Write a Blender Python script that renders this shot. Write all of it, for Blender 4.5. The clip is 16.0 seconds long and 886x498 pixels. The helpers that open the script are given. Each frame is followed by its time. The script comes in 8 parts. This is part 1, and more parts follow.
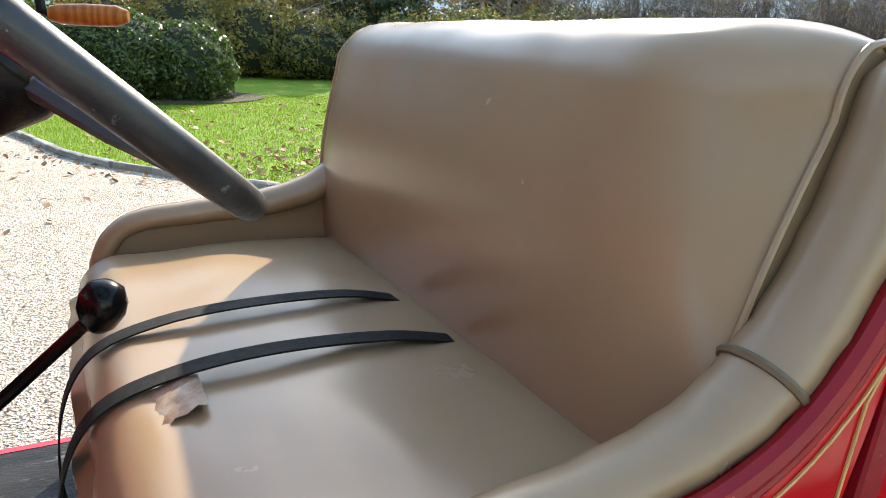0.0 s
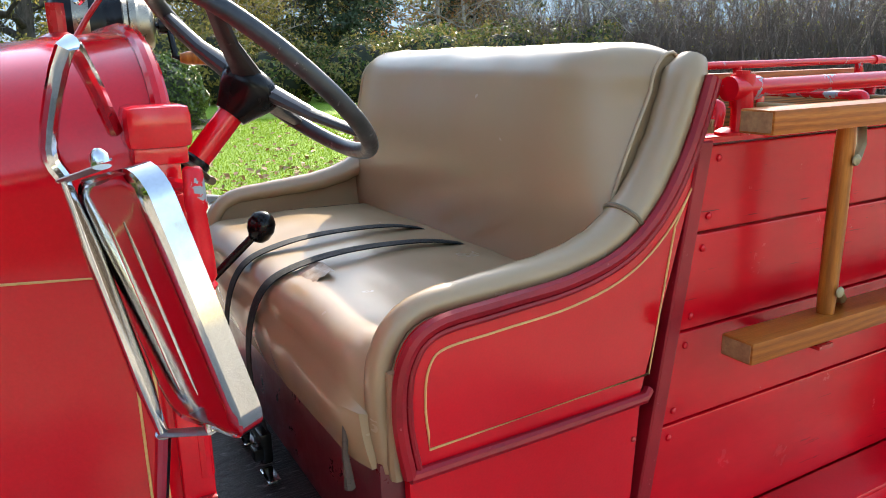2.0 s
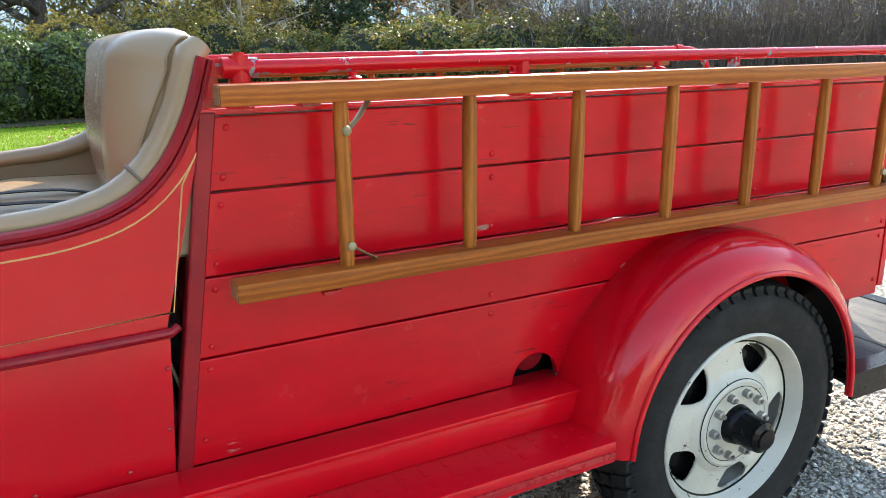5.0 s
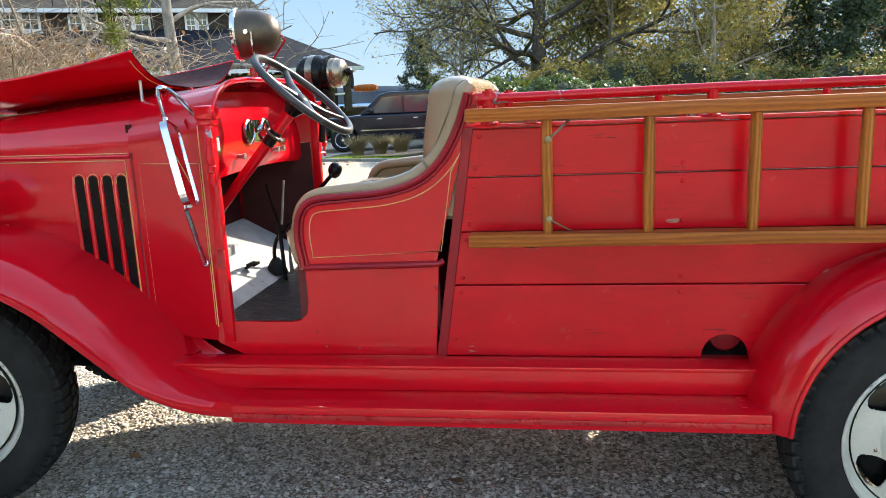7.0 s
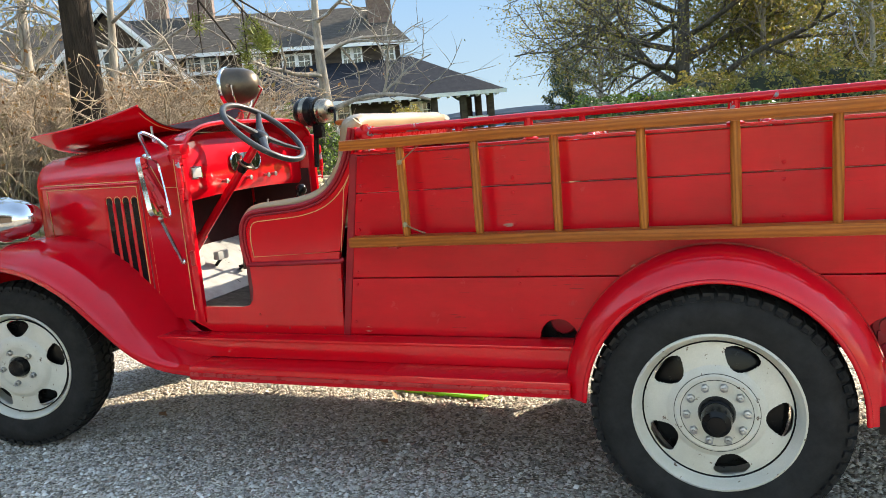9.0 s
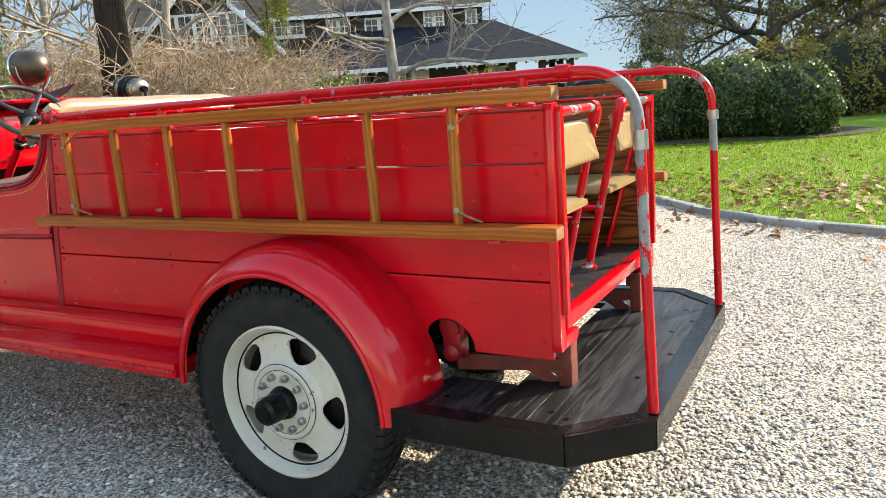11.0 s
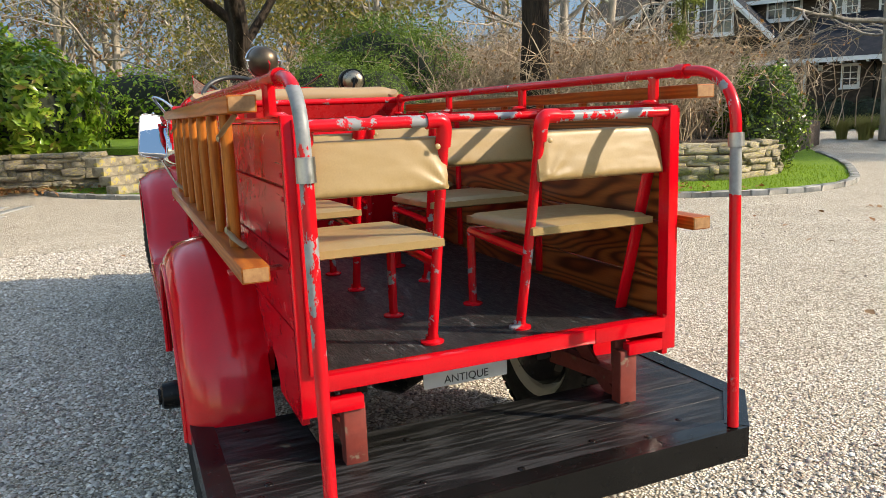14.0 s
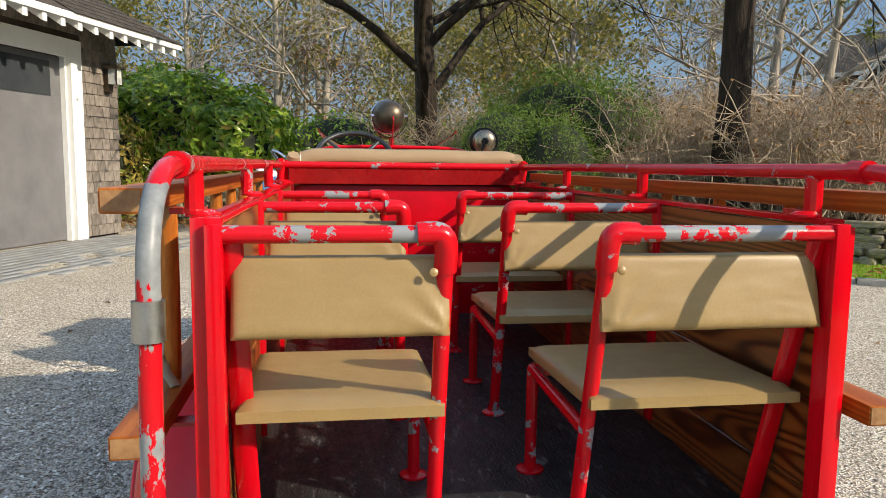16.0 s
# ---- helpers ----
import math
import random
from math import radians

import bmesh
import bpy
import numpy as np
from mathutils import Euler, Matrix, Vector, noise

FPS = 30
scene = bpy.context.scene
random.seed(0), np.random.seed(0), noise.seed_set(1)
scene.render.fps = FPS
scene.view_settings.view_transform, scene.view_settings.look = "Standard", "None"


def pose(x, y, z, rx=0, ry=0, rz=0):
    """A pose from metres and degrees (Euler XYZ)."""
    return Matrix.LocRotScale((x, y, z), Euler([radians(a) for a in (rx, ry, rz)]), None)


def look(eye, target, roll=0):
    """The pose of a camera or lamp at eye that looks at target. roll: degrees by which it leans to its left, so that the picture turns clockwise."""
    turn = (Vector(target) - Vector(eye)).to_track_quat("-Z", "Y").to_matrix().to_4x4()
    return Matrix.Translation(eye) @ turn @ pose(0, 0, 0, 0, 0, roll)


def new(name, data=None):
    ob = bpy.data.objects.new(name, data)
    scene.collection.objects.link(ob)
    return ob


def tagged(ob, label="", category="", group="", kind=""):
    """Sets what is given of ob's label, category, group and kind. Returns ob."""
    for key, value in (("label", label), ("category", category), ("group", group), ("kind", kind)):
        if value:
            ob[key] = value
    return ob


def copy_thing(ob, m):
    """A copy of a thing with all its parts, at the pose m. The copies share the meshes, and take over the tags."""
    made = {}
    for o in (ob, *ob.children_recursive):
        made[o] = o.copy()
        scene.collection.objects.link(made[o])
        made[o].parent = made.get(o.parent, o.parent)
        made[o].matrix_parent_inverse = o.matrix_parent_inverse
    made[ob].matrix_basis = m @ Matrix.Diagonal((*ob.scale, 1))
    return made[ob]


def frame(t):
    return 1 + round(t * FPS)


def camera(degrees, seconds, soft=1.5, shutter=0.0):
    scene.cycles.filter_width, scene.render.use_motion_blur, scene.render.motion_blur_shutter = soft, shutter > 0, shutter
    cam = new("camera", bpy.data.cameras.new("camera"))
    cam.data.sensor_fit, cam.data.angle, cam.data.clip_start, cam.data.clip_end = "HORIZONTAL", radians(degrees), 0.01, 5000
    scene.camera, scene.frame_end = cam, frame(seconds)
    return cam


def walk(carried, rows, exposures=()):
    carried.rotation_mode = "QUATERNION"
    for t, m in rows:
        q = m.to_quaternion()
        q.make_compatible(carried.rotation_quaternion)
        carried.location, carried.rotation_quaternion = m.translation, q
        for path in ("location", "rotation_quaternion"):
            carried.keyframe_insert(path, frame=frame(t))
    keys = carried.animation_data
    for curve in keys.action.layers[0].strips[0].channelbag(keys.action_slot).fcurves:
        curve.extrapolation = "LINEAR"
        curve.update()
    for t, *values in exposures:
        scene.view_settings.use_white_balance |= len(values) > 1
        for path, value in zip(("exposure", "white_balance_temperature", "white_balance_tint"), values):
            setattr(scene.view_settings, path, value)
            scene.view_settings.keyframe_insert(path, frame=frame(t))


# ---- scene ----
cam = camera(62.0, 16.0, soft=0.85)
PATH = [
    (0, (-2.007, -1.138, 1.53), (-1.132, 0.575, 0.982), 2.1),
    (0.5, (-2.137, -1.297, 1.546), (-1.166, 0.369, 1.015), 0.6),
    (1, (-2.206, -1.497, 1.543), (-1.288, 0.2, 1.015), -0.2),
    (1.5, (-2.329, -1.609, 1.541), (-1.426, 0.099, 1.023), -0.8),
    (2, (-2.389, -1.683, 1.543), (-1.44, 0.002, 1.034), -1.1),
    (2.5, (-2.394, -1.72, 1.545), (-1.394, -0.064, 1.037), -1.3),
    (3, (-2.344, -1.806, 1.548), (-1.314, -0.168, 1.043), -1.4),
    (3.5, (-2.172, -2.041, 1.538), (-1.15, -0.398, 1.03), -1.5),
    (4, (-2.034, -2.128, 1.519), (-1.023, -0.479, 1.013), -1.2),
    (4.2, (-1.955, -2.139, 1.525), (-0.96, -0.482, 1.011), -1.0),
    (6.5, (-1.194, -3.009, 1.491), (-1.016, -1.074, 1.015), -2.0),
    (7, (-1.109, -3.188, 1.489), (-1.401, -1.251, 1.086), -2.5),
    (7.5, (-1.001, -3.451, 1.494), (-1.674, -1.602, 1.139), -2.9),
    (7.8, (-0.774, -3.536, 1.463), (-1.587, -1.735, 1.153), -3.8),
    (8, (-0.683, -3.637, 1.472), (-1.502, -1.841, 1.15), -4.0),
    (8.5, (-0.292, -3.675, 1.465), (-1.091, -1.869, 1.151), -4.8),
    (9, (0.059, -3.55, 1.469), (-0.656, -1.71, 1.145), -4.9),
    (9.5, (0.529, -3.453, 1.453), (-0.149, -1.604, 1.106), -4.8),
    (10, (0.904, -3.257, 1.422), (0.199, -1.424, 1.04), -4.6),
    (10.2, (1.065, -3.164, 1.434), (0.322, -1.348, 1.047), -4.5),
    (12.3, (2.51, -2.171, 1.425), (1.099, -0.81, 1.03), -3.3),
    (12.5, (2.54, -2.026, 1.393), (1.068, -0.731, 1.001), -3.2),
    (13, (2.654, -1.695, 1.41), (1.042, -0.574, 1.03), -3.1),
    (13.5, (2.801, -1.397, 1.414), (1.079, -0.448, 1.045), -2.6),
    (14, (2.736, -1.153, 1.393), (0.928, -0.379, 1.031), -2.1),
    (14.5, (2.651, -0.916, 1.411), (0.777, -0.309, 1.066), -1.3),
    (15, (2.591, -0.699, 1.435), (0.669, -0.244, 1.12), -0.8),
    (15.5, (2.433, -0.652, 1.458), (0.485, -0.298, 1.182), -0.1),
    (16, (2.206, -0.579, 1.492), (0.242, -0.28, 1.262), 0.7),
]
walk(cam, [(t, look(eye, target, roll)) for t, eye, target, roll in PATH], exposures=[(0, 2.08, 7200, 10), (1.5, 2.21, 7150, 10), (4.2, 2.39, 7100, 10), (7, 2.20, 7100, 10), (8, 2.10, 7450, 10), (10, 2.10, 7550, 10), (12.5, 1.55, 7700, 10), (15, 1.36, 7600, 10), (16, 1.18, 7450, 10)])

# ---------------------------------------------------------------- light
SUN_EL, SUN_AZ = radians(29.5), radians(37.0)
world = bpy.data.worlds.new("sky")
scene.world = world
world.use_nodes = True
_wt = world.node_tree
_sky = _wt.nodes.new("ShaderNodeTexSky")
_sky.sky_type = "NISHITA"
_sky.sun_disc = False
_sky.sun_elevation, _sky.sun_rotation = SUN_EL, SUN_AZ
_sky.air_density, _sky.dust_density, _sky.ozone_density = 1.35, 0.8, 2.0
_bg = _wt.nodes["Background"]
_bg.inputs[1].default_value = 0.15
_wt.links.new(_sky.outputs[0], _bg.inputs[0])
_sl = bpy.data.lights.new("sun", "SUN")
_sl.energy, _sl.angle, _sl.color = 2.7, radians(0.53), (1.0, 0.94, 0.84)
_so = new("sun", _sl)
_so.matrix_world = look((0, 0, 30), (-math.sin(SUN_AZ) * 30, -math.cos(SUN_AZ) * 30, 30 - 30 * math.tan(SUN_EL)))

# ---------------------------------------------------------------- materials
def _nodes(name):
    m = bpy.data.materials.new(name)
    m.use_nodes = True
    nt = m.node_tree
    return m, nt, nt.nodes["Principled BSDF"]


def _mapped(nt, stretch=(1, 1, 1), kind="Object"):
    tc = nt.nodes.new("ShaderNodeTexCoord")
    mp = nt.nodes.new("ShaderNodeMapping")
    mp.inputs["Scale"].default_value = stretch
    nt.links.new(tc.outputs[kind], mp.inputs[0])
    return mp.outputs[0]


def _noise(nt, vec, scale, detail=4, rough=0.6):
    n = nt.nodes.new("ShaderNodeTexNoise")
    n.inputs["Scale"].default_value, n.inputs["Detail"].default_value, n.inputs["Roughness"].default_value = scale, detail, rough
    nt.links.new(vec, n.inputs["Vector"])
    return n.outputs["Fac"]


def _ramp(nt, fac, *stops):
    r = nt.nodes.new("ShaderNodeValToRGB")
    while len(r.color_ramp.elements) < len(stops):
        r.color_ramp.elements.new(0.5)
    for e, (p, c) in zip(r.color_ramp.elements, stops):
        e.position = p
        e.color = (*c, 1) if len(c) == 3 else c
    nt.links.new(fac, r.inputs[0])
    return r.outputs[0]


def _mix(nt, fac, a, b, blend="MIX"):
    m = nt.nodes.new("ShaderNodeMix")
    m.data_type, m.blend_type = "RGBA", blend
    for sock, v in ((m.inputs[0], fac), (m.inputs[6], a), (m.inputs[7], b)):
        if isinstance(v, (int, float)):
            sock.default_value = v
        elif isinstance(v, tuple):
            sock.default_value = (*v, 1)
        else:
            nt.links.new(v, sock)
    return m.outputs[2]


def _bump(nt, b, height, strength, dist=0.002, under=None):
    n = nt.nodes.new("ShaderNodeBump")
    n.inputs["Strength"].default_value, n.inputs["Distance"].default_value = strength, dist
    nt.links.new(height, n.inputs["Height"])
    if under:
        nt.links.new(under, n.inputs["Normal"])
    nt.links.new(n.outputs[0], b.inputs["Normal"])
    return n.outputs[0]


G3 = lambda v: (v, v, v)


def paint(name, c1, c2, rough=(0.2, 0.4), metal=0.0, coat=0.0, scale=3.0, stretch=(1, 1, 1), grain=220.0, bump=0.12, dist=0.0008,
          chips=None, rnd=0.0, spec=0.5):
    """Two tones at a large scale, a fine grain, uneven gloss; chips=(colour, scale, threshold, roughness) lets another coat through."""
    m, nt, b = _nodes(name)
    v = _mapped(nt, stretch)
    big = _noise(nt, v, scale, 5, 0.62)
    col = _ramp(nt, big, (0.32, c1), (0.68, c2))
    fine = _noise(nt, v, grain, 3, 0.6)
    col = _mix(nt, 0.18, col, _ramp(nt, fine, (0.3, G3(0.35)), (0.7, G3(0.65))), "OVERLAY")
    if rnd:
        oi = nt.nodes.new("ShaderNodeObjectInfo")
        col = _mix(nt, 1.0, col, _ramp(nt, oi.outputs["Random"], (0.0, G3(1 - rnd)), (1.0, G3(1.0))), "MULTIPLY")
    ro = _ramp(nt, _noise(nt, v, scale * 4.3, 4, 0.7), (0.3, G3(rough[0])), (0.75, G3(rough[1])))
    if chips:
        cn = _noise(nt, v, chips[1], 6, 0.68)
        mask = _ramp(nt, cn, (chips[2], G3(0)), (chips[2] + 0.012, G3(1)))
        col = _mix(nt, mask, col, chips[0])
        ro = _mix(nt, mask, ro, G3(chips[3]))
    nt.links.new(col, b.inputs["Base Color"])
    nt.links.new(ro, b.inputs["Roughness"])
    b.inputs["Metallic"].default_value = metal
    b.inputs["Coat Weight"].default_value = coat
    b.inputs["Coat Roughness"].default_value = 0.12
    b.inputs["Specular IOR Level"].default_value = spec
    if bump:
        _bump(nt, b, fine, bump, dist)
    return m


def wood(name, c1, c2, c3, along="x", rough=(0.35, 0.55), ring=26.0, coat=0.0, bump=0.25, rnd=0.25, spec=0.5):
    """Long grain along one axis."""
    m, nt, b = _nodes(name)
    st = {"x": (0.09, 1, 1), "y": (1, 0.09, 1), "z": (1, 1, 0.09)}[along]
    v = _mapped(nt, st)
    oi = nt.nodes.new("ShaderNodeObjectInfo")
    add = nt.nodes.new("ShaderNodeVectorMath")
    add.operation = "MULTIPLY_ADD"
    add.inputs[1].default_value = (1, 1, 1)
    nt.links.new(v, add.inputs[0])
    cmb = nt.nodes.new("ShaderNodeCombineXYZ")
    mul = nt.nodes.new("ShaderNodeMath")
    mul.operation = "MULTIPLY"
    mul.inputs[1].default_value = 17.0
    nt.links.new(oi.outputs["Random"], mul.inputs[0])
    for i in range(3):
        nt.links.new(mul.outputs[0], cmb.inputs[i])
    nt.links.new(cmb.outputs[0], add.inputs[2])
    vv = add.outputs[0]
    n1 = _noise(nt, vv, ring * 0.35, 3, 0.5)
    wv = nt.nodes.new("ShaderNodeTexWave")
    wv.wave_type, wv.bands_direction = "BANDS", {"x": "Z", "y": "Z", "z": "X"}[along]
    wv.inputs["Scale"].default_value, wv.inputs["Distortion"].default_value = ring, 12.0
    wv.inputs["Detail"].default_value, wv.inputs["Detail Scale"].default_value = 3.0, 0.7
    nt.links.new(vv, wv.inputs["Vector"])
    col = _ramp(nt, wv.outputs["Fac"], (0.0, c1), (0.55, c2), (1.0, c3))
    col = _mix(nt, 0.35, col, _ramp(nt, n1, (0.3, G3(0.3)), (0.7, G3(0.7))), "OVERLAY")
    fib = _noise(nt, _mapped(nt, tuple(q * 1.0 if q < 1 else 1 for q in st)), 420, 2, 0.5)
    col = _mix(nt, 0.3, col, _ramp(nt, fib, (0.35, G3(0.3)), (0.65, G3(0.65))), "OVERLAY")
    col = _mix(nt, 1.0, col, _ramp(nt, oi.outputs["Random"], (0.0, G3(1 - rnd)), (1.0, G3(1.0))), "MULTIPLY")
    nt.links.new(col, b.inputs["Base Color"])
    nt.links.new(_ramp(nt, n1, (0.3, G3(rough[0])), (0.7, G3(rough[1]))), b.inputs["Roughness"])
    b.inputs["Coat Weight"].default_value = coat
    b.inputs["Specular IOR Level"].default_value = spec
    _bump(nt, b, fib, bump, 0.0012)
    return m


def leaf_mat(name, cols, rough=0.45, trans=0.25, spec=0.5):
    m, nt, b = _nodes(name)
    ge = nt.nodes.new("ShaderNodeNewGeometry")
    n = len(cols)
    col = _ramp(nt, ge.outputs["Random Per Island"], *[(i / max(1, n - 1), c) for i, c in enumerate(cols)])
    nt.links.new(col, b.inputs["Base Color"])
    b.inputs["Roughness"].default_value = rough
    b.inputs["Specular IOR Level"].default_value = spec
    if trans:
        tr = nt.nodes.new("ShaderNodeBsdfTranslucent")
        nt.links.new(col, tr.inputs[0])
        mx = nt.nodes.new("ShaderNodeMixShader")
        mx.inputs[0].default_value = trans
        nt.links.new(b.outputs[0], mx.inputs[1])
        nt.links.new(tr.outputs[0], mx.inputs[2])
        nt.links.new(mx.outputs[0], nt.nodes["Material Output"].inputs[0])
    return m


GREY_METAL = (0.22, 0.23, 0.24)
M = {}
M["red"] = paint("red_enamel", (0.47, 0.002, 0.008), (0.57, 0.003, 0.011), (0.08, 0.18), scale=2.2, bump=0.04, chips=((0.20, 0.06, 0.05), 60, 0.725, 0.5), spec=0.42)
M["red_old"] = paint("red_enamel_worn", (0.30, 0.006, 0.010), (0.42, 0.012, 0.014), (0.2, 0.4), scale=5, bump=0.12, chips=((0.30, 0.20, 0.18), 45, 0.70, 0.6))
def plank_paint(name, c1, c2, bare):
    """Old enamel on boards: hairline cracks along the grain, and a few peeled patches that show bare wood."""
    m, nt, b = _nodes(name)
    oi = nt.nodes.new("ShaderNodeObjectInfo")
    v = _mapped(nt)
    col = _ramp(nt, _noise(nt, v, 2.6, 5, 0.62), (0.3, c1), (0.7, c2))
    col = _mix(nt, 1.0, col, _ramp(nt, oi.outputs["Random"], (0.0, G3(0.88)), (1.0, G3(1.0))), "MULTIPLY")
    grime = _ramp(nt, _noise(nt, _mapped(nt, (0.5, 1, 1.6)), 7.0, 6, 0.7), (0.35, G3(0.80)), (0.62, G3(1.0)))
    col = _mix(nt, 0.8, col, grime, "MULTIPLY")
    fib = _noise(nt, _mapped(nt, (0.05, 1, 1)), 95.0, 5, 0.66)
    where = _ramp(nt, _noise(nt, _mapped(nt, (1, 1, 1.3)), 2.1, 4, 0.6), (0.47, G3(0)), (0.56, G3(1)))
    crack = _mix(nt, 1.0, _ramp(nt, fib, (0.632, G3(0)), (0.65, G3(1))), where, "MULTIPLY")
    col = _mix(nt, crack, col, (0.07, 0.008, 0.008))
    spot = _ramp(nt, _noise(nt, _mapped(nt, (1, 1, 1.9)), 3.7, 3, 0.55), (0.672, G3(0)), (0.69, G3(1)))
    peel = _mix(nt, 1.0, _ramp(nt, _noise(nt, _mapped(nt, (0.16, 1, 1)), 60.0, 6, 0.7), (0.50, G3(0)), (0.53, G3(1))), spot, "MULTIPLY")
    col = _mix(nt, peel, col, bare)
    nt.links.new(col, b.inputs["Base Color"])
    ro = _ramp(nt, _noise(nt, v, 9.0, 5, 0.7), (0.3, G3(0.15)), (0.75, G3(0.30)))
    nt.links.new(_mix(nt, peel, ro, G3(0.8)), b.inputs["Roughness"])
    b.inputs["Specular IOR Level"].default_value = 0.28
    h = _mix(nt, 0.5, fib, _mix(nt, 1.0, G3(1.0), crack, "SUBTRACT"))
    _bump(nt, b, h, 0.16, 0.0012)
    return m


M["red_plank"] = plank_paint("red_painted_boards", (0.50, 0.002, 0.009), (0.60, 0.003, 0.012), (0.36, 0.21, 0.15))
M["red_pipe"] = paint("red_worn_pipe", (0.46, 0.003, 0.009), (0.54, 0.005, 0.012), (0.14, 0.28), scale=4, bump=0.06, chips=(GREY_METAL, 13.0, 0.595, 0.4), spec=0.3)
M["red_bar"] = paint("red_rubbed_bar", (0.46, 0.003, 0.009), (0.54, 0.005, 0.012), (0.14, 0.28), scale=4, bump=0.06, chips=(GREY_METAL, 9.0, 0.525, 0.3), spec=0.3)
def rail_paint(name, worn):
    """Red enamel on pipe; the coat is rubbed down to grey metal, most of all where people hold on between two heights."""
    m, nt, b = _nodes(name)
    v = _mapped(nt)
    col = _ramp(nt, _noise(nt, v, 4.0, 5, 0.62), (0.32, (0.44, 0.003, 0.009)), (0.68, (0.54, 0.005, 0.012)))
    sp = nt.nodes.new("ShaderNodeSeparateXYZ")
    nt.links.new(v, sp.inputs[0])
    zone = _ramp(nt, sp.outputs[2], *worn)
    n = _noise(nt, _mapped(nt, (1, 1, 0.5)), 11.0, 6, 0.68)
    add = nt.nodes.new("ShaderNodeMath")
    add.operation = "ADD"
    nt.links.new(n, add.inputs[0])
    nt.links.new(zone, add.inputs[1])
    mask = _ramp(nt, add.outputs[0], (0.66, G3(0)), (0.675, G3(1)))
    grey = _ramp(nt, _noise(nt, v, 30.0, 4, 0.6), (0.3, (0.13, 0.14, 0.145)), (0.7, (0.24, 0.25, 0.255)))
    nt.links.new(_mix(nt, mask, col, grey), b.inputs["Base Color"])
    nt.links.new(_mix(nt, mask, _ramp(nt, n, (0.3, G3(0.14)), (0.7, G3(0.30))), G3(0.42)), b.inputs["Roughness"])
    b.inputs["Specular IOR Level"].default_value = 0.35
    h = _mix(nt, 1.0, G3(1.0), mask, "SUBTRACT")
    _bump(nt, b, h, 0.35, 0.0006)
    return m


# heights of the wear, as shares of one metre above the hand rails' foot
M["red_rail"] = rail_paint("red_worn_rail", ((0.0, G3(0.0)), (0.34, G3(0.0)), (0.42, G3(0.12)), (0.74, G3(0.175)), (0.80, G3(0.15)), (0.86, G3(0.30)), (0.955, G3(0.30)), (0.97, G3(0.02)), (1.0, G3(0.035))))
M["red_rail_far"] = rail_paint("red_worn_rail_far", ((0.0, G3(0.0)), (0.645, G3(0.0)), (0.66, G3(0.35)), (0.80, G3(0.35)), (0.83, G3(0.05)), (0.90, G3(0.10)), (0.955, G3(0.05)), (1.0, G3(0.02))))
M["maroon"] = paint("dark_maroon_paint", (0.075, 0.003, 0.008), (0.13, 0.005, 0.012), (0.25, 0.45), scale=4, bump=0.08, chips=((0.16, 0.08, 0.06), 30, 0.70, 0.6))
M["crimson"] = paint("crimson_bead", (0.20, 0.004, 0.010), (0.29, 0.006, 0.013), (0.3, 0.5), scale=9, chips=((0.40, 0.10, 0.10), 60, 0.68, 0.6), spec=0.3)
M["gold"] = paint("gold_line", (0.55, 0.30, 0.10), (0.66, 0.38, 0.14), (0.4, 0.55), scale=20)
M["leather"] = paint("tan_leatherette", (0.285, 0.192, 0.106), (0.315, 0.216, 0.122), (0.265, 0.275), scale=2.0, grain=2400, bump=0.003, dist=0.0003, spec=0.48)
M["piping"] = paint("tan_piping", (0.12, 0.085, 0.048), (0.17, 0.125, 0.07), (0.4, 0.55), scale=20)
M["worn_leather"] = paint("torn_leather", (0.22, 0.13, 0.07), (0.40, 0.33, 0.25), (0.5, 0.8), scale=40, bump=0.6)
M["vinyl"] = paint("ochre_vinyl", (0.265, 0.175, 0.069), (0.305, 0.204, 0.083), (0.34, 0.46), scale=6, grain=200, bump=0.06, rnd=0.12)
M["chrome"] = paint("chrome", G3(0.55), G3(0.66), (0.04, 0.16), metal=1.0, scale=7, bump=0.0)
M["steel"] = paint("dull_steel", G3(0.30), G3(0.42), (0.3, 0.5), metal=1.0, scale=12, bump=0.15)
M["bronze"] = paint("aged_bronze", (0.055, 0.042, 0.030), (0.11, 0.082, 0.056), (0.34, 0.48), metal=0.7, scale=9, bump=0.1)
M["black"] = paint("black_enamel", G3(0.004), G3(0.008), (0.14, 0.32), scale=6, spec=0.17)
# near-black red: painted shade inside the cab, and the hood leaves' dark inside
M["dark_inner"] = paint("dark_red_inner", (0.022, 0.004, 0.004), (0.05, 0.006, 0.006), (0.5, 0.7), scale=5, spec=0.2)
M["rubber"] = paint("tyre_rubber", G3(0.010), G3(0.020), (0.65, 0.85), scale=14, bump=0.3, spec=0.2)
M["web"] = paint("black_webbing", G3(0.008), G3(0.016), (0.6, 0.8), scale=20, grain=900, bump=0.4, spec=0.15)
M["white"] = paint("white_wheel_enamel", (0.45, 0.43, 0.365), (0.56, 0.54, 0.47), (0.28, 0.45), scale=6, bump=0.08, chips=((0.10, 0.06, 0.04), 34, 0.655, 0.7))
M["whitetrim"] = paint("white_house_paint", (0.72, 0.72, 0.70), (0.80, 0.80, 0.78), (0.4, 0.55), scale=3)
M["wheelgrey"] = paint("steering_rim", (0.014, 0.015, 0.016), (0.032, 0.033, 0.034), (0.3, 0.5), scale=28, bump=0.2, chips=((0.12, 0.12, 0.12), 40, 0.66, 0.5), spec=0.45)
M["ladder"] = wood("varnished_ash", (0.27, 0.068, 0.010), (0.345, 0.092, 0.013), (0.40, 0.118, 0.018), "x", (0.28, 0.46), 22, coat=0.0, spec=0.2)
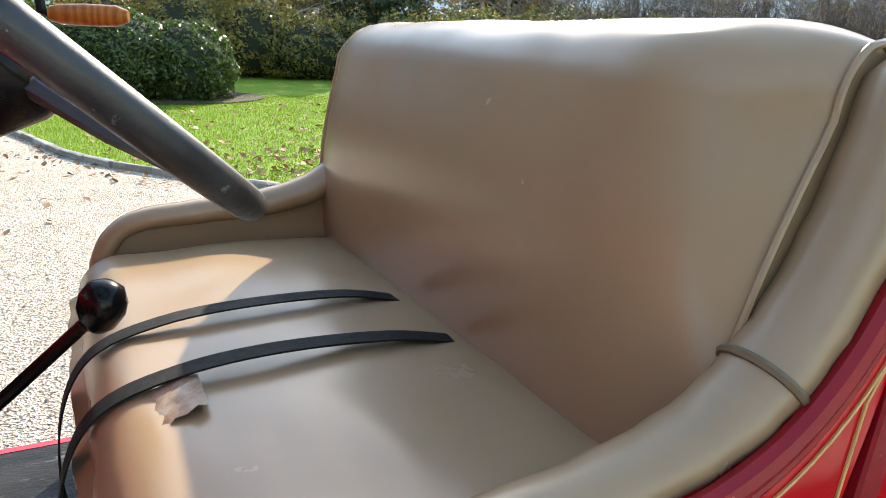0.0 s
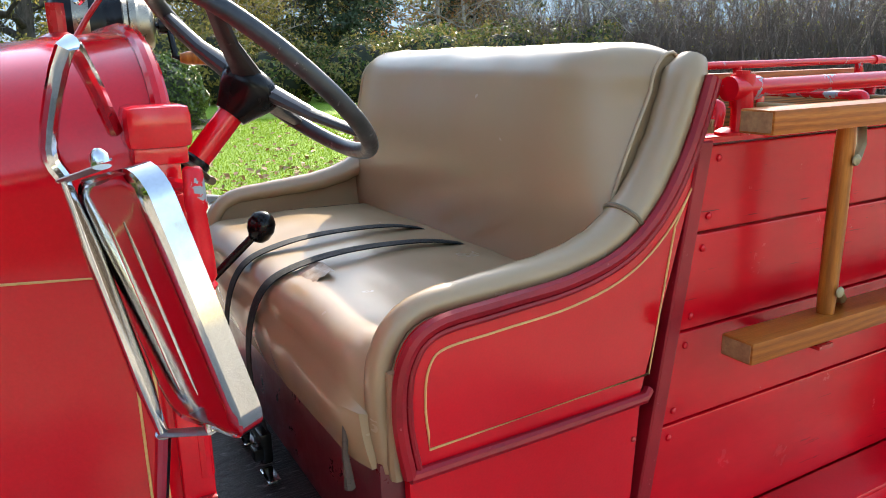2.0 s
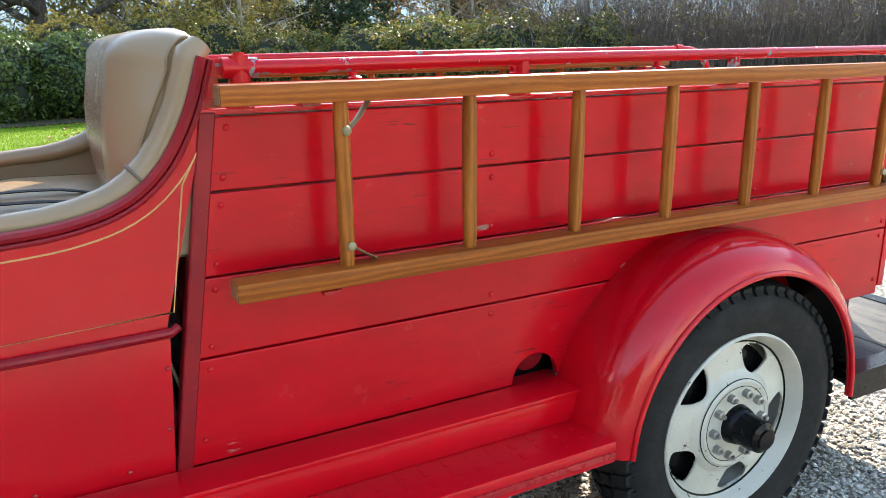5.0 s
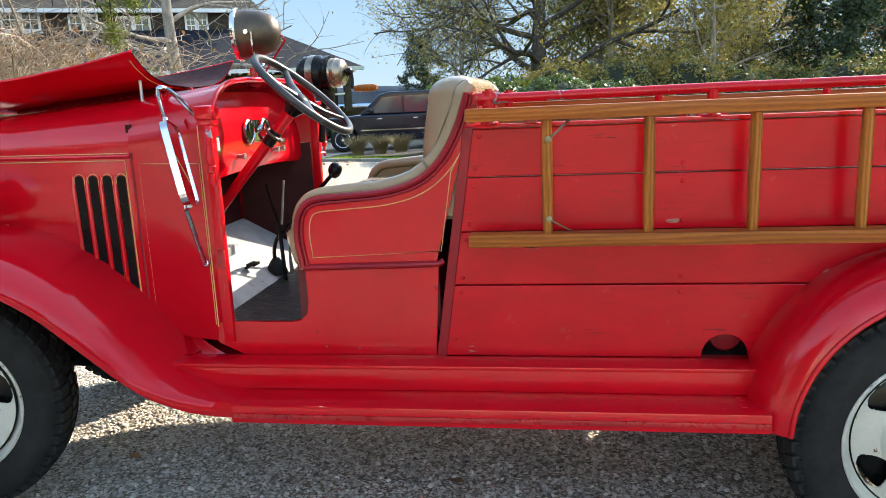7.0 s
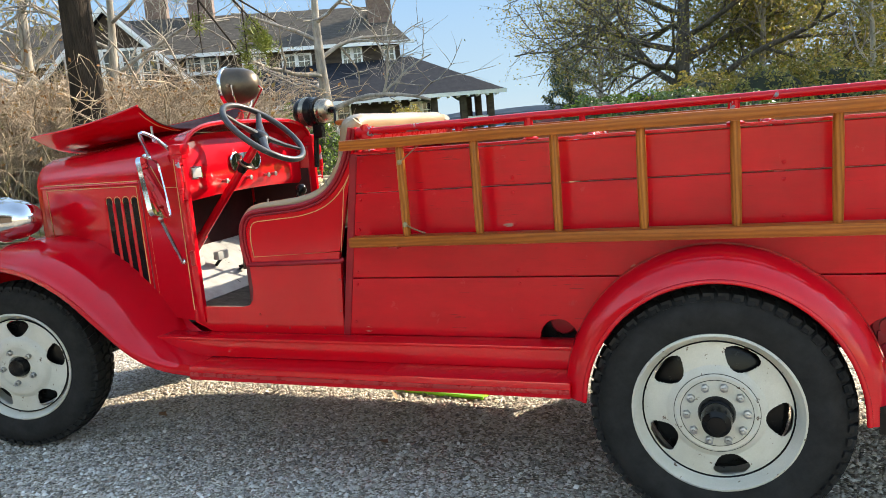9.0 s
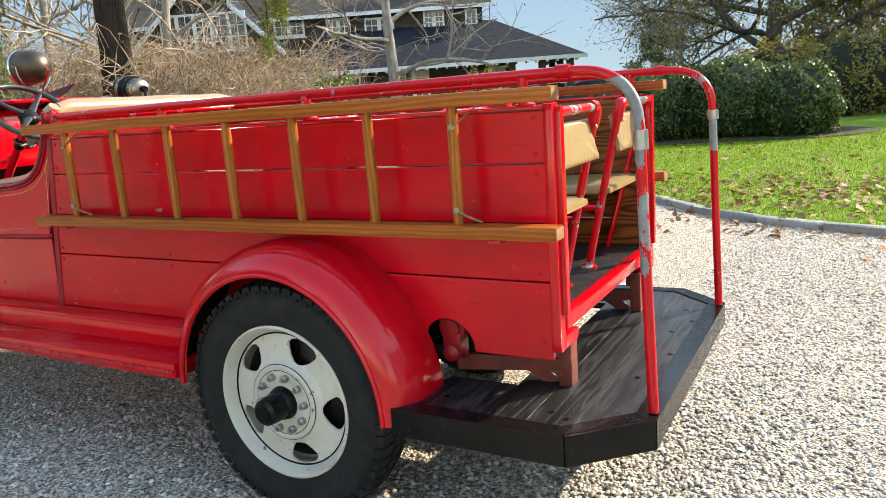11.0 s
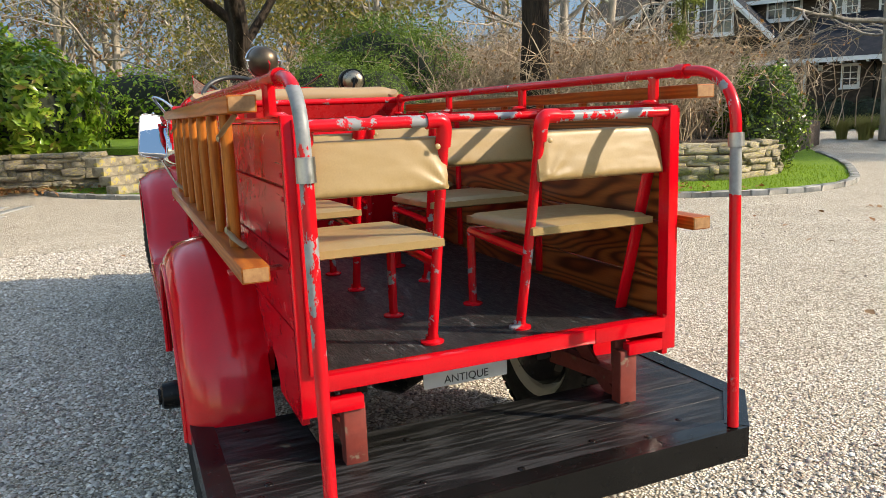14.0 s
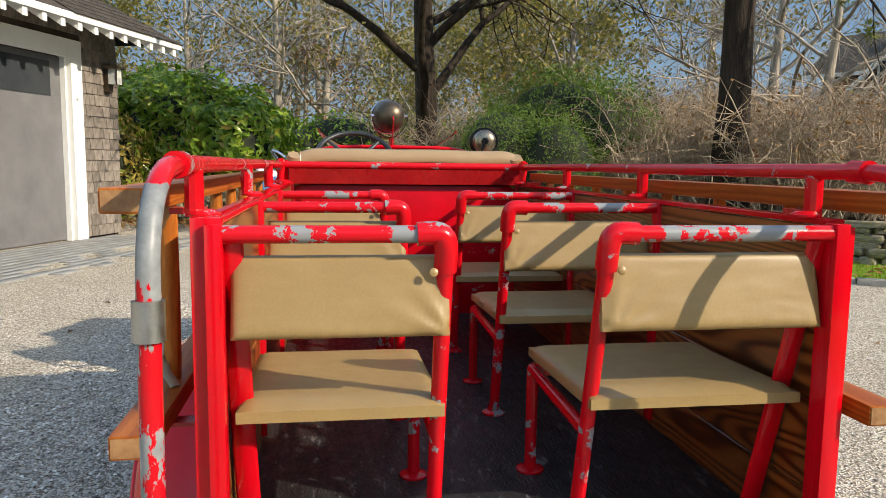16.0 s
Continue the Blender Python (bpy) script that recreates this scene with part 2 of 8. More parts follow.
M["rung"] = wood("varnished_rung", (0.29, 0.082, 0.012), (0.39, 0.120, 0.018), (0.45, 0.15, 0.026), "z", (0.28, 0.46), 24, coat=0.0, spec=0.2)
M["endgrain"] = paint("end_grain", (0.20, 0.09, 0.035), (0.32, 0.17, 0.07), (0.5, 0.7), scale=60)

M["deck"] = wood("black_deck_boards", G3(0.006), G3(0.010), (0.032, 0.032, 0.033), "y", (0.28, 0.55), 46, coat=0.0, bump=1.0, rnd=0.15, spec=0.3)
M["deckx"] = paint("black_floor_boards", G3(0.010), G3(0.030), (0.28, 0.62), scale=16, stretch=(0.3, 1, 1), grain=150, bump=1.0, dist=0.003, chips=(G3(0.11), 46, 0.61, 0.5), spec=0.2)
M["oxide"] = paint("dark_oxide_red", (0.10, 0.016, 0.012), (0.19, 0.032, 0.022), (0.4, 0.65), scale=9, bump=0.2, chips=((0.16, 0.10, 0.07), 22, 0.62, 0.8))
M["toe"] = paint("worn_toe_board", (0.24, 0.24, 0.23), (0.38, 0.38, 0.36), (0.45, 0.65), scale=8, chips=((0.05, 0.05, 0.05), 15, 0.66, 0.6))
M["glassy"] = paint("mirror_glass", G3(0.85), G3(0.86), (0.01, 0.02), metal=1.0, scale=2, bump=0)
M["navy"] = paint("navy_car_paint", (0.002, 0.006, 0.016), (0.003, 0.008, 0.020), (0.12, 0.2), coat=0.25, scale=2, bump=0, spec=0.3)
M["carglass"] = paint("dark_car_glass", (0.02, 0.03, 0.045), (0.025, 0.035, 0.05), (0.03, 0.06), coat=0.5, scale=2, bump=0)
M["stone"] = paint("fieldstone", (0.20, 0.165, 0.11), (0.50, 0.43, 0.31), (0.75, 0.92), scale=7, grain=60, bump=0.8, dist=0.012, chips=((0.38, 0.31, 0.10), 5, 0.57, 0.9), rnd=0.45)
M["cobble"] = paint("granite_kerb", (0.24, 0.23, 0.21), (0.36, 0.35, 0.32), (0.7, 0.9), scale=12, grain=120, bump=0.5, dist=0.005, rnd=0.3)
M["shingle"] = paint("weathered_shingle", (0.13, 0.105, 0.085), (0.28, 0.24, 0.205), (0.75, 0.95), scale=5, stretch=(1, 1, 0.3), grain=40, bump=0.5, dist=0.006, rnd=0.5)
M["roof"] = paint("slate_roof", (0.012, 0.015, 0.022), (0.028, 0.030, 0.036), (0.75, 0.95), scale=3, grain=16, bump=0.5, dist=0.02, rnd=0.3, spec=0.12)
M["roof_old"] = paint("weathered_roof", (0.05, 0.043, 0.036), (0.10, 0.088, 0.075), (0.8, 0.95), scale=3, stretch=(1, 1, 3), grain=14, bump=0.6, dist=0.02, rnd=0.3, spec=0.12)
M["wallwood"] = paint("brown_shingle_wall", (0.045, 0.034, 0.026), (0.09, 0.07, 0.055), (0.8, 0.95), scale=2, stretch=(1, 1, 3), grain=12, bump=0.6, dist=0.02, spec=0.2)
M["khaki"] = paint("dull_khaki_iron", (0.24, 0.19, 0.10), (0.34, 0.28, 0.16), (0.4, 0.6), metal=0.3, scale=18)
M["nickel"] = paint("dull_nickel", (0.20, 0.16, 0.12), (0.34, 0.28, 0.21), (0.22, 0.4), metal=1.0, scale=9, bump=0.1)
M["garagedoor"] = paint("grey_garage_door", (0.115, 0.115, 0.12), (0.16, 0.16, 0.165), (0.45, 0.6), scale=2, grain=120)
M["pane"] = paint("window_pane", (0.03, 0.035, 0.04), (0.05, 0.055, 0.06), (0.03, 0.08), coat=0.3, scale=1.5, bump=0)
M["brick"] = paint("chimney_brick", (0.12, 0.075, 0.055), (0.20, 0.13, 0.10), (0.75, 0.9), scale=6, grain=22, bump=0.5, dist=0.02)
M["paver"] = paint("grey_paver", (0.22, 0.22, 0.21), (0.34, 0.34, 0.32), (0.7, 0.9), scale=9, grain=90, bump=0.4, dist=0.004, rnd=0.25)
M["mulch"] = paint("dark_mulch", (0.025, 0.016, 0.010), (0.07, 0.045, 0.03), (0.85, 0.98), scale=12, grain=60, bump=1.0, dist=0.03)
M["bark"] = paint("grey_bark", (0.17, 0.145, 0.115), (0.40, 0.345, 0.28), (0.8, 0.95), scale=7, stretch=(1, 1, 0.25), grain=40, bump=0.9, dist=0.02)
M["darkbark"] = paint("dark_bark", (0.014, 0.010, 0.007), (0.045, 0.033, 0.024), (0.8, 0.95), scale=9, stretch=(1, 1, 0.2), grain=30, bump=1.0, dist=0.03, spec=0.15)
M["greybark"] = paint("dark_grey_bark", (0.05, 0.042, 0.035), (0.13, 0.112, 0.095), (0.8, 0.95), scale=9, stretch=(1, 1, 0.25), grain=36, bump=0.9, dist=0.02, spec=0.15)
M["twig"] = paint("bare_twig", (0.19, 0.13, 0.085), (0.50, 0.39, 0.275), (0.7, 0.9), scale=3, bump=0, spec=0.2)
M["twig_dark"] = paint("dark_twig", (0.075, 0.055, 0.05), (0.14, 0.10, 0.09), (0.7, 0.9), scale=3, bump=0)
# near-black green, painted as the shade inside bushes
M["core"] = paint("bush_inner_shade", (0.010, 0.014, 0.006), (0.02, 0.026, 0.012), (0.9, 1.0), scale=6, bump=0)
M["leaf_hedge"] = leaf_mat("hedge_leaf", [(0.035, 0.06, 0.012), (0.06, 0.10, 0.02), (0.10, 0.145, 0.035)], 0.22, 0.4)
M["leaf_rhodo"] = leaf_mat("rhododendron_leaf", [(0.10, 0.20, 0.016), (0.20, 0.33, 0.03), (0.38, 0.46, 0.06)], 0.25, 0.4)
M["leaf_yellow"] = leaf_mat("yellowing_leaf", [(0.30, 0.25, 0.04), (0.42, 0.30, 0.07), (0.20, 0.21, 0.04)], 0.4, 0.4)
M["leaf_cedar"] = leaf_mat("cedar_leaf", [(0.06, 0.12, 0.012), (0.10, 0.18, 0.018), (0.17, 0.23, 0.03)], 0.6, 0.35)
M["leaf_oak"] = leaf_mat("oak_leaf", [(0.10, 0.105, 0.025), (0.18, 0.165, 0.04), (0.30, 0.22, 0.06)], 0.5, 0.5)
M["leaf_olive"] = leaf_mat("olive_autumn_leaf", [(0.11, 0.12, 0.03), (0.20, 0.18, 0.04), (0.34, 0.25, 0.06)], 0.5, 0.5)
M["leaf_brown"] = leaf_mat("fallen_leaf", [(0.16, 0.065, 0.025), (0.28, 0.12, 0.04), (0.22, 0.13, 0.06), (0.35, 0.20, 0.09)], 0.7, 0.1)
M["leaf_rust"] = leaf_mat("rust_leaf", [(0.22, 0.08, 0.02), (0.30, 0.14, 0.04), (0.24, 0.17, 0.06)], 0.7)
M["needle"] = leaf_mat("dark_needle", [(0.018, 0.036, 0.018), (0.03, 0.055, 0.024), (0.045, 0.07, 0.03)], 0.6, 0.35)
M["pine"] = leaf_mat("pine_needle", [(0.10, 0.13, 0.015), (0.15, 0.18, 0.02), (0.20, 0.21, 0.03)], 0.5)
M["grass_blade"] = leaf_mat("grass_blade", [(0.11, 0.20, 0.006), (0.16, 0.26, 0.008), (0.22, 0.33, 0.03)], 0.6, 0.4, 0.1)
M["greengold"] = leaf_mat("green_gold_grass", [(0.22, 0.24, 0.05), (0.34, 0.33, 0.09), (0.42, 0.36, 0.14)], 0.6)
M["drygrass"] = leaf_mat("dry_grass", [(0.30, 0.22, 0.10), (0.42, 0.32, 0.16), (0.24, 0.20, 0.08)], 0.7)


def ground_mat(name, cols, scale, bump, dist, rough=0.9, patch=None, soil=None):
    """Small stones or turf: a cell pattern over broad patches; soil=(colour, distance) paints the shade in the gaps
    between stones.
    """
    m, nt, b = _nodes(name)
    v = _mapped(nt)
    vo = nt.nodes.new("ShaderNodeTexVoronoi")
    vo.inputs["Scale"].default_value = scale
    nt.links.new(v, vo.inputs["Vector"])
    sep = nt.nodes.new("ShaderNodeSeparateColor")
    nt.links.new(vo.outputs["Color"], sep.inputs[0])
    n = len(cols)
    col = _ramp(nt, sep.outputs[0], *[(i / (n - 1), c) for i, c in enumerate(cols)])
    col = _mix(nt, 0.6, col, _ramp(nt, _noise(nt, v, 1.3, 6, 0.65), (0.3, G3(0.36)), (0.7, G3(0.62))), "OVERLAY")
    col = _mix(nt, 0.55, col, _ramp(nt, _noise(nt, v, 34.0, 3, 0.7), (0.36, G3(0.22)), (0.62, G3(0.74))), "OVERLAY")
    # darker colour at the cell edges stands in for shade between stones
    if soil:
        gap_shade = _ramp(nt, vo.outputs["Distance"], (soil[1], G3(0)), (soil[1] + 0.12, G3(1)))
        col = _mix(nt, gap_shade, col, soil[0])
    if patch:
        pm = _ramp(nt, _noise(nt, v, patch[1], 5, 0.6), (patch[2], G3(0)), (patch[2] + 0.12, G3(1)))
        col = _mix(nt, pm, col, patch[0])
    nt.links.new(col, b.inputs["Base Color"])
    b.inputs["Roughness"].default_value = rough
    b.inputs["Specular IOR Level"].default_value = 0.3
    _bump(nt, b, vo.outputs["Distance"], bump, dist)
    return m


# the brown given as soil is painted shade between the pebbles
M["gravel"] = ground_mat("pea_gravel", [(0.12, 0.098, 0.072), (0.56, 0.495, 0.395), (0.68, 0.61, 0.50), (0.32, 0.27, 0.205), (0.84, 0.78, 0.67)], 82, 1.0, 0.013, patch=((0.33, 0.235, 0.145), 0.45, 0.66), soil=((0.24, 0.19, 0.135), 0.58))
M["lawn"] = ground_mat("mown_turf", [(0.10, 0.185, 0.010), (0.14, 0.24, 0.012), (0.18, 0.28, 0.016)], 90, 0.7, 0.02)


def plywood(name, c1, c2, c3):
    """Flat-sawn figure: long closed loops of dark and light grain."""
    m, nt, b = _nodes(name)
    v = _mapped(nt, (0.13, 1, 1))
    n = _noise(nt, v, 4.2, 1.6, 0.45)
    k = nt.nodes.new("ShaderNodeMath")
    k.operation = "MULTIPLY"
    k.inputs[1].default_value = 190.0
    nt.links.new(n, k.inputs[0])
    s = nt.nodes.new("ShaderNodeMath")
    s.operation = "SINE"
    nt.links.new(k.outputs[0], s.inputs[0])
    h = nt.nodes.new("ShaderNodeMath")
    h.operation = "MULTIPLY_ADD"
    h.inputs[1].default_value = h.inputs[2].default_value = 0.5
    nt.links.new(s.outputs[0], h.inputs[0])
    col = _ramp(nt, h.outputs[0], (0.0, c1), (0.45, c2), (1.0, c3))
    fib = _noise(nt, _mapped(nt, (0.06, 1, 1)), 260, 2, 0.5)
    col = _mix(nt, 0.3, col, _ramp(nt, fib, (0.35, G3(0.3)), (0.65, G3(0.65))), "OVERLAY")
    nt.links.new(col, b.inputs["Base Color"])
    b.inputs["Roughness"].default_value = 0.3
    _bump(nt, b, fib, 0.2, 0.001)
    return m


M["lining"] = plywood("varnished_lining", (0.045, 0.012, 0.003), (0.17, 0.052, 0.011), (0.23, 0.078, 0.018))
M["lantern"] = paint("seeded_glass", (0.42, 0.45, 0.43), (0.55, 0.57, 0.54), (0.2, 0.35), scale=14)


def water_mat():
    m, nt, b = _nodes("bay_water")
    b.inputs["Base Color"].default_value = (0.06, 0.20, 0.42, 1)
    b.inputs["Roughness"].default_value = 0.18
    v = _mapped(nt, (1, 0.25, 1))
    _bump(nt, b, _noise(nt, v, 0.6, 4, 0.6), 0.5, 0.15)
    return m


M["water"] = water_mat()
M["farshore"] = paint("hazy_far_shore", (0.045, 0.05, 0.06), (0.085, 0.088, 0.09), (0.9, 1.0), scale=0.06, bump=0)


def sky_mat():
    """Pale at the horizon, blue above."""
    m, nt, b = _nodes("clear_sky")
    tc = nt.nodes.new("ShaderNodeTexCoord")
    sp = nt.nodes.new("ShaderNodeSeparateXYZ")
    nt.links.new(tc.outputs["Generated"], sp.inputs[0])
    em = nt.nodes.new("ShaderNodeEmission")
    nt.links.new(_ramp(nt, sp.outputs[2], (0.0, (0.15, 0.195, 0.235)), (0.12, (0.125, 0.185, 0.245)), (0.5, (0.085, 0.155, 0.26)), (1.0, (0.062, 0.13, 0.255))), em.inputs[0])
    nt.links.new(em.outputs[0], nt.nodes["Material Output"].inputs[0])
    return m


M["clear_sky"] = sky_mat()

# ---------------------------------------------------------------- mesh building
class Geo:
    """Collects vertices and faces for one mesh."""

    def __init__(self):
        self.v, self.f = [], []

    def add(self, vs, fs):
        n = len(self.v)
        self.v += [tuple(p) for p in vs]
        self.f += [tuple(i + n for i in f) for f in fs]
        return self

    def box(self, x0, x1, y0, y1, z0, z1, c=0.0):
        if c <= 0:
            vs = [(x, y, z) for x in (x0, x1) for y in (y0, y1) for z in (z0, z1)]
            return self.add(vs, [(0, 1, 3, 2), (4, 6, 7, 5), (0, 4, 5, 1), (2, 3, 7, 6), (0, 2, 6, 4), (1, 5, 7, 3)])
        b = bmesh.new()
        bmesh.ops.create_cube(b, size=1)
        for v in b.verts:
            v.co = ((x0 + x1) / 2 + v.co.x * (x1 - x0), (y0 + y1) / 2 + v.co.y * (y1 - y0), (z0 + z1) / 2 + v.co.z * (z1 - z0))
        bmesh.ops.bevel(b, geom=b.edges[:], offset=c, segments=2, affect="EDGES", profile=0.6)
        b.verts.index_update()
        self.add([v.co for v in b.verts], [[v.index for v in f.verts] for f in b.faces])
        b.free()
        return self

    def ring_tube(self, rings, closed=False, caps=True):
        """Skins rings of equal count."""
        n = len(rings[0])
        vs = [p for r in rings for p in r]
        fs = []
        k = len(rings)
        for a in range(k if closed else k - 1):
            for i in range(n):
                j, b2 = (i + 1) % n, (a + 1) % k
                fs.append((a * n + i, a * n + j, b2 * n + j, b2 * n + i))
        if caps and not closed:
            fs += [tuple(reversed(range(n))), tuple((k - 1) * n + i for i in range(n))]
        return self.add(vs, fs)

    def tube(self, pts, r, n=12, closed=False, flat=None):
        """A pipe along points; r a number or one a point; flat=(a, b) gives an oval section."""
        P = [Vector(p) for p in pts]
        k = len(P)
        rs = r if isinstance(r, (list, tuple)) else [r] * k
        rings, up = [], None
        for i, p in enumerate(P):
            if closed:
                t = (P[(i + 1) % k] - P[i - 1]).normalized()
            else:
                t = (P[min(i + 1, k - 1)] - P[max(i - 1, 0)]).normalized()
            if up is None:
                up = Vector((0, 0, 1)) if abs(t.z) < 0.9 else Vector((1, 0, 0))
            u = t.cross(up).normalized()
            up = u.cross(t).normalized()
            a, b = (flat if flat else (1, 1))
            rings.append([p + u * math.cos(q) * rs[i] * a + up * math.sin(q) * rs[i] * b for q in (2 * math.pi * j / n for j in range(n))])
        return self.ring_tube(rings, closed)

    def lathe(self, prof, mat4, n=28, caps=True):
        """Turns (radius, height) pairs round the local z axis of mat4."""
        rings = [[mat4 @ Vector((r * math.cos(2 * math.pi * j / n), r * math.sin(2 * math.pi * j / n), h)) for j in range(n)] for r, h in prof]
        return self.ring_tube(rings, False, caps)

    def prism(self, poly, axis, a, b):
        """Pulls a flat outline along an axis: for y the outline is (x, z), for z it is (x, y), for x it is (y, z)."""
        put = {"x": lambda p, q: (q, p[0], p[1]), "y": lambda p, q: (p[0], q, p[1]), "z": lambda p, q: (p[0], p[1], q)}[axis]
        n = len(poly)
        vs = [put(p, a) for p in poly] + [put(p, b) for p in poly]
        fs = [tuple(reversed(range(n))), tuple(range(n, 2 * n))] + [(i, (i + 1) % n, n + (i + 1) % n, n + i) for i in range(n)]
        return self.add(vs, fs)

    def grid(self, rows, thick=None):
        """A sheet over rows of points; thick, an offset vector function, makes it double."""
        a, b = len(rows), len(rows[0])
        fs = [(i * b + j, i * b + j + 1, (i + 1) * b + j + 1, (i + 1) * b + j) for i in range(a - 1) for j in range(b - 1)]
        return self.add([p for r in rows for p in r], fs)

    def dome(self, p, axis, r, h=0.5):
        m = Matrix.Translation(p) @ Vector(axis).to_track_quat("Z", "Y").to_matrix().to_4x4()
        return self.lathe([(r, 0), (r * 0.9, r * h * 0.5), (r * 0.55, r * h * 0.85), (r * 0.12, r * h)], m, 10)


def mesh_of(name, geo, mat, smooth=35.0, fix=True):
    me = bpy.data.meshes.new(name)
    me.from_pydata([tuple(p) for p in geo.v], [], geo.f)
    if fix:
        b = bmesh.new()
        b.from_mesh(me)
        bmesh.ops.recalc_face_normals(b, faces=b.faces[:])
        b.to_mesh(me)
        b.free()
    if mat:
        me.materials.append(M[mat] if isinstance(mat, str) else mat)
    if smooth:
        me.shade_smooth()
        me.set_sharp_from_angle(angle=radians(smooth))
    me.update()
    return me


def under(ob, parent):
    if parent is not None:
        ob.parent = parent
        ob.matrix_parent_inverse = parent.matrix_world.inverted()
    return ob


def part(name, geo, mat, parent=None, label="", smooth=35.0, fix=True, kind=""):
    """Links one mesh under a thing or a part."""
    return tagged(under(new(name, mesh_of(name, geo, mat, smooth, fix)), parent), label, kind=kind)


def again(name, mesh, m, parent, label=""):
    """Another object on a mesh that is there already."""
    ob = new(name, mesh)
    ob.matrix_world = m
    if parent is not None:
        ob.parent = parent
        ob.matrix_parent_inverse = parent.matrix_world.inverted()
    return tagged(ob, label)


def thing(name, x, y, z, label, category, group="", kind=""):
    ob = new(name)
    ob.location = (x, y, z)
    ob.matrix_world = Matrix.Translation((x, y, z))
    return tagged(ob, label, category, group, kind)


def bevelled(ob, w=0.004, seg=2):
    md = ob.modifiers.new("edge", "BEVEL")
    md.width, md.segments, md.limit_method, md.angle_limit = w, seg, "ANGLE", radians(40)
    return ob


def spline(pts, per=6):
    """Smooth points through the given ones."""
    P = [Vector(p) for p in pts]
    out = []
    for i in range(len(P) - 1):
        a, b, c, d = P[max(i - 1, 0)], P[i], P[i + 1], P[min(i + 2, len(P) - 1)]
        for k in range(per):
            t = k / per
            out.append(0.5 * ((2 * b) + (c - a) * t + (2 * a - 5 * b + 4 * c - d) * t * t + (3 * b - a - 3 * c + d) * t ** 3))
    return out + [P[-1]]


def lerp(a, b, t):
    return a + (b - a) * t

# ---------------------------------------------------------------- the fire truck: x runs to its tail, y to its right side
YC = -0.215
L, R = -0.80, 0.37


def flip(y):
    return 2 * YC - y


def far(y):
    """The right-hand rail, ladder and tailboard edge sit a little closer in than the left-hand ones."""
    return flip(y) - 0.036


truck = thing("fire_truck", -1.2, YC, 0.0, "antique red open-cab fire truck with gold lines and wooden bed", "truck")


def both(name, geo, mat, parent, label="", smooth=35.0):
    """A part of the left side and its mirror twin."""
    a = part(name, geo, mat, parent, label, smooth)
    g = Geo()
    g.v = [(p[0], flip(p[1]), p[2]) for p in geo.v]
    g.f = [tuple(reversed(f)) for f in geo.f]
    b = part(name, g, mat, parent, label, smooth)
    return a, b


# ---- chassis
chassis = part("chassis", Geo().box(-3.75, 0.62, -0.58, -0.52, 0.54, 0.64, 0.006).box(-3.75, 0.62, 0.09, 0.15, 0.54, 0.64, 0.006)
               .box(-3.6, -3.5, -0.52, 0.09, 0.54, 0.62).box(-1.5, -1.42, -0.52, 0.09, 0.54, 0.62), "black", truck, "black steel frame rails")
g = Geo().tube([(0, -0.9, 0.43), (0, 0.47, 0.43)], 0.045, 14)
g.lathe([(0.03, -0.14), (0.12, -0.1), (0.16, 0), (0.12, 0.1), (0.03, 0.14)], pose(0, YC, 0.43, 90, 0, 0), 20)
part("rear_axle", g, "black", chassis, "black axle with round housing")
part("front_axle", Geo().tube([(-3.33, -0.85, 0.42), (-3.33, -0.6, 0.36), (-3.33, 0.17, 0.36), (-3.33, 0.42, 0.42)], 0.03, 10), "black", chassis)
part("drive_shaft", Geo().tube([(-2.2, YC, 0.55), (0, YC, 0.43)], 0.035, 12), "black", chassis)
part("engine_pan", Geo().box(-3.3, -2.3, -0.45, 0.02, 0.42, 0.7, 0.03), "black", chassis)
for s in (0, 1):
    g = Geo()
    for i in range(5):
        w = 0.56 - 0.1 * i
        g.tube(spline([(0.02 - w, -0.69, 0.655 - 0.012 * i), (0.02, -0.69, 0.50 - 0.013 * i), (0.02 + w, -0.69, 0.655 - 0.012 * i)], 5), 0.03, 6, flat=(1, 0.2))
    if s:
        g.v = [(p[0], flip(p[1]), p[2]) for p in g.v]
    part("leaf_spring", g, "black", chassis, "stacked black leaf spring")
    for sx in (-0.545, 0.575):
        y0 = -0.74 if not s else flip(-0.74)
        sg = 1 if not s else -1
        g = Geo().lathe([(0.055, 0.07), (0.055, 0.0), (0.048, -0.012), (0.03, -0.014), (0.03, -0.022), (0.012, -0.024)], pose(sx, y0, 0.675, 90 * -sg, 0, 0), 18)
        if sx > 0:
            g.box(sx - 0.035, sx + 0.035, y0 - 0.02, y0 + 0.04, 0.565, 0.66, 0.008)
            g.lathe([(0.03, 0.05), (0.03, -0.01), (0.012, -0.02)], pose(sx, y0 - 0.02 * sg, 0.59, -90 * sg, 0, 0), 12)
        part("spring_shackle", g, "crimson", chassis, "greasy red spring shackle")


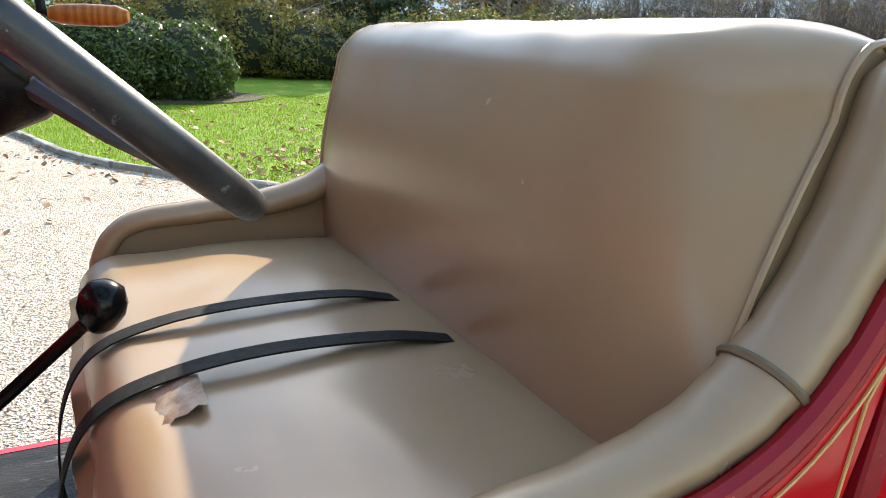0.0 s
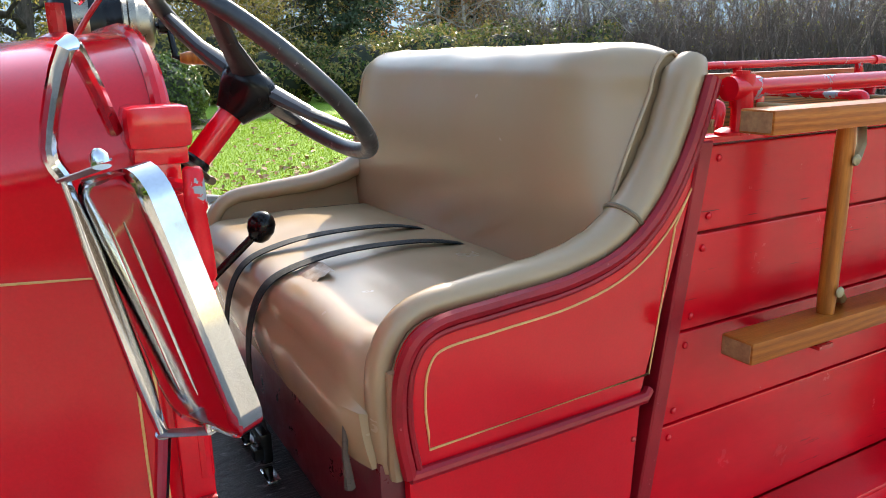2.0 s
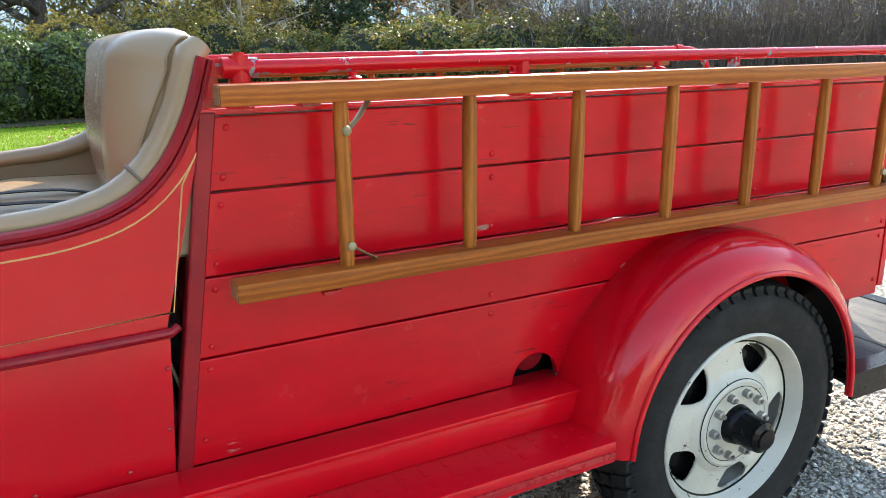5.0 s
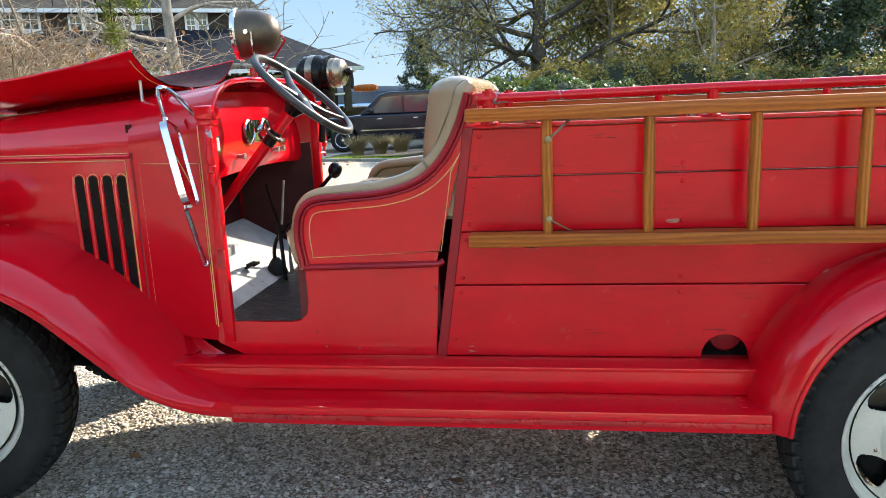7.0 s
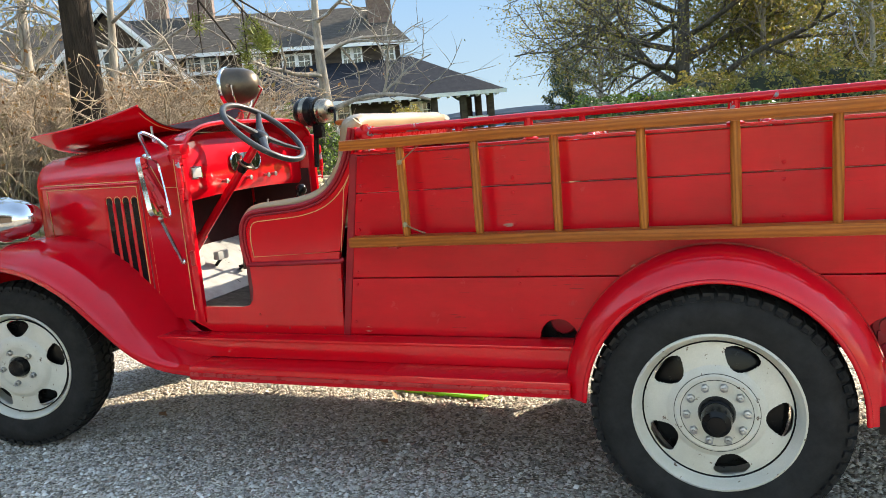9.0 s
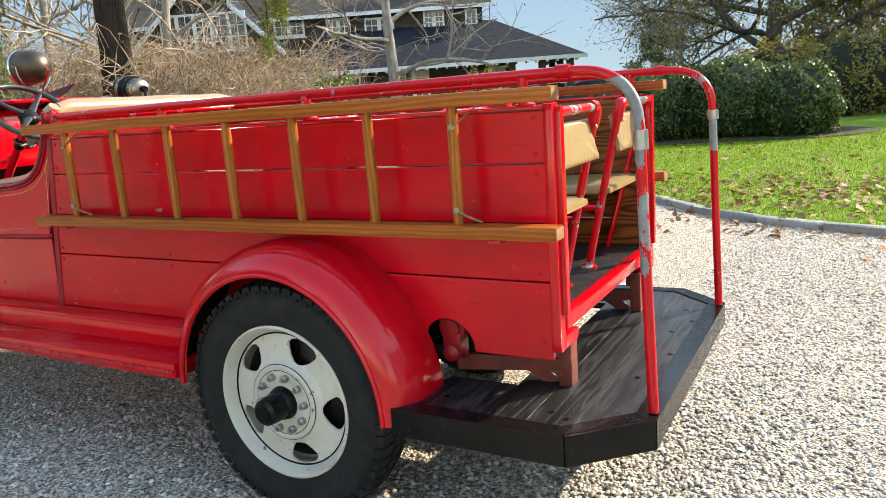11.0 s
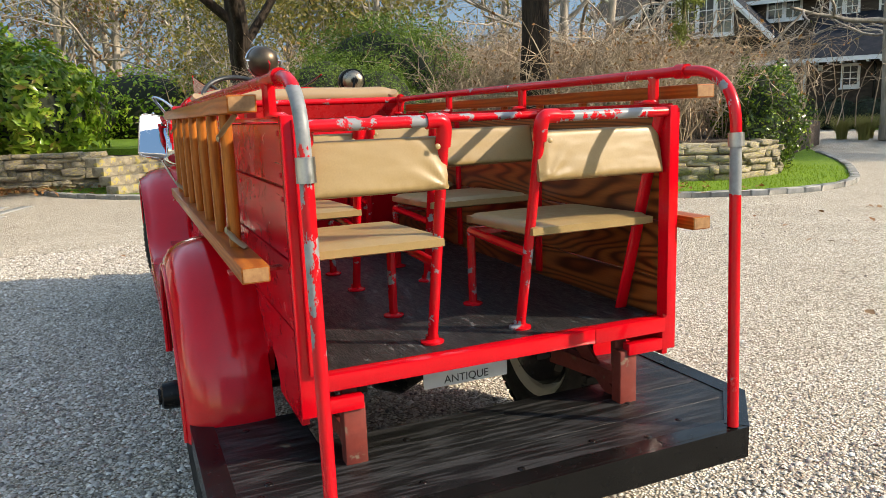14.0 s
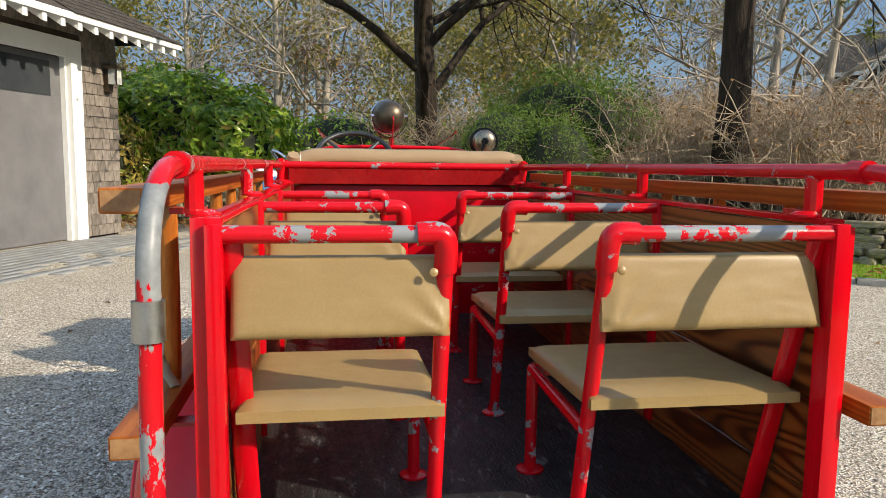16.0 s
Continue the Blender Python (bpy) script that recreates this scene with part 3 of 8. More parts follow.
# ---- wheels
def wheel_parts(rear):
    """Meshes of one wheel, facing -y about the hub's centre."""
    rt, w = 0.43, 0.185
    m = pose(0, 0, 0, 90, 0, 0)
    prof = [(0.272, -w / 2 + 0.02), (0.29, -w / 2 + 0.004), (0.34, -w / 2 - 0.006), (0.385, -w / 2 + 0.002), (0.412, -w / 2 + 0.02), (0.424, -w / 2 + 0.035),
            (rt - 0.004, -0.05), (rt - 0.004, 0.05), (0.424, w / 2 - 0.035), (0.412, w / 2 - 0.02), (0.385, w / 2 - 0.002), (0.34, w / 2 + 0.006), (0.272, w / 2 - 0.02)]
    tyre = Geo().lathe([(r, h) for r, h in prof], m, 64, False)
    n = 56
    for i in range(n):
        for row, off in ((-1, 0.0), (0, 0.5), (1, 0.0)):
            a = 2 * math.pi * (i + off) / n
            c, s_ = math.cos(a), math.sin(a)
            t = Vector((-s_, 0, c))
            rad = Vector((c, 0, s_))
            wy = 0.024 if row else 0.019
            y0 = row * 0.057
            hw = 0.0165
            for_corner = []
            for (k, q, h) in ((-1, -1, -0.012), (1, -1, -0.012), (1, 1, -0.012), (-1, 1, -0.012), (-1, -1, 0.010), (1, -1, 0.010), (1, 1, 0.010), (-1, 1, 0.010)):
                slope = 0.012 if (row and q == row) else 0
                for_corner.append(rad * (rt + h - 0.004 - slope) + t * (k * hw + q * 0.006) + Vector((0, y0 + q * wy, 0)))
            tyre.add(for_corner, [(3, 2, 1, 0), (4, 5, 6, 7), (0, 1, 5, 4), (1, 2, 6, 5), (2, 3, 7, 6), (3, 0, 4, 7)])
        a = 2 * math.pi * i / n
        for sd in (-1, 1):
            c, s_ = math.cos(a), math.sin(a)
            rad, t = Vector((c, 0, s_)), Vector((-s_, 0, c))
            vs = [rad * r + t * k + Vector((0, sd * y, 0)) for r, y in ((0.397, 0.083), (0.423, 0.062), (0.426, 0.07), (0.400, 0.0925)) for k in (-0.012, 0.012)]
            tyre.add(vs, [(0, 1, 3, 2), (2, 3, 5, 4), (4, 5, 7, 6), (6, 7, 1, 0), (0, 2, 4, 6), (1, 7, 5, 3)])
    # the pressed disc with five round-cornered windows
    y_rim = -0.085
    nseg, five = 400, 5
    disc = Geo()
    radii = [0.105, 0.135, 0.146] + [0.149 + 0.0019 * i for i in range(48)] + [0.241, 0.247]
    depth = {r: float(np.interp(r, [0.105, 0.14, 0.165, 0.247], [-0.070, -0.070, -0.052, -0.040])) for r in radii}
    if not rear:
        depth = {r: d - 0.012 for r, d in depth.items()}

    def open_at(r, a):
        k = (a / (2 * math.pi) * five) % 1.0 - 0.5
        q = abs((r + 0.00095 - 0.199) / 0.043)
        half = 0.24 * (1 - q ** 2.6) ** 0.42 * lerp(0.60, 1.08, (r - 0.15) / 0.085) if q < 1 else 0
        return abs(k) < half

    idx = {}
    for r in radii:
        for j in range(nseg):
            a = 2 * math.pi * j / nseg
            idx[r, j] = len(disc.v)
            disc.v.append((r * math.cos(a), depth[r], r * math.sin(a)))
            disc.v.append((r * math.cos(a), depth[r] + 0.006, r * math.sin(a)))
    for a_, b_ in zip(radii, radii[1:]):
        for j in range(nseg):
            am = 2 * math.pi * (j + 0.5) / nseg
            if open_at(a_, am):
                continue
            j2 = (j + 1) % nseg
            p, q, s_, t = idx[a_, j], idx[a_, j2], idx[b_, j2], idx[b_, j]
            disc.f += [(p, q, s_, t), (p + 1, t + 1, s_ + 1, q + 1)]
    rim = Geo().lathe([(0.243, -0.030), (0.247, -0.040), (0.262, -0.058), (0.268, y_rim + 0.01), (0.276, y_rim), (0.283, y_rim + 0.004), (0.284, y_rim + 0.016), (0.272, y_rim + 0.03),
                       (0.256, 0.0), (0.268, 0.07), (0.28, 0.085), (0.25, 0.06), (0.236, -0.01)], m @ Matrix.Diagonal((1, 1, -1, 1)), 64, False)
    hub = Geo()
    if rear:
        hub.lathe([(0.058, -0.05), (0.062, 0.075), (0.055, 0.10), (0.05, 0.105), (0.05, 0.145), (0.046, 0.17), (0.03, 0.178), (0.03, 0.185), (0.008, 0.186)], m, 28)
    else:
        hub.lathe([(0.05, -0.05), (0.05, 0.085), (0.042, 0.10), (0.03, 0.104), (0.008, 0.105)], m, 28)
    drum = Geo().lathe([(0.03, -0.09), (0.21, -0.085), (0.230, -0.06), (0.230, 0.0), (0.21, 0.012), (0.03, 0.016)], m, 32)
    hub.add(drum.v, drum.f)
    plate = Geo().lathe([(0.10, 0.02), (0.138, 0.062), (0.139, 0.072), (0.132, 0.077), (0.12, 0.074), (0.06, 0.074), (0.05, 0.06)], m, 48)
    ring = lambda r, h, w: Geo().tube([(r * math.cos(2 * math.pi * i / 64), -h, r * math.sin(2 * math.pi * i / 64)) for i in range(64)], w, 6, closed=True)
    lines = [ring(0.1395, 0.0705, 0.0016), ring(0.1185, 0.0742, 0.0012), ring(0.2475, 0.042 if rear else 0.0535, 0.0034)]
    nuts = []
    for i in range(10 if rear else 5):
        a = 2 * math.pi * (i + (0.25 if rear else 0.875)) / (10 if rear else 5)
        rr = 0.098 if rear else 0.085
        p = Vector((rr * math.cos(a), -0.074, rr * math.sin(a)))
        q = Geo().lathe([(0.014, 0), (0.014, 0.018), (0.010, 0.020), (0.007, 0.020), (0.007, 0.03), (0.002, 0.031)], Matrix.Translation(p) @ m, 6)
        nuts.append(q)
    return tyre, disc, rim, plate, hub, nuts, lines


def wheel(x, y, z, rear, turn, spin):
    tyre, disc, rim, plate, hub, nuts, lines = WHEEL[rear]
    mw = pose(x, y, z, 0, 0, turn) @ pose(0, 0, 0, 0, spin, 0)
    w = new("wheel", disc)
    w.matrix_world = mw
    tagged(under(w, truck), "white pressed-steel disc wheel with five openings")
    again("tyre", tyre, mw, w, "black rubber tyre with block tread")
    again("rim", rim, mw, w)
    again("hub_plate", plate, mw, w)
    again("hub", hub, mw, w, "black protruding hub")
    for q in nuts:
        again("lug_nut", q, mw, w)
    for q in lines:
        again("joint_ring", q, mw, w)


WHEEL = {}
for rear in (True, False):
    ty, di, ri, pl, hu, nu, li = wheel_parts(rear)
    WHEEL[rear] = (mesh_of("tyre", ty, "rubber"), mesh_of("wheel", di, "white", 50), mesh_of("rim", ri, "white"), mesh_of("hub_plate", pl, "white"),
                   mesh_of("hub", hu, "black"), [mesh_of("lug_nut", q, "steel") for q in nu], [mesh_of("joint_ring", q, "black") for q in li])
wheel(0.02, -0.935, 0.43, True, 0, 42)
wheel(0.02, flip(-0.935), 0.43, True, 180, 40)
wheel(-3.36, -0.86, 0.442, False, 15, 22)
wheel(-3.36, flip(-0.86), 0.442, False, 195, 30)

# ---- rear fenders
def fender_rear():
    g = Geo()
    path = []
    for i in range(25):
        a = radians(lerp(177, -1, i / 24))
        path.append((0.025 + 0.535 * math.cos(a), 0.44 + 0.55 * math.sin(a) * (1.0 if math.sin(a) > 0 else 1.1), a))
    rows = []
    sect = [(-0.80, 0.0), (-0.86, 0.006), (-0.93, 0.004), (-0.99, -0.010), (-1.03, -0.034), (-1.052, -0.066), (-1.058, -0.088), (-1.050, -0.096), (-1.04, -0.09)]
    for x, z, a in path:
        rows.append([(x + math.cos(a) * d, y, z + math.sin(a) * d) for y, d in sect])
    g.grid(rows)
    liner = Geo()
    inner = [[(x - math.cos(a) * 0.012 + math.cos(a) * d, y, z - math.sin(a) * 0.012 + math.sin(a) * d) for y, d in sect[:6]] for x, z, a in path]
    liner.grid(inner)
    return g, liner


fg, fl = fender_rear()
rfen = both("rear_fender", fg, "red", truck, "rounded red rear fender", 60)
for side, ob in enumerate(rfen):
    rim_pts = [(0.025 + (0.535 - 0.088) * math.cos(a), -1.058 if not side else flip(-1.058), 0.44 + (0.55 - 0.088) * math.sin(a)) for a in (radians(lerp(177, -1, i / 40)) for i in range(41))]
    part("rolled_edge", Geo().tube(rim_pts, 0.0085, 8), "red", ob, "", 60)
both("fender_liner", fl, "black", truck, "black underside of the fender", 60)

# ---- front fenders, flowing down to the running boards
def fender_front():
    prof = spline([(-3.775, 0.61), (-3.755, 0.735), (-3.685, 0.86), (-3.53, 0.97), (-3.31, 1.022), (-3.05, 0.985), (-2.82, 0.880), (-2.63, 0.735), (-2.46, 0.605), (-2.30, 0.545), (-2.14, 0.53)], 4)
    prof = [(p[0], p[1]) for p in (Vector((a[0], a[1], 0)) for a in prof)]
    rows = []
    n = len(prof)
    for i, (x, z) in enumerate(prof):
        a, b = prof[max(0, i - 1)], prof[min(n - 1, i + 1)]
        t = Vector((b[0] - a[0], 0, b[1] - a[1])).normalized()
        up = Vector((-t.z, 0, t.x))
        if up.z < 0:
            up = -up
        if x < -3.6:
            up = (up + Vector((-0.8, 0, 0.2))).normalized()
        f = i / (n - 1)
        flat = max(0.0, min(1.0, (x + 2.62) / 0.4))
        inner = lerp(-0.62, -0.86, flat) if x > -3.1 else lerp(-0.62, -0.70, min(1, (-3.1 - x) / 0.5))
        row = []
        crown = lerp(0.058, 0.0, flat)
        for u in (0, 0.16, 0.34, 0.52, 0.68, 0.82, 0.92, 1.0):
            y = lerp(inner, -1.035, u)
            row.append(Vector((x, y, z)) + up * (crown * (1 - u ** 2.2) - 0.03 * crown / 0.058 * max(0, u - 0.82) / 0.18))
        drop = lerp(0.05, 0.045, flat)
        row.append(Vector((x, -1.046, z)) - up * drop * 0.55)
        row.append(Vector((x, -1.046, z)) - up * drop)
        row.append(Vector((x, -1.036, z)) - up * (drop + 0.006))
        rows.append(row)
    g = Geo().grid(rows)
    liner = Geo().grid([[Vector((p.x, p.y, p.z)) - (Vector((0, 0, 0.014)) if r[0].x > -3.6 else Vector((-0.012, 0, 0.006))) for p in r[:9]] for r in rows if r[0].x < -2.45])
    # inner valance towards the hood, pressed ribs on the outer flank
    vr = []
    for r in rows:
        x = r[0].x
        if x < -3.30:
            e = Vector((x, r[0].y + 0.015, max(0.60, r[0].z - 0.42)))
            vr.append([r[0], r[0].lerp(e, 0.2), r[0].lerp(e, 0.6), e, e + Vector((0, 0.002, -0.002))])
            continue
        side = YC - float(np.interp(x, [-3.42, -3.0, -2.6, -2.24], [0.36, 0.415, 0.47, 0.585])) + 0.015
        side = max(side, r[0].y + 0.004)
        e = Vector((x, side, min(r[0].z + 0.05, max(0.70, r[0].z - 0.02))))
        vr.append([r[0], r[0].lerp(e, 0.35) - Vector((0, 0, 0.012)), r[0].lerp(e, 0.7) - Vector((0, 0, 0.006)), e, e - Vector((0, -0.004, 0.12))])
    g.grid(vr)
    return g, liner


fg, fl = fender_front()
both("front_fender", fg, "red", truck, "sweeping red front fender", 60)
both("fender_liner", fl, "black", truck, "black underside of the fender", 60)

# ---- running boards with the raised step above
g = Geo().box(-2.16, -0.47, -1.05, -0.86, 0.468, 0.53, 0.008)
rb = both("running_board", g, "red", truck, "red steel running board")
g = Geo()
for i in range(14):
    for j in range(3):
        g.box(-1.35 + 0.062 * i, -1.335 + 0.062 * i, -1.01 + 0.05 * j + 0.015 * (i % 2), -0.98 + 0.05 * j + 0.015 * (i % 2), 0.529, 0.5312)
part("tread_pattern", g, "red", rb[0], kind="stuff")
part("edge_trim", Geo().box(-2.15, -0.475, -1.056, -1.049, 0.487, 0.503, 0.002), "red_old", rb[0])
both("upper_step", Geo().box(-2.44, -0.462, -0.905, -0.80, 0.53, 0.612, 0.005).box(-2.44, -0.466, -0.911, -0.804, 0.606, 0.619, 0.003).box(-2.5, -0.462, -0.81, -0.6, 0.56, 0.60).prism([(-2.66, 0.735), (-2.56, 0.655), (-2.44, 0.612), (-2.40, 0.612), (-2.40, 0.53), (-2.47, 0.545), (-2.60, 0.63)], "y", -0.872, -0.66), "red", truck, "red boxed step under the bed")

# ---- bed: painted boards outside, varnished boards inside
bed = part("bed_floor", Geo().box(-1.46, 0.95, -0.77, 0.34, 0.71, 0.745), "deckx", truck, "black wooden bed floor")
XF = lambda z: -1.376 - (1.385 - z) * 0.153
ZB = [0.618, 0.867, 1.048, 1.229, 1.385]


def notch(cx, r, z0):
    return [(cx - r * math.cos(a), z0 + r * math.sin(a) * 1.05) for a in (math.pi * i / 10 for i in range(11))]


for side in (0, 1):
    for i in range(4):
        z0, z1 = ZB[i] + (0.002 if i else 0), ZB[i + 1] - 0.003
        poly = [(XF(z1), z1), (XF(z0), z0)]
        if i == 0:
            poly += notch(-0.555, 0.075, z0) + notch(0.585, 0.10, z0)
        poly += [(0.955, z0), (0.955, z1)]
        g = Geo().prism(poly, "y", L, L + 0.022)
        if side:
            g.v = [(p[0], flip(p[1]), p[2]) for p in g.v]
        bevelled(part("plank", g, "red_plank", bed, smooth=0), 0.003, 2)
        poly = [(XF(z1) + 0.01, z1 + 0.001), (XF(z0) + 0.01, max(z0, 0.745) - 0.001), (0.945, max(z0, 0.745) - 0.001), (0.945, z1 + 0.001)]
        g = Geo().prism(poly, "y", L + 0.023, L + 0.034)
        if side:
            g.v = [(p[0], flip(p[1]), p[2]) for p in g.v]
        bevelled(part("lining_board", g, "lining", bed, "varnished inner board with strong grain" if i == 0 else "", smooth=0), 0.002, 1)
    # angle irons: front edge, rear post, top edge
    sg = (lambda y: y) if not side else flip
    g = Geo()
    e = [(XF(1.392) - 0.012, 1.392), (XF(0.60) - 0.012, 0.60), (XF(0.60) + 0.022, 0.60), (XF(1.392) + 0.022, 1.392)]
    g.prism(e, "y", sg(L - 0.005), sg(L + 0.045))
    bevelled(part("front_post", g, "crimson", bed, "dark red iron edging", smooth=0), 0.003, 1)
    g = Geo().box(0.955, 0.985, min(sg(L - 0.004), sg(L + 0.046)), max(sg(L - 0.004), sg(L + 0.046)), 0.646, 1.385 if side else 1.402, 0.004)
    part("rear_post", g, "red", bed, "bright red rear post")
    y0, y1 = sorted((sg(L - 0.002), sg(L + 0.04)))
    part("top_rail", Geo().box(-1.385, 0.957, y0, y1, 1.386, 1.398, 0.003), "red", bed)
    # bolt heads
    g = Geo()
    for zz in (0.675, 0.84, 0.893, 1.02, 1.075, 1.20, 1.258, 1.36):
        for xx in (XF(zz) + 0.045, 0.925):
            g.dome((xx, sg(L - 0.001), zz), (0, -1 if not side else 1, 0), 0.007, 0.7)
        if zz not in (0.675, 1.36):
            g.dome((-0.70, sg(L - 0.001), zz), (0, -1 if not side else 1, 0), 0.008, 0.6)
            if zz > 1.0:
                g.dome((0.25, sg(L - 0.001), zz), (0, -1 if not side else 1, 0), 0.007, 0.6)
    part("bolt_heads", g, "red_plank", bed, kind="stuff")
    # diagonal brace behind the post
    g = Geo().tube([(0.972, sg(L + 0.055), 1.385), (0.80, sg(L + 0.065), 0.745)], 0.022, 10, flat=(1.0, 0.5))
    part("brace", g, "red", bed)
part("headboard", Geo().box(-1.42, -1.395, -0.765, 0.335, 0.74, 1.385, 0.004), "red_plank", bed, "red board behind the cab seat")
sill = part("rear_sill", Geo().box(0.945, 0.99, -0.752, 0.075, 0.708, 0.752, 0.004).box(0.949, 0.992, 0.073, 0.33, 0.706, 0.7525, 0.004).box(0.952, 0.984, -0.755, -0.64, 0.646, 0.684, 0.003)
            .box(0.952, 0.984, 0.20, 0.328, 0.646, 0.683, 0.003), "red", bed, "bright red iron tail sill")

for side in (0, 1):
    sg = (lambda y: y) if not side else flip
    # black plates added behind the notches stand in for the shade inside them
    for x0, x1 in ((-0.66, -0.44), (0.47, 0.70)):
        part("outrigger", Geo().box(x0, x1, *sorted((sg(-0.725), sg(-0.70))), 0.60 if x0 < 0 else 0.64, 0.742), "black", chassis)

# ---- pipe rails over the sides and down to the tailboard
for side in (0, 1):
    sg = (lambda y: y) if not side else far
    yb = sg(-0.81)
    top = [(-1.30, yb, 1.478), (-0.6, yb, 1.483), (0.3, yb, 1.484), (1.03, yb, 1.486), (1.12, yb, 1.478), (1.19, yb, 1.442), (1.228, yb, 1.378), (1.237, yb, 1.28), (1.245, yb, 1.0), (1.262, yb, 0.50)]
    foot = Matrix.Translation((0, 0, 0.5))
    gr = Geo().tube(top[:3] + spline(top[3:8], 5)[:-1] + top[7:], 0.0155, 14)
    gr.v = [(p[0], p[1], p[2] - 0.5) for p in gr.v]
    rail = again("hand_rail", mesh_of("hand_rail", gr, "red_rail_far" if side else "red_rail"), foot, truck, "worn red pipe rail showing grey metal")
    for p, q in (((1.2365, yb, 1.315), (1.2385, yb, 1.278 if side else 1.262)), ((1.005, yb, 1.486), (1.045, yb, 1.4855))):
        part("coupling", Geo().tube([p, q], 0.0212, 14), "steel" if p[0] > 1.2 else "red_pipe", rail, "bare metal pipe coupling" if p[0] > 1.2 else "")
    for sx in (-1.30, -0.62, 0.10, 0.90):
        g = Geo().tube([(sx, yb, 1.398), (sx, yb, 1.478)], 0.0165, 10).lathe([(0.03, 0), (0.03, 0.005), (0.018, 0.012)], pose(sx, sg(-0.795), 1.398), 12)
        part("stanchion", g, "red_pipe", rail)
    g = Geo().tube([(-1.335, yb, 1.478), (-1.265, yb, 1.478)], 0.0212, 14).tube([(-1.30, yb, 1.445), (-1.30, yb, 1.502)], 0.0205, 14).tube([(-1.30, yb, 1.502), (-1.30, yb, 1.508)], 0.013, 6)
    part("tee_fitting", g, "red_pipe", rail)
cross = part("cross_rail", Geo().tube([(-1.345, -0.79, 1.478), (-1.345, 0.36, 1.478)], 0.0175, 12), "red_pipe", truck, "worn red pipe behind the seat back")

# ---- six passenger seats on pipe frames
def passenger_seat(row, right):
    """One seat: pipe frame, padded back, padded cushion."""
    x0 = 0.983 - 0.745 * row
    sgn = -1 if not right else 1
    yi = -0.387 if not right else -0.098
    yo = -0.752 if not right else 0.325
    seat = part("seat_frame", Geo().tube([(x0, yi, 1.374), (x0 - 0.004, yi, 1.35), (x0 - 0.14, yi, 0.742)], 0.0150, 12), "red_pipe", truck, "red pipe seat frame with worn top bar")
    part("top_bar", Geo().tube([(x0, lerp(yo, yi, k / 6), 1.374) for k in range(7)], 0.0150, 12), "red_bar", seat, "red bar rubbed down to grey metal")
    part("elbow", Geo().tube(spline([(x0, yi + 0.05 * -sgn * -1, 1.374), (x0, yi + 0.012 * sgn, 1.374), (x0 - 0.002, yi, 1.355), (x0 - 0.013, yi, 1.31)], 4), 0.0205, 12), "red_pipe", seat)
    part("foot_plate", Geo().lathe([(0.034, 0), (0.034, 0.006), (0.019, 0.012), (0.019, 0.022)], pose(x0 - 0.14, yi, 0.7455), 16), "red_pipe", seat)
    part("front_leg", Geo().tube([(x0 - 0.468, yi, 1.0), (x0 - 0.468, yi, 0.742)], 0.0145, 10).lathe([(0.034, 0), (0.034, 0.005), (0.018, 0.01)], pose(x0 - 0.468, yi, 0.7455), 12), "red_pipe", seat)
    ya, yb = sorted((yi, yo))
    part("seat_rail", Geo().tube([(x0 - 0.09, yi, 0.985), (x0 - 0.47, yi, 1.0)], 0.014, 8).box(x0 - 0.485, x0 - 0.455, ya, yb, 0.985, 1.012, 0.003), "red", seat)
    part("side_post", Geo().box(x0 - 0.02, x0 + 0.018, min(yo, yo + 0.028 * sgn), max(yo, yo + 0.028 * sgn), 0.76, 1.392, 0.004), "red", seat)

    def pad(w, h, t, puff, seed, fold=0):
        """A pillow with drawn edges: w across, h the other way, t thick."""
        n, m = (44, 22) if fold else (22, 14)
        vs, fs = [], []
        for sd in (0, 1):
            for i in range(n + 1):
                for j in range(m + 1):
                    u, v = i / n * 2 - 1, j / m * 2 - 1
                    e = (1 - abs(u) ** 26) * (1 - abs(v) ** 20)
                    wr = 0.0004 * noise.noise((u * 5 + seed, v * 6, seed)) + 0.0009 * noise.noise((u * 2 + seed, v * 2, 3.1)) * e
                    pucker = 0.0015 * math.sin(u * 34 + seed) * max(0, -v - 0.55) if sd else 0
                    if fold and sd:
                        du, dv = (fold - u) * w / 2, (v + 1) * h / 2
                        pucker += 0.0045 * math.sin(math.atan2(dv + 0.01, du + 0.01) * 13 + seed) * math.exp(-math.hypot(du, dv) / 0.055)
                    z = (t / 2 * (1 - 0.45 * max(abs(u), abs(v)) ** 18) + puff * e + wr * (1 if sd else 0.3) + pucker) * (1 if sd else -0.7)
                    vs.append((u * w / 2 * (1 - 0.012 * (1 - e)), v * h / 2, z))
        k = (n + 1) * (m + 1)
        for sd in (0, 1):
            for i in range(n):
                for j in range(m):
                    a = sd * k + i * (m + 1) + j
                    q = (a, a + m + 1, a + m + 2, a + 1)
                    fs.append(q if sd else tuple(reversed(q)))
        edge = [(i, 0) for i in range(n)] + [(n, j) for j in range(m)] + [(i, m) for i in range(n, 0, -1)] + [(0, j) for j in range(m, 0, -1)]
        ids = [i * (m + 1) + j for i, j in edge]
        for a, b in zip(ids, ids[1:] + ids[:1]):
            fs.append((a, b, b + k, a + k))
        return Geo().add(vs, fs)

    yw = (ya + yb) / 2 + 0.008 * -sgn
    W = abs(yo - yi) + 0.004
    sd = row * 2 + right + 1.7
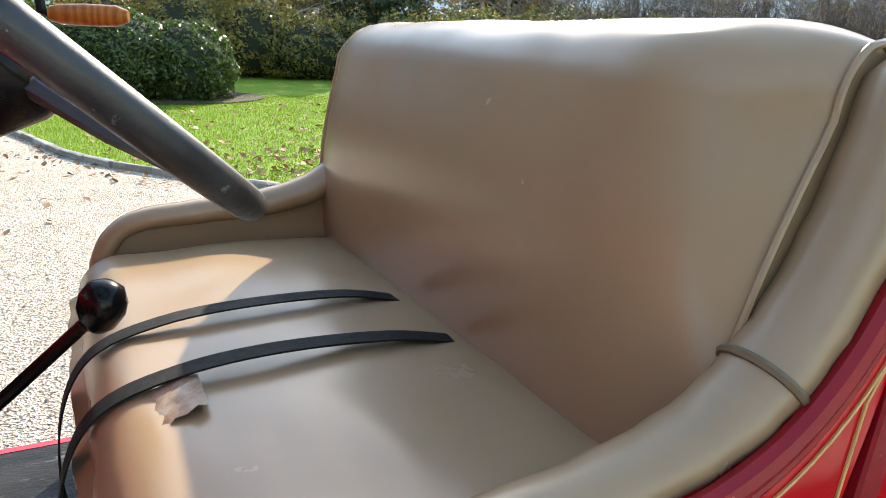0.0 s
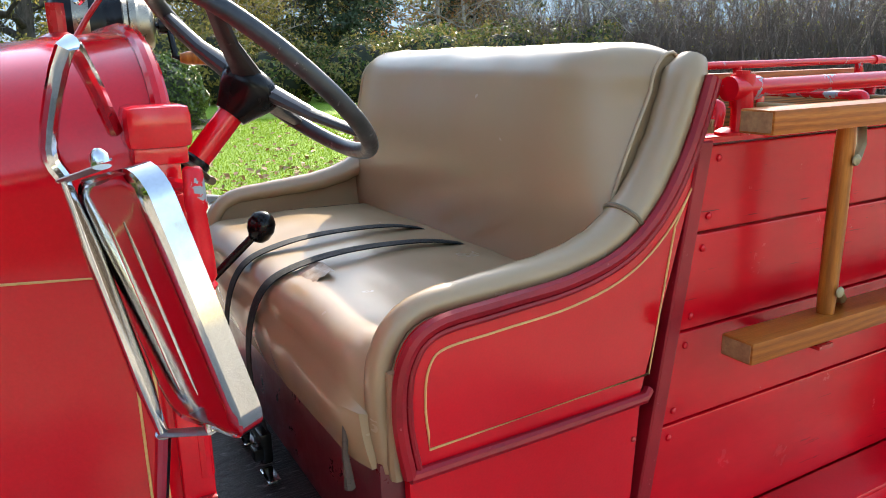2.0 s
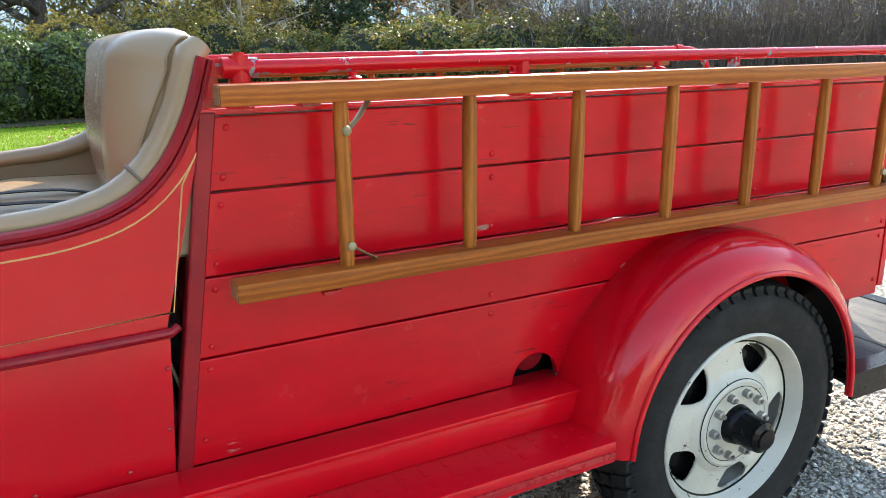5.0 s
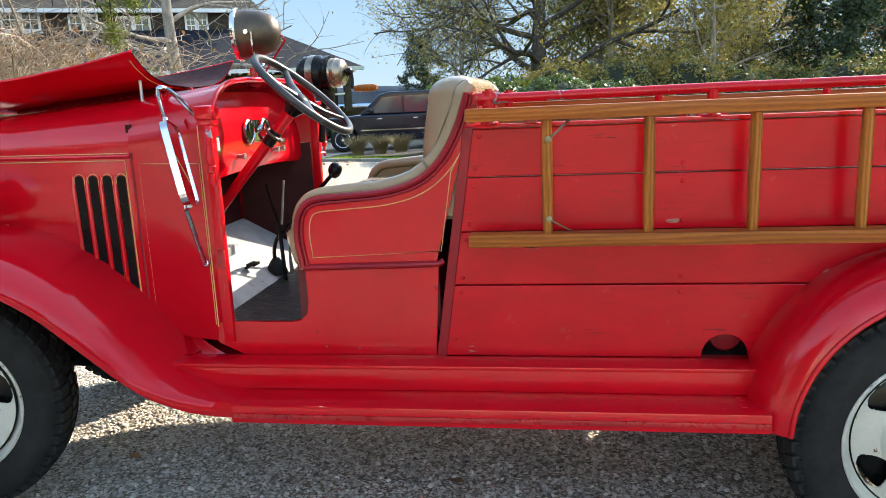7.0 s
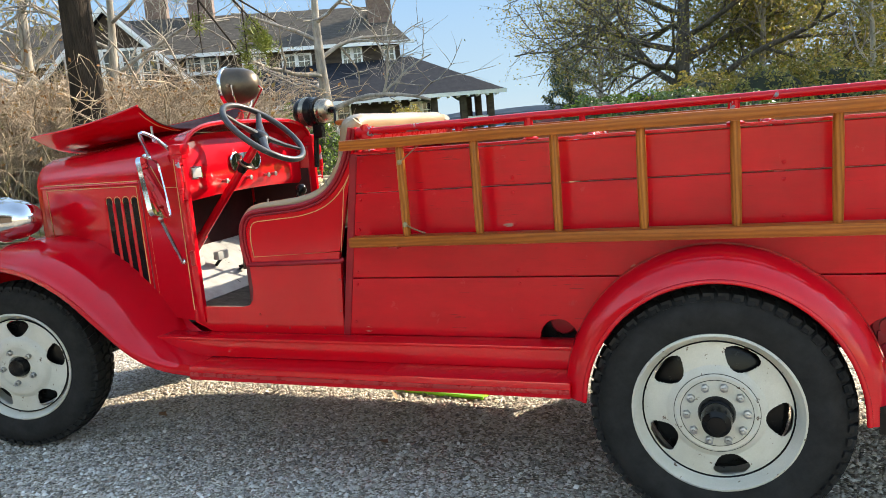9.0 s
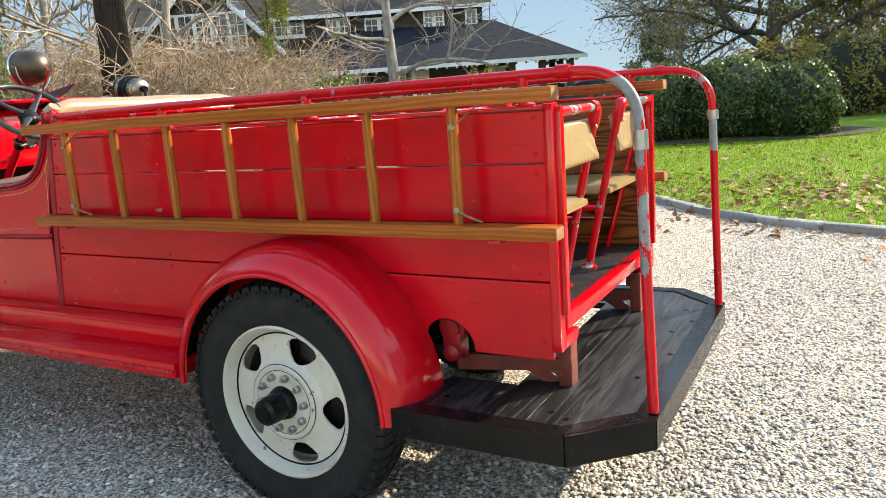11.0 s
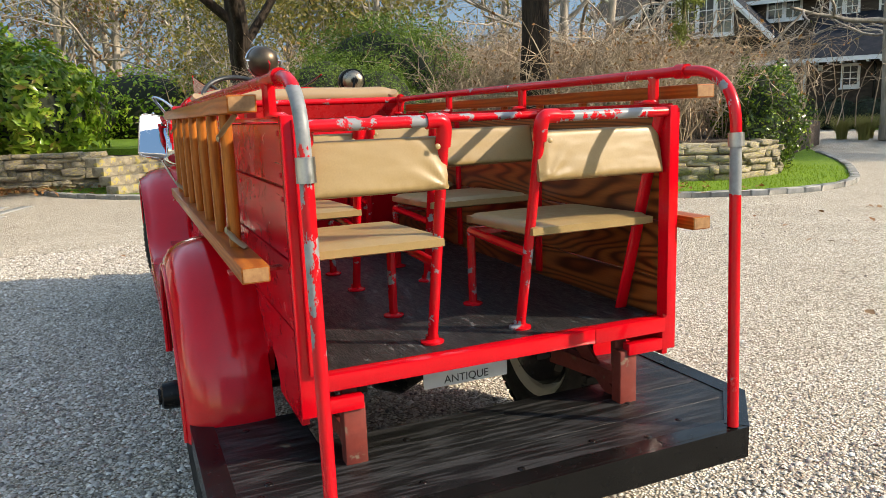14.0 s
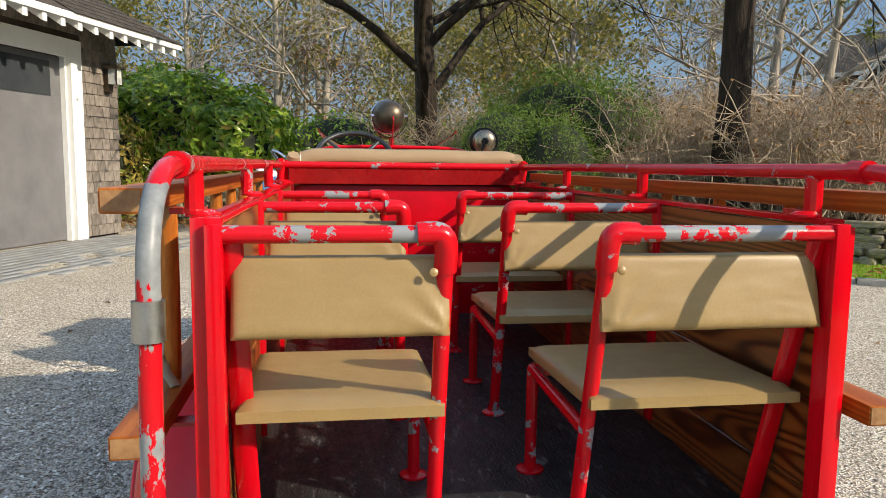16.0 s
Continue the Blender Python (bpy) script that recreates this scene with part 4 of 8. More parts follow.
    for nm, h, t, puff, mm in (("back_cushion", 0.140, 0.03, 0.001, pose(x0 - 0.022, yw, 1.266, 90, 0, 90) @ pose(0, 0, 0, -12.5, 0, 0)), ("seat_cushion", 0.44, 0.044, 0.002, pose(x0 - 0.262, yw, 1.044, -1.5, 0, 90) @ pose(0, 0, 0, 0, 0, 0))):
        gg = pad(W, h, t, puff, sd, (1 if not right else -1) if nm == "back_cushion" else 0)
        gg.v = [tuple(mm @ Vector(p)) for p in gg.v]
        part(nm, gg, "vinyl", seat, "ochre vinyl pad with puckered edge" if nm == "back_cushion" else "ochre vinyl pad", 60)
    part("button", Geo().dome((x0 + 0.006, yi + 0.022 * sgn, 1.31), (1, 0, 0.2), 0.008), "vinyl", seat)


for row in range(3):
    for right in (0, 1):
        passenger_seat(row, right)

# ---- tailboard
PLT = [(0.50, -1.042), (1.07, -1.042), (1.275, -0.85), (1.275, far(-0.85)), (1.07, far(-1.042)), (0.50, far(-1.042))]
tail = part("tailboard", Geo().prism([(0.52, -1.03), (1.065, -1.03), (1.262, -0.845), (1.262, far(-0.845)), (1.065, far(-1.03)), (0.52, far(-1.03)), (0.52, 0.30), (0.80, 0.30), (0.80, -0.72), (0.52, -0.72)], "z", 0.455, 0.474), "black", truck, "black wooden tailboard step")
g = Geo()
for k, (a, b) in enumerate(zip(PLT, PLT[1:])):
    lift = 0.0012 * (k % 2)
    d = Vector((b[0] - a[0], b[1] - a[1], 0)).normalized()
    nrm = Vector((d.y, -d.x, 0)) * 0.012
    A, B = Vector((*a, 0)), Vector((*b, 0))
    q = [A + nrm * 0.5, B + nrm * 0.5, B - nrm * 0.5, A - nrm * 0.5]
    vs = [(p.x, p.y, 0.405 - lift) for p in q] + [(p.x, p.y, 0.4955 + lift) for p in q]
    g.add(vs, [(3, 2, 1, 0), (4, 5, 6, 7), (0, 1, 5, 4), (1, 2, 6, 5), (2, 3, 7, 6), (3, 0, 4, 7)])
    q = [A - nrm * 0.5, B - nrm * 0.5, B - nrm * 5, A - nrm * 5]
    vs = [(p.x, p.y, 0.488 + lift) for p in q] + [(p.x, p.y, 0.4965 + lift) for p in q]
    g.add(vs, [(3, 2, 1, 0), (4, 5, 6, 7), (0, 1, 5, 4), (1, 2, 6, 5), (2, 3, 7, 6), (3, 0, 4, 7)])
part("edge_channel", g, "black", tail, "black steel edge channel", 20)


def clip_poly(poly, f):
    """Keeps the part of an outline where f(p) >= 0, f linear."""
    out = []
    for a, b in zip(poly, poly[1:] + poly[:1]):
        fa, fb = f(a), f(b)
        if fa >= 0:
            out.append(a)
        if fa * fb < 0:
            t = fa / (fa - fb)
            out.append((lerp(a[0], b[0], t), lerp(a[1], b[1], t)))
    return out


base = [(0.80, -0.985), (1.05, -0.985), (1.222, -0.825), (1.222, far(-0.825)), (1.05, far(-0.985)), (0.80, far(-0.985))]
for x0, x1 in ((0.80, 0.929), (0.9305, 1.076), (1.0775, 1.225)):
    p = clip_poly(clip_poly(base, lambda q: q[0] - x0), lambda q: x1 - q[0])
    if len(p) > 2:
        bevelled(part("board", Geo().prism(p, "z", 0.474, 0.4935), "deck", tail, smooth=0), 0.0005, 1)
for ya, yb in ((-0.985, -0.73), (far(-0.73), far(-0.985))):
    y0, y1 = sorted((ya, yb))
    bevelled(part("board", Geo().box(0.55, 0.797, y0, y1, 0.474, 0.492), "deck", tail, smooth=0), 0.0005, 1)
g = Geo()
for xx, yy in ((0.98, -0.9), (0.98, 0.2), (1.15, -0.55), (1.15, -0.05), (1.15, 0.25), (1.04, -0.93), (0.9, -0.5), (1.2, 0.1), (0.62, -0.9), (1.2, -0.3)):
    g.dome((xx, yy, 0.493), (0, 0, 1), 0.011, 0.35)
part("screw_heads", g, "black", tail, kind="stuff")
for yy in (-0.695, 0.175):
    g = Geo().box(0.93, 0.975, yy, yy + 0.06, 0.49, 0.66, 0.004)
    g.box(0.91, 0.935, yy + 0.01, yy + 0.05, 0.60, 0.70, 0.003)
    part("hanger", g, "oxide", tail, "dark red steel hanger")
    g = Geo().prism([(0.55, 0.50), (0.93, 0.54), (0.93, 0.58), (0.55, 0.56)], "y", yy + 0.01, yy + 0.05)
    g.prism([(0.62, 0.64), (0.70, 0.67), (0.93, 0.50), (0.87, 0.49)], "y", yy + 0.02, yy + 0.03)
    part("strut", g, "oxide", tail)
plate = part("licence_plate", Geo().box(0.700, 0.706, -0.365, -0.072, 0.548, 0.70, 0.003), "whitetrim", truck, "white licence plate lettered ANTIQUE")
font = bpy.data.curves.new("lettering", "FONT")
font.body, font.size, font.align_x, font.extrude = "ANTIQUE", 0.036, "CENTER", 0.0004
fo = new("lettering", font)
fo.matrix_world = pose(0.7068, -0.2185, 0.558, 90, 0, 90)
M["ink"] = paint("dark_ink", G3(0.02), G3(0.03), (0.5, 0.6), scale=10)
font.materials.append(M["ink"])
dg = bpy.context.evaluated_depsgraph_get()
txt = bpy.data.meshes.new_from_object(fo.evaluated_get(dg))
mfo = fo.matrix_world.copy()
bpy.data.objects.remove(fo)
lo = new("lettering", txt)
lo.matrix_world = mfo
under(lo, plate)
g = Geo()
for i in range(5):
    g.box(0.7064, 0.7074, -0.335 + 0.05 * i, -0.300 + 0.05 * i, 0.602, 0.668)
part("number_bars", g, "ink", plate)

# ---------------------------------------------------------------- cab, hood and front end
# ---- side body below and behind the door opening
ARM = spline([(-1.958, 0, 0.935), (-1.972, 0, 1.03), (-1.962, 0, 1.115), (-1.915, 0, 1.165), (-1.80, 0, 1.178), (-1.66, 0, 1.190), (-1.55, 0, 1.222), (-1.47, 0, 1.286), (-1.41, 0, 1.386), (-1.370, 0, 1.50)], 5)
ARM2 = [(p.x, p.z) for p in ARM]
for side in (0, 1):
    sg = (lambda y: y) if not side else flip
    poly = ARM2 + [(-1.352, 1.50), (XF(1.385) + 0.0, 1.385), (XF(0.96) - 0.05, 0.955), (-1.485, 0.935)]
    body = part("cab_side", Geo().prism(poly, "y", sg(L), sg(L + 0.02)), "red", truck, "red cab side panel with gold line", 20)
    low = [(-2.30, 0.66), (-2.29, 0.735), (-2.02, 0.735), (-1.985, 0.742), (-1.96, 0.765), (-1.952, 0.81), (-1.955, 0.935), (-1.487, 0.935), (-1.508, 0.612), (-2.2, 0.612)]
    part("lower_panel", Geo().prism(low, "y", sg(L + 0.004), sg(L + 0.022)), "red", body, "", 20)
    # belt bead and arm bead
    part("belt_bead", Geo().tube([(-1.958, sg(L - 0.004), 0.934), (-1.7, sg(L - 0.006), 0.938), (-1.485, sg(L - 0.004), 0.942), (-1.470, sg(L + 0.004), 0.95)], 0.011, 10), "crimson", body, "dark red moulding")
    for k, (off, rr) in enumerate(((0.0, 0.0115), (0.017, 0.006))):
        pts = []
        for i, (x, z) in enumerate(ARM2):
            a, b = ARM2[max(i - 1, 0)], ARM2[min(i + 1, len(ARM2) - 1)]
            d = Vector((b[0] - a[0], b[1] - a[1])).normalized()
            nx, nz = d.y, -d.x
            pts.append((x + nx * off, sg(L - 0.004), z + nz * off))
        part("arm_bead", Geo().tube(pts, rr, 8), "crimson", body)
    line = []
    for i, (x, z) in enumerate(ARM2[3:-6]):
        a, b = ARM2[max(i + 2, 0)], ARM2[i + 4]
        d = Vector((b[0] - a[0], b[1] - a[1])).normalized()
        line.append((x + d.y * 0.045, sg(L - 0.0012), z - d.x * 0.045))
    line = [(-1.922, sg(L - 0.0012), 0.968)] + line + [(-1.432, sg(L - 0.0012), 1.25), (-1.475, sg(L - 0.0012), 0.985)]
    part("gold_line", Geo().tube(line, 0.002, 6, closed=True, flat=(1, 1)), "gold", body, "thin gold pinstripe")
    g = Geo()
    for xx, zz in ((-1.93, 0.70), (-1.78, 0.64), (-1.6, 0.64), (-1.51, 0.72), (-1.50, 0.86), (-1.9, 0.645)):
        g.dome((xx, sg(L + 0.003), zz), (0, -1 if not side else 1, 0), 0.006, 0.6)
    part("screw_heads", g, "red_old", body, kind="stuff")
    # padded arm roll
    pts = []
    for i, (x, z) in enumerate(ARM2):
        a, b = ARM2[max(i - 1, 0)], ARM2[min(i + 1, len(ARM2) - 1)]
        d = Vector((b[0] - a[0], b[1] - a[1])).normalized()
        f = i / (len(ARM2) - 1)
        pts.append((x - d.y * 0.012 + 0.0, sg(L + 0.045), z + d.x * 0.012))
    pts.append((-1.362, sg(L + 0.05), 1.525))
    rs = [lerp(0.025, 0.042, max(0, min(1, (i - 14) / 20))) * (1 + 0.025 * math.sin(i * 2.3)) for i in range(len(pts))]
    rs[-1] = 0.03
    roll = part("arm_pad", Geo().tube(pts, rs, 16, flat=(1.0, 0.78)), "leather", truck, "worn tan padded arm roll", 60)
    part("front_welt", Geo().tube([(-1.968, sg(L + 0.016), 1.10), (-1.970, sg(L + 0.018), 0.95), (-1.966, sg(L + 0.02), 0.925)], 0.013, 10), "leather", roll)
    inner = ARM2[2:] + [(-1.372, 1.10), (-1.95, 1.10)]
    part("inner_pad", Geo().prism(inner, "y", sg(L + 0.021), sg(L + 0.036)), "leather", roll, "", 30)
    k = min(range(1, len(pts) - 1), key=lambda q: abs(pts[q][2] - 1.268))
    dv = (Vector(pts[k + 1]) - Vector(pts[k - 1])).normalized()
    nv = Vector((-dv.z, 0, dv.x))
    ring = [Vector(pts[k]) + nv * (rs[k] * 0.8 * math.sin(q)) + Vector((0, rs[k] * 1.0 * math.cos(q), 0)) for q in (2 * math.pi * i / 24 for i in range(24))]
    part("seam", Geo().tube(ring, 0.0045, 6, closed=True), "piping", roll)


# ---- front bench seat
def cushion_shape(x0, x1, y0, y1, z0, z1, nx=30, ny=40, round_=0.07, seed=0.0, sag=0.012):
    """A stuffed block: rounded top edges, a soft uneven top, and a wrinkled front."""
    g = Geo()
    rows = []
    prof = []
    # run over the section from the bottom of the front, over the top, to the back
    for k in range(8):
        prof.append((x0, lerp(z0, z1 - round_, k / 8), -1))
    for k in range(9):
        a = math.pi / 2 * k / 8
        prof.append((x0 + round_ * (1 - math.cos(a)), z1 - round_ * (1 - math.sin(a)), -0.5))
    for k in range(1, nx + 1):
        prof.append((lerp(x0 + round_, x1, k / nx), z1, k / nx))
    for j in range(ny + 1):
        v = j / ny
        y = lerp(y0, y1, v)
        edge = min(v, 1 - v) * (y1 - y0)
        inset = 0.03 * max(0, 1 - edge / 0.05) ** 2
        row = []
        for x, z, u in prof:
            puff = -inset * (1 if u > -0.9 else 0.3)
            puff += sag * math.sin(math.pi * max(0, u)) * math.sin(math.pi * v) if u > 0 else 0
            w = 0.006 * noise.noise((x * 7, y * 6, z * 7 + seed)) + 0.0012 * noise.noise((x * 26, y * 14, z * 22 + seed))
            bulge = -0.018 * math.sin(math.pi * min(1, max(0, (z - z0) / (z1 - z0)))) if u == -1 else 0
            fold = 0.004 * math.sin(y * 31 + 5 * noise.noise((y * 3, z * 4, 2))) * max(0, 1 - abs(z - (z1 - 0.11)) / 0.1) if u < 0 else 0
            row.append((x + bulge + fold + (0.02 * max(0, 1 - edge / 0.05) ** 2 if u < 0 else 0), y, z + puff + w))
        rows.append(row)
    g.grid(rows)
    for r in (rows[0], rows[-1]):
        n = len(g.v)
        g.add([*r, (x1, r[0][1], z0)], [tuple(range(len(r) + 1))])
    return g


bench = part("bench_cushion", cushion_shape(-2.02, -1.52, -0.76, 0.335, 0.945, 1.13, seed=4.0), "leather", truck, "worn tan leatherette bench cushion", 60)


def back_shape():
    """The stuffed seat back, leaning, with a rounded crest; towards its ends the face rolls rearwards, more so near the top."""
    n = 56
    rows = []
    for j in range(n + 1):
        v = j / n
        v = v + 0.06 * math.sin(2 * math.pi * v) * -1
        y = lerp(-0.722, 0.338, v)
        e = min(v, 1 - v) * 1.06
        k1 = max(0.0, 1 - e / 0.17) ** 2.2 * (1.0 if v < 0.5 else 0.25)
        drop = 0.022 * max(0, 1 - e / 0.10) ** 2
        row = []
        h0, h1 = 1.08, 1.556 - drop + 0.004 * noise.noise((y * 4, 0.3, 9.1))
        for k in range(19):
            t = k / 18
            z = lerp(h0, h1 - 0.062, t)
            lean = lerp(-1.538, -1.533, t)
            belly = -0.018 * math.sin(math.pi * min(1, t * 1.02)) - 0.010 * math.sin(math.pi * t) * math.sin(math.pi * v)
            w = 0.0035 * noise.noise((y * 4, z * 4, 7.7)) + 0.0040 * noise.noise((y * 13, z * 2.0, 2.2)) * max(0, t - 0.62) * 2.4
            row.append((lean + belly + w + k1 * lerp(0.012, 0.105, t ** 1.5), y, z))
        xb = row[-1][0]
        room = min(0.072, max(0.012, (-1.385 - xb) * 0.7))
        for k in range(1, 9):
            a = math.pi * 0.5 * k / 8
            row.append((xb + room * (1 - math.cos(a)) + 0.008 * k / 8, y, h1 - 0.062 + 0.062 * math.sin(a) + 0.003 * noise.noise((y * 14, k * 0.3, 5))))
        xt = row[-1][0]
        row += [(lerp(xt, -1.365, 0.4), y, h1 + 0.003), (lerp(xt, -1.365, 0.75), y, h1 - 0.002), (-1.364, y, h1 - 0.018), (-1.358, y, h1 - 0.05), (-1.362, y, h1 - 0.06)]
        rows.append(row)
    g = Geo().grid(rows)
    for r in (rows[0], rows[-1]):
        g.add([*r, (-1.40, r[0][1], 1.08)], [tuple(range(len(r) + 1))])
    return g, rows


g, rows = back_shape()
back = part("bench_back", g, "leather", truck, "tan leatherette seat back with creases", 60)
for rr, off in ((rows[0], -0.001), (rows[-1], 0.001)):
    part("piping", Geo().tube([(p[0] - 0.001, p[1] + off, p[2] + 0.001) for p in rr[:31]], 0.0042, 8), "leather", back, "piped seam")
part("back_panel", Geo().prism([(-1.385, 1.39), (-1.36, 1.39), (-1.338, 1.462), (-1.35, 1.478), (-1.40, 1.478)], "y", -0.775, 0.345).box(-1.372, -1.343, -0.77, 0.34, 1.455, 1.475, 0.004), "red_old", back, "red panel behind the seat back")
part("seat_box", Geo().box(-1.992, -1.49, -0.772, 0.342, 0.70, 0.948, 0.004), "maroon", bench, "dark maroon seat box")
# two black belts over the cushion
for yy, wob in ((-0.129, 0.004), (-0.300, -0.004)):
    path = spline([(-1.535, yy, 1.126), (-1.65, yy + wob, 1.152), (-1.80, yy, 1.158), (-1.92, yy, 1.147), (-2.01, yy - 0.002, 1.115), (-2.052, yy - 0.004, 1.04), (-2.062, yy - 0.008, 0.93), (-2.045, yy - 0.015, 0.82), (-2.045, yy - 0.02, 0.765)], 6)
    g = Geo()
    rws = []
    for i, p in enumerate(path):
        a, b = path[max(i - 1, 0)], path[min(i + 1, len(path) - 1)]
        t = (b - a).normalized()
        nn = t.cross(Vector((0, 1, 0)))
        rws.append([p + Vector((0, -0.0165, 0)), p + Vector((0, 0.0165, 0)), p + Vector((0, 0.0165, 0)) + nn * 0.0025, p + Vector((0, -0.0165, 0)) + nn * 0.0025])
    g.ring_tube(rws)
    belt = part("lap_belt", g, "web", bench, "black woven lap belt", 30)
    bx = -2.05
    part("buckle", Geo().box(bx - 0.012, bx + 0.012, yy - 0.045, yy + 0.012, 0.75, 0.815, 0.005).box(bx - 0.03, bx - 0.01, yy - 0.06, yy - 0.03, 0.77, 0.795, 0.003), "black", belt, "black buckle")
    part("tongue", Geo().box(bx - 0.02, bx + 0.006, yy - 0.11, yy - 0.05, 0.742, 0.748, 0.001), "chrome", belt, "bright steel tongue")
# torn patch on the front edge of the cushion
g = Geo()
rws = []
for i in range(12):
    t = i / 11
    rws.append([(-1.90 - 0.10 * t - 0.012 * math.sin(math.pi * t), -0.31 - 0.05 * v - 0.03 * t * (v - 0.5) + 0.006 * noise.noise((t * 6, v * 3, 1)), 1.139 - 0.085 * t ** 2 + 0.008 * noise.noise((t * 7, v * 5, 3)) + 0.004) for v in (k / 8 * 1.6 for k in range(9))])
part("tear", Geo().grid(rws), "worn_leather", bench, "torn peeling patch", 60)
part("cord", Geo().tube([(-2.026, -0.728, 1.04), (-2.03, -0.73, 0.96), (-2.026, -0.732, 0.90)], [0.004, 0.005, 0.009], 8), "wallwood", bench)

# ---- floor, toe board, firewall
part("cab_floor", Geo().box(-2.30, -1.50, -0.775, 0.345, 0.70, 0.735), "deckx", truck, "black wooden cab floor")
part("toe_board", Geo().add([(-2.30, -0.765, 0.738), (-2.30, 0.335, 0.738), (-2.61, 0.225, 0.948), (-2.61, -0.655, 0.948), (-2.30, -0.765, 0.72), (-2.30, 0.335, 0.72), (-2.61, 0.225, 0.93), (-2.61, -0.655, 0.93)],
     [(0, 1, 2, 3), (7, 6, 5, 4), (0, 4, 5, 1), (1, 5, 6, 2), (2, 6, 7, 3), (3, 7, 4, 0)]), "toe", truck, "scuffed grey toe board")
# firewall colour is darkened to stand in for shade below the dash
part("firewall", Geo().box(-2.64, -2.62, -0.66, 0.23, 0.66, 1.44), "dark_inner", truck, "red firewall darkened for the shade under the dash")

for px, py in ((-2.44, -0.58), (-2.44, -0.38)):
    pd = part("pedal", Geo().tube([(px - 0.08, py, 0.80), (px + 0.02, py, 0.90)], 0.009, 8), "black", truck, "worn foot pedal")
    part("pedal_pad", Geo().box(px - 0.005, px + 0.03, py - 0.045, py + 0.045, 0.885, 0.93, 0.008), "toe", pd, "scuffed pedal pad")
acc = part("throttle", Geo().tube([(-2.42, -0.27, 0.80), (-2.36, -0.27, 0.835)], 0.007, 8).box(-2.39, -2.35, -0.30, -0.24, 0.822, 0.834, 0.004), "black", truck, "small throttle pedal")

# ---- steering
ax = Vector((0.66, 0.02, 0.75)).normalized()
C = Vector((-2.052, -0.446, 1.495))
mS = Matrix.Translation(C) @ ax.to_track_quat("Z", "Y").to_matrix().to_4x4()
steer = part("steering_column", Geo().tube([C - ax * 0.015, C - ax * 0.62], 0.021, 16).tube([C - ax * 0.62, C - ax * 0.85], 0.026, 12), "red", truck, "red steering column")
g = Geo().tube([mS @ Vector((0.215 * math.cos(a), 0.215 * math.sin(a), 0.035)) for a in (2 * math.pi * i / 48 for i in range(48))], 0.0145, 12, closed=True)
sw = part("steering_wheel", g, "wheelgrey", steer, "worn dark steering wheel", 60)
for i in range(4):
    a = radians(45 + 90 * i)
    part("spoke", Geo().tube([mS @ Vector((0.03 * math.cos(a), 0.03 * math.sin(a), 0.012)), mS @ Vector((0.12 * math.cos(a), 0.12 * math.sin(a), 0.018)), mS @ Vector((0.21 * math.cos(a), 0.21 * math.sin(a), 0.034))], [0.024, 0.016, 0.012], 10, flat=(1, 0.62)), "wheelgrey", sw)
part("hub_cap", Geo().lathe([(0.026, -0.055), (0.036, -0.035), (0.049, -0.010), (0.052, 0.006), (0.046, 0.020), (0.03, 0.030), (0.008, 0.034)], mS, 24), "black", sw)
clamp = C - ax * 0.172
mc = Matrix.Translation(clamp) @ ax.to_track_quat("Z", "Y").to_matrix().to_4x4()
part("clamp", Geo().lathe([(0.0215, -0.034), (0.0245, -0.03), (0.0245, 0.026), (0.0215, 0.03)], mc, 18), "black", steer, "black taped column sleeve")
part("hose_clip", Geo().tube([mc @ Vector((0.030 * math.cos(q), 0.030 * math.sin(q), 0.012)) for q in (2 * math.pi * i / 20 for i in range(20))], 0.006, 8, closed=True).tube([mc @ Vector((-0.02, -0.034, 0.012)), mc @ Vector((0.03, -0.034, 0.012))], 0.007, 8), "bronze", steer, "rusty clip round the column")
part("turn_switch", Geo().tube([clamp + Vector((-0.02, 0.02, 0.012)), clamp + Vector((-0.052, 0.045, 0.016))], 0.014, 12).tube([clamp + Vector((-0.03, 0.02, 0.03)), clamp + Vector((-0.045, 0.05, 0.046))], 0.005, 6), "red_old", steer, "small red switch box")

# ---- shift lever, hand brake
knobc = Vector((-1.992, -0.227, 1.214))
sh = part("gear_lever", Geo().tube(spline([(-2.325, -0.12, 0.76), (-2.325, -0.13, 0.86), (-2.28, -0.15, 0.94), (-2.15, -0.19, 1.06), (-2.012, -0.222, 1.19)], 5), 0.0085, 10), "black", truck, "long black gear lever")
part("knob", Geo().lathe([(0.010, -0.034), (0.02, -0.026), (0.028, -0.008), (0.028, 0.008), (0.02, 0.024), (0.006, 0.030)], Matrix.Translation(knobc) @ Vector((0.3, 0.05, 1)).to_track_quat("Z", "Y").to_matrix().to_4x4(), 20), "black", sh, "round black knob", 60)
part("boot", Geo().lathe([(0.05, 0), (0.045, 0.02), (0.03, 0.05), (0.016, 0.07)], pose(-2.325, -0.12, 0.75), 16), "rubber", sh)
hb = part("hand_brake", Geo().tube([(-2.26, -0.19, 0.735), (-2.27, -0.19, 0.97), (-2.31, -0.19, 1.16)], 0.009, 8, flat=(0.6, 1)), "black", truck, "black hand brake lever")
part("trigger", Geo().tube([(-2.265, -0.17, 0.98), (-2.24, -0.17, 1.17)], 0.005, 6), "steel", hb)

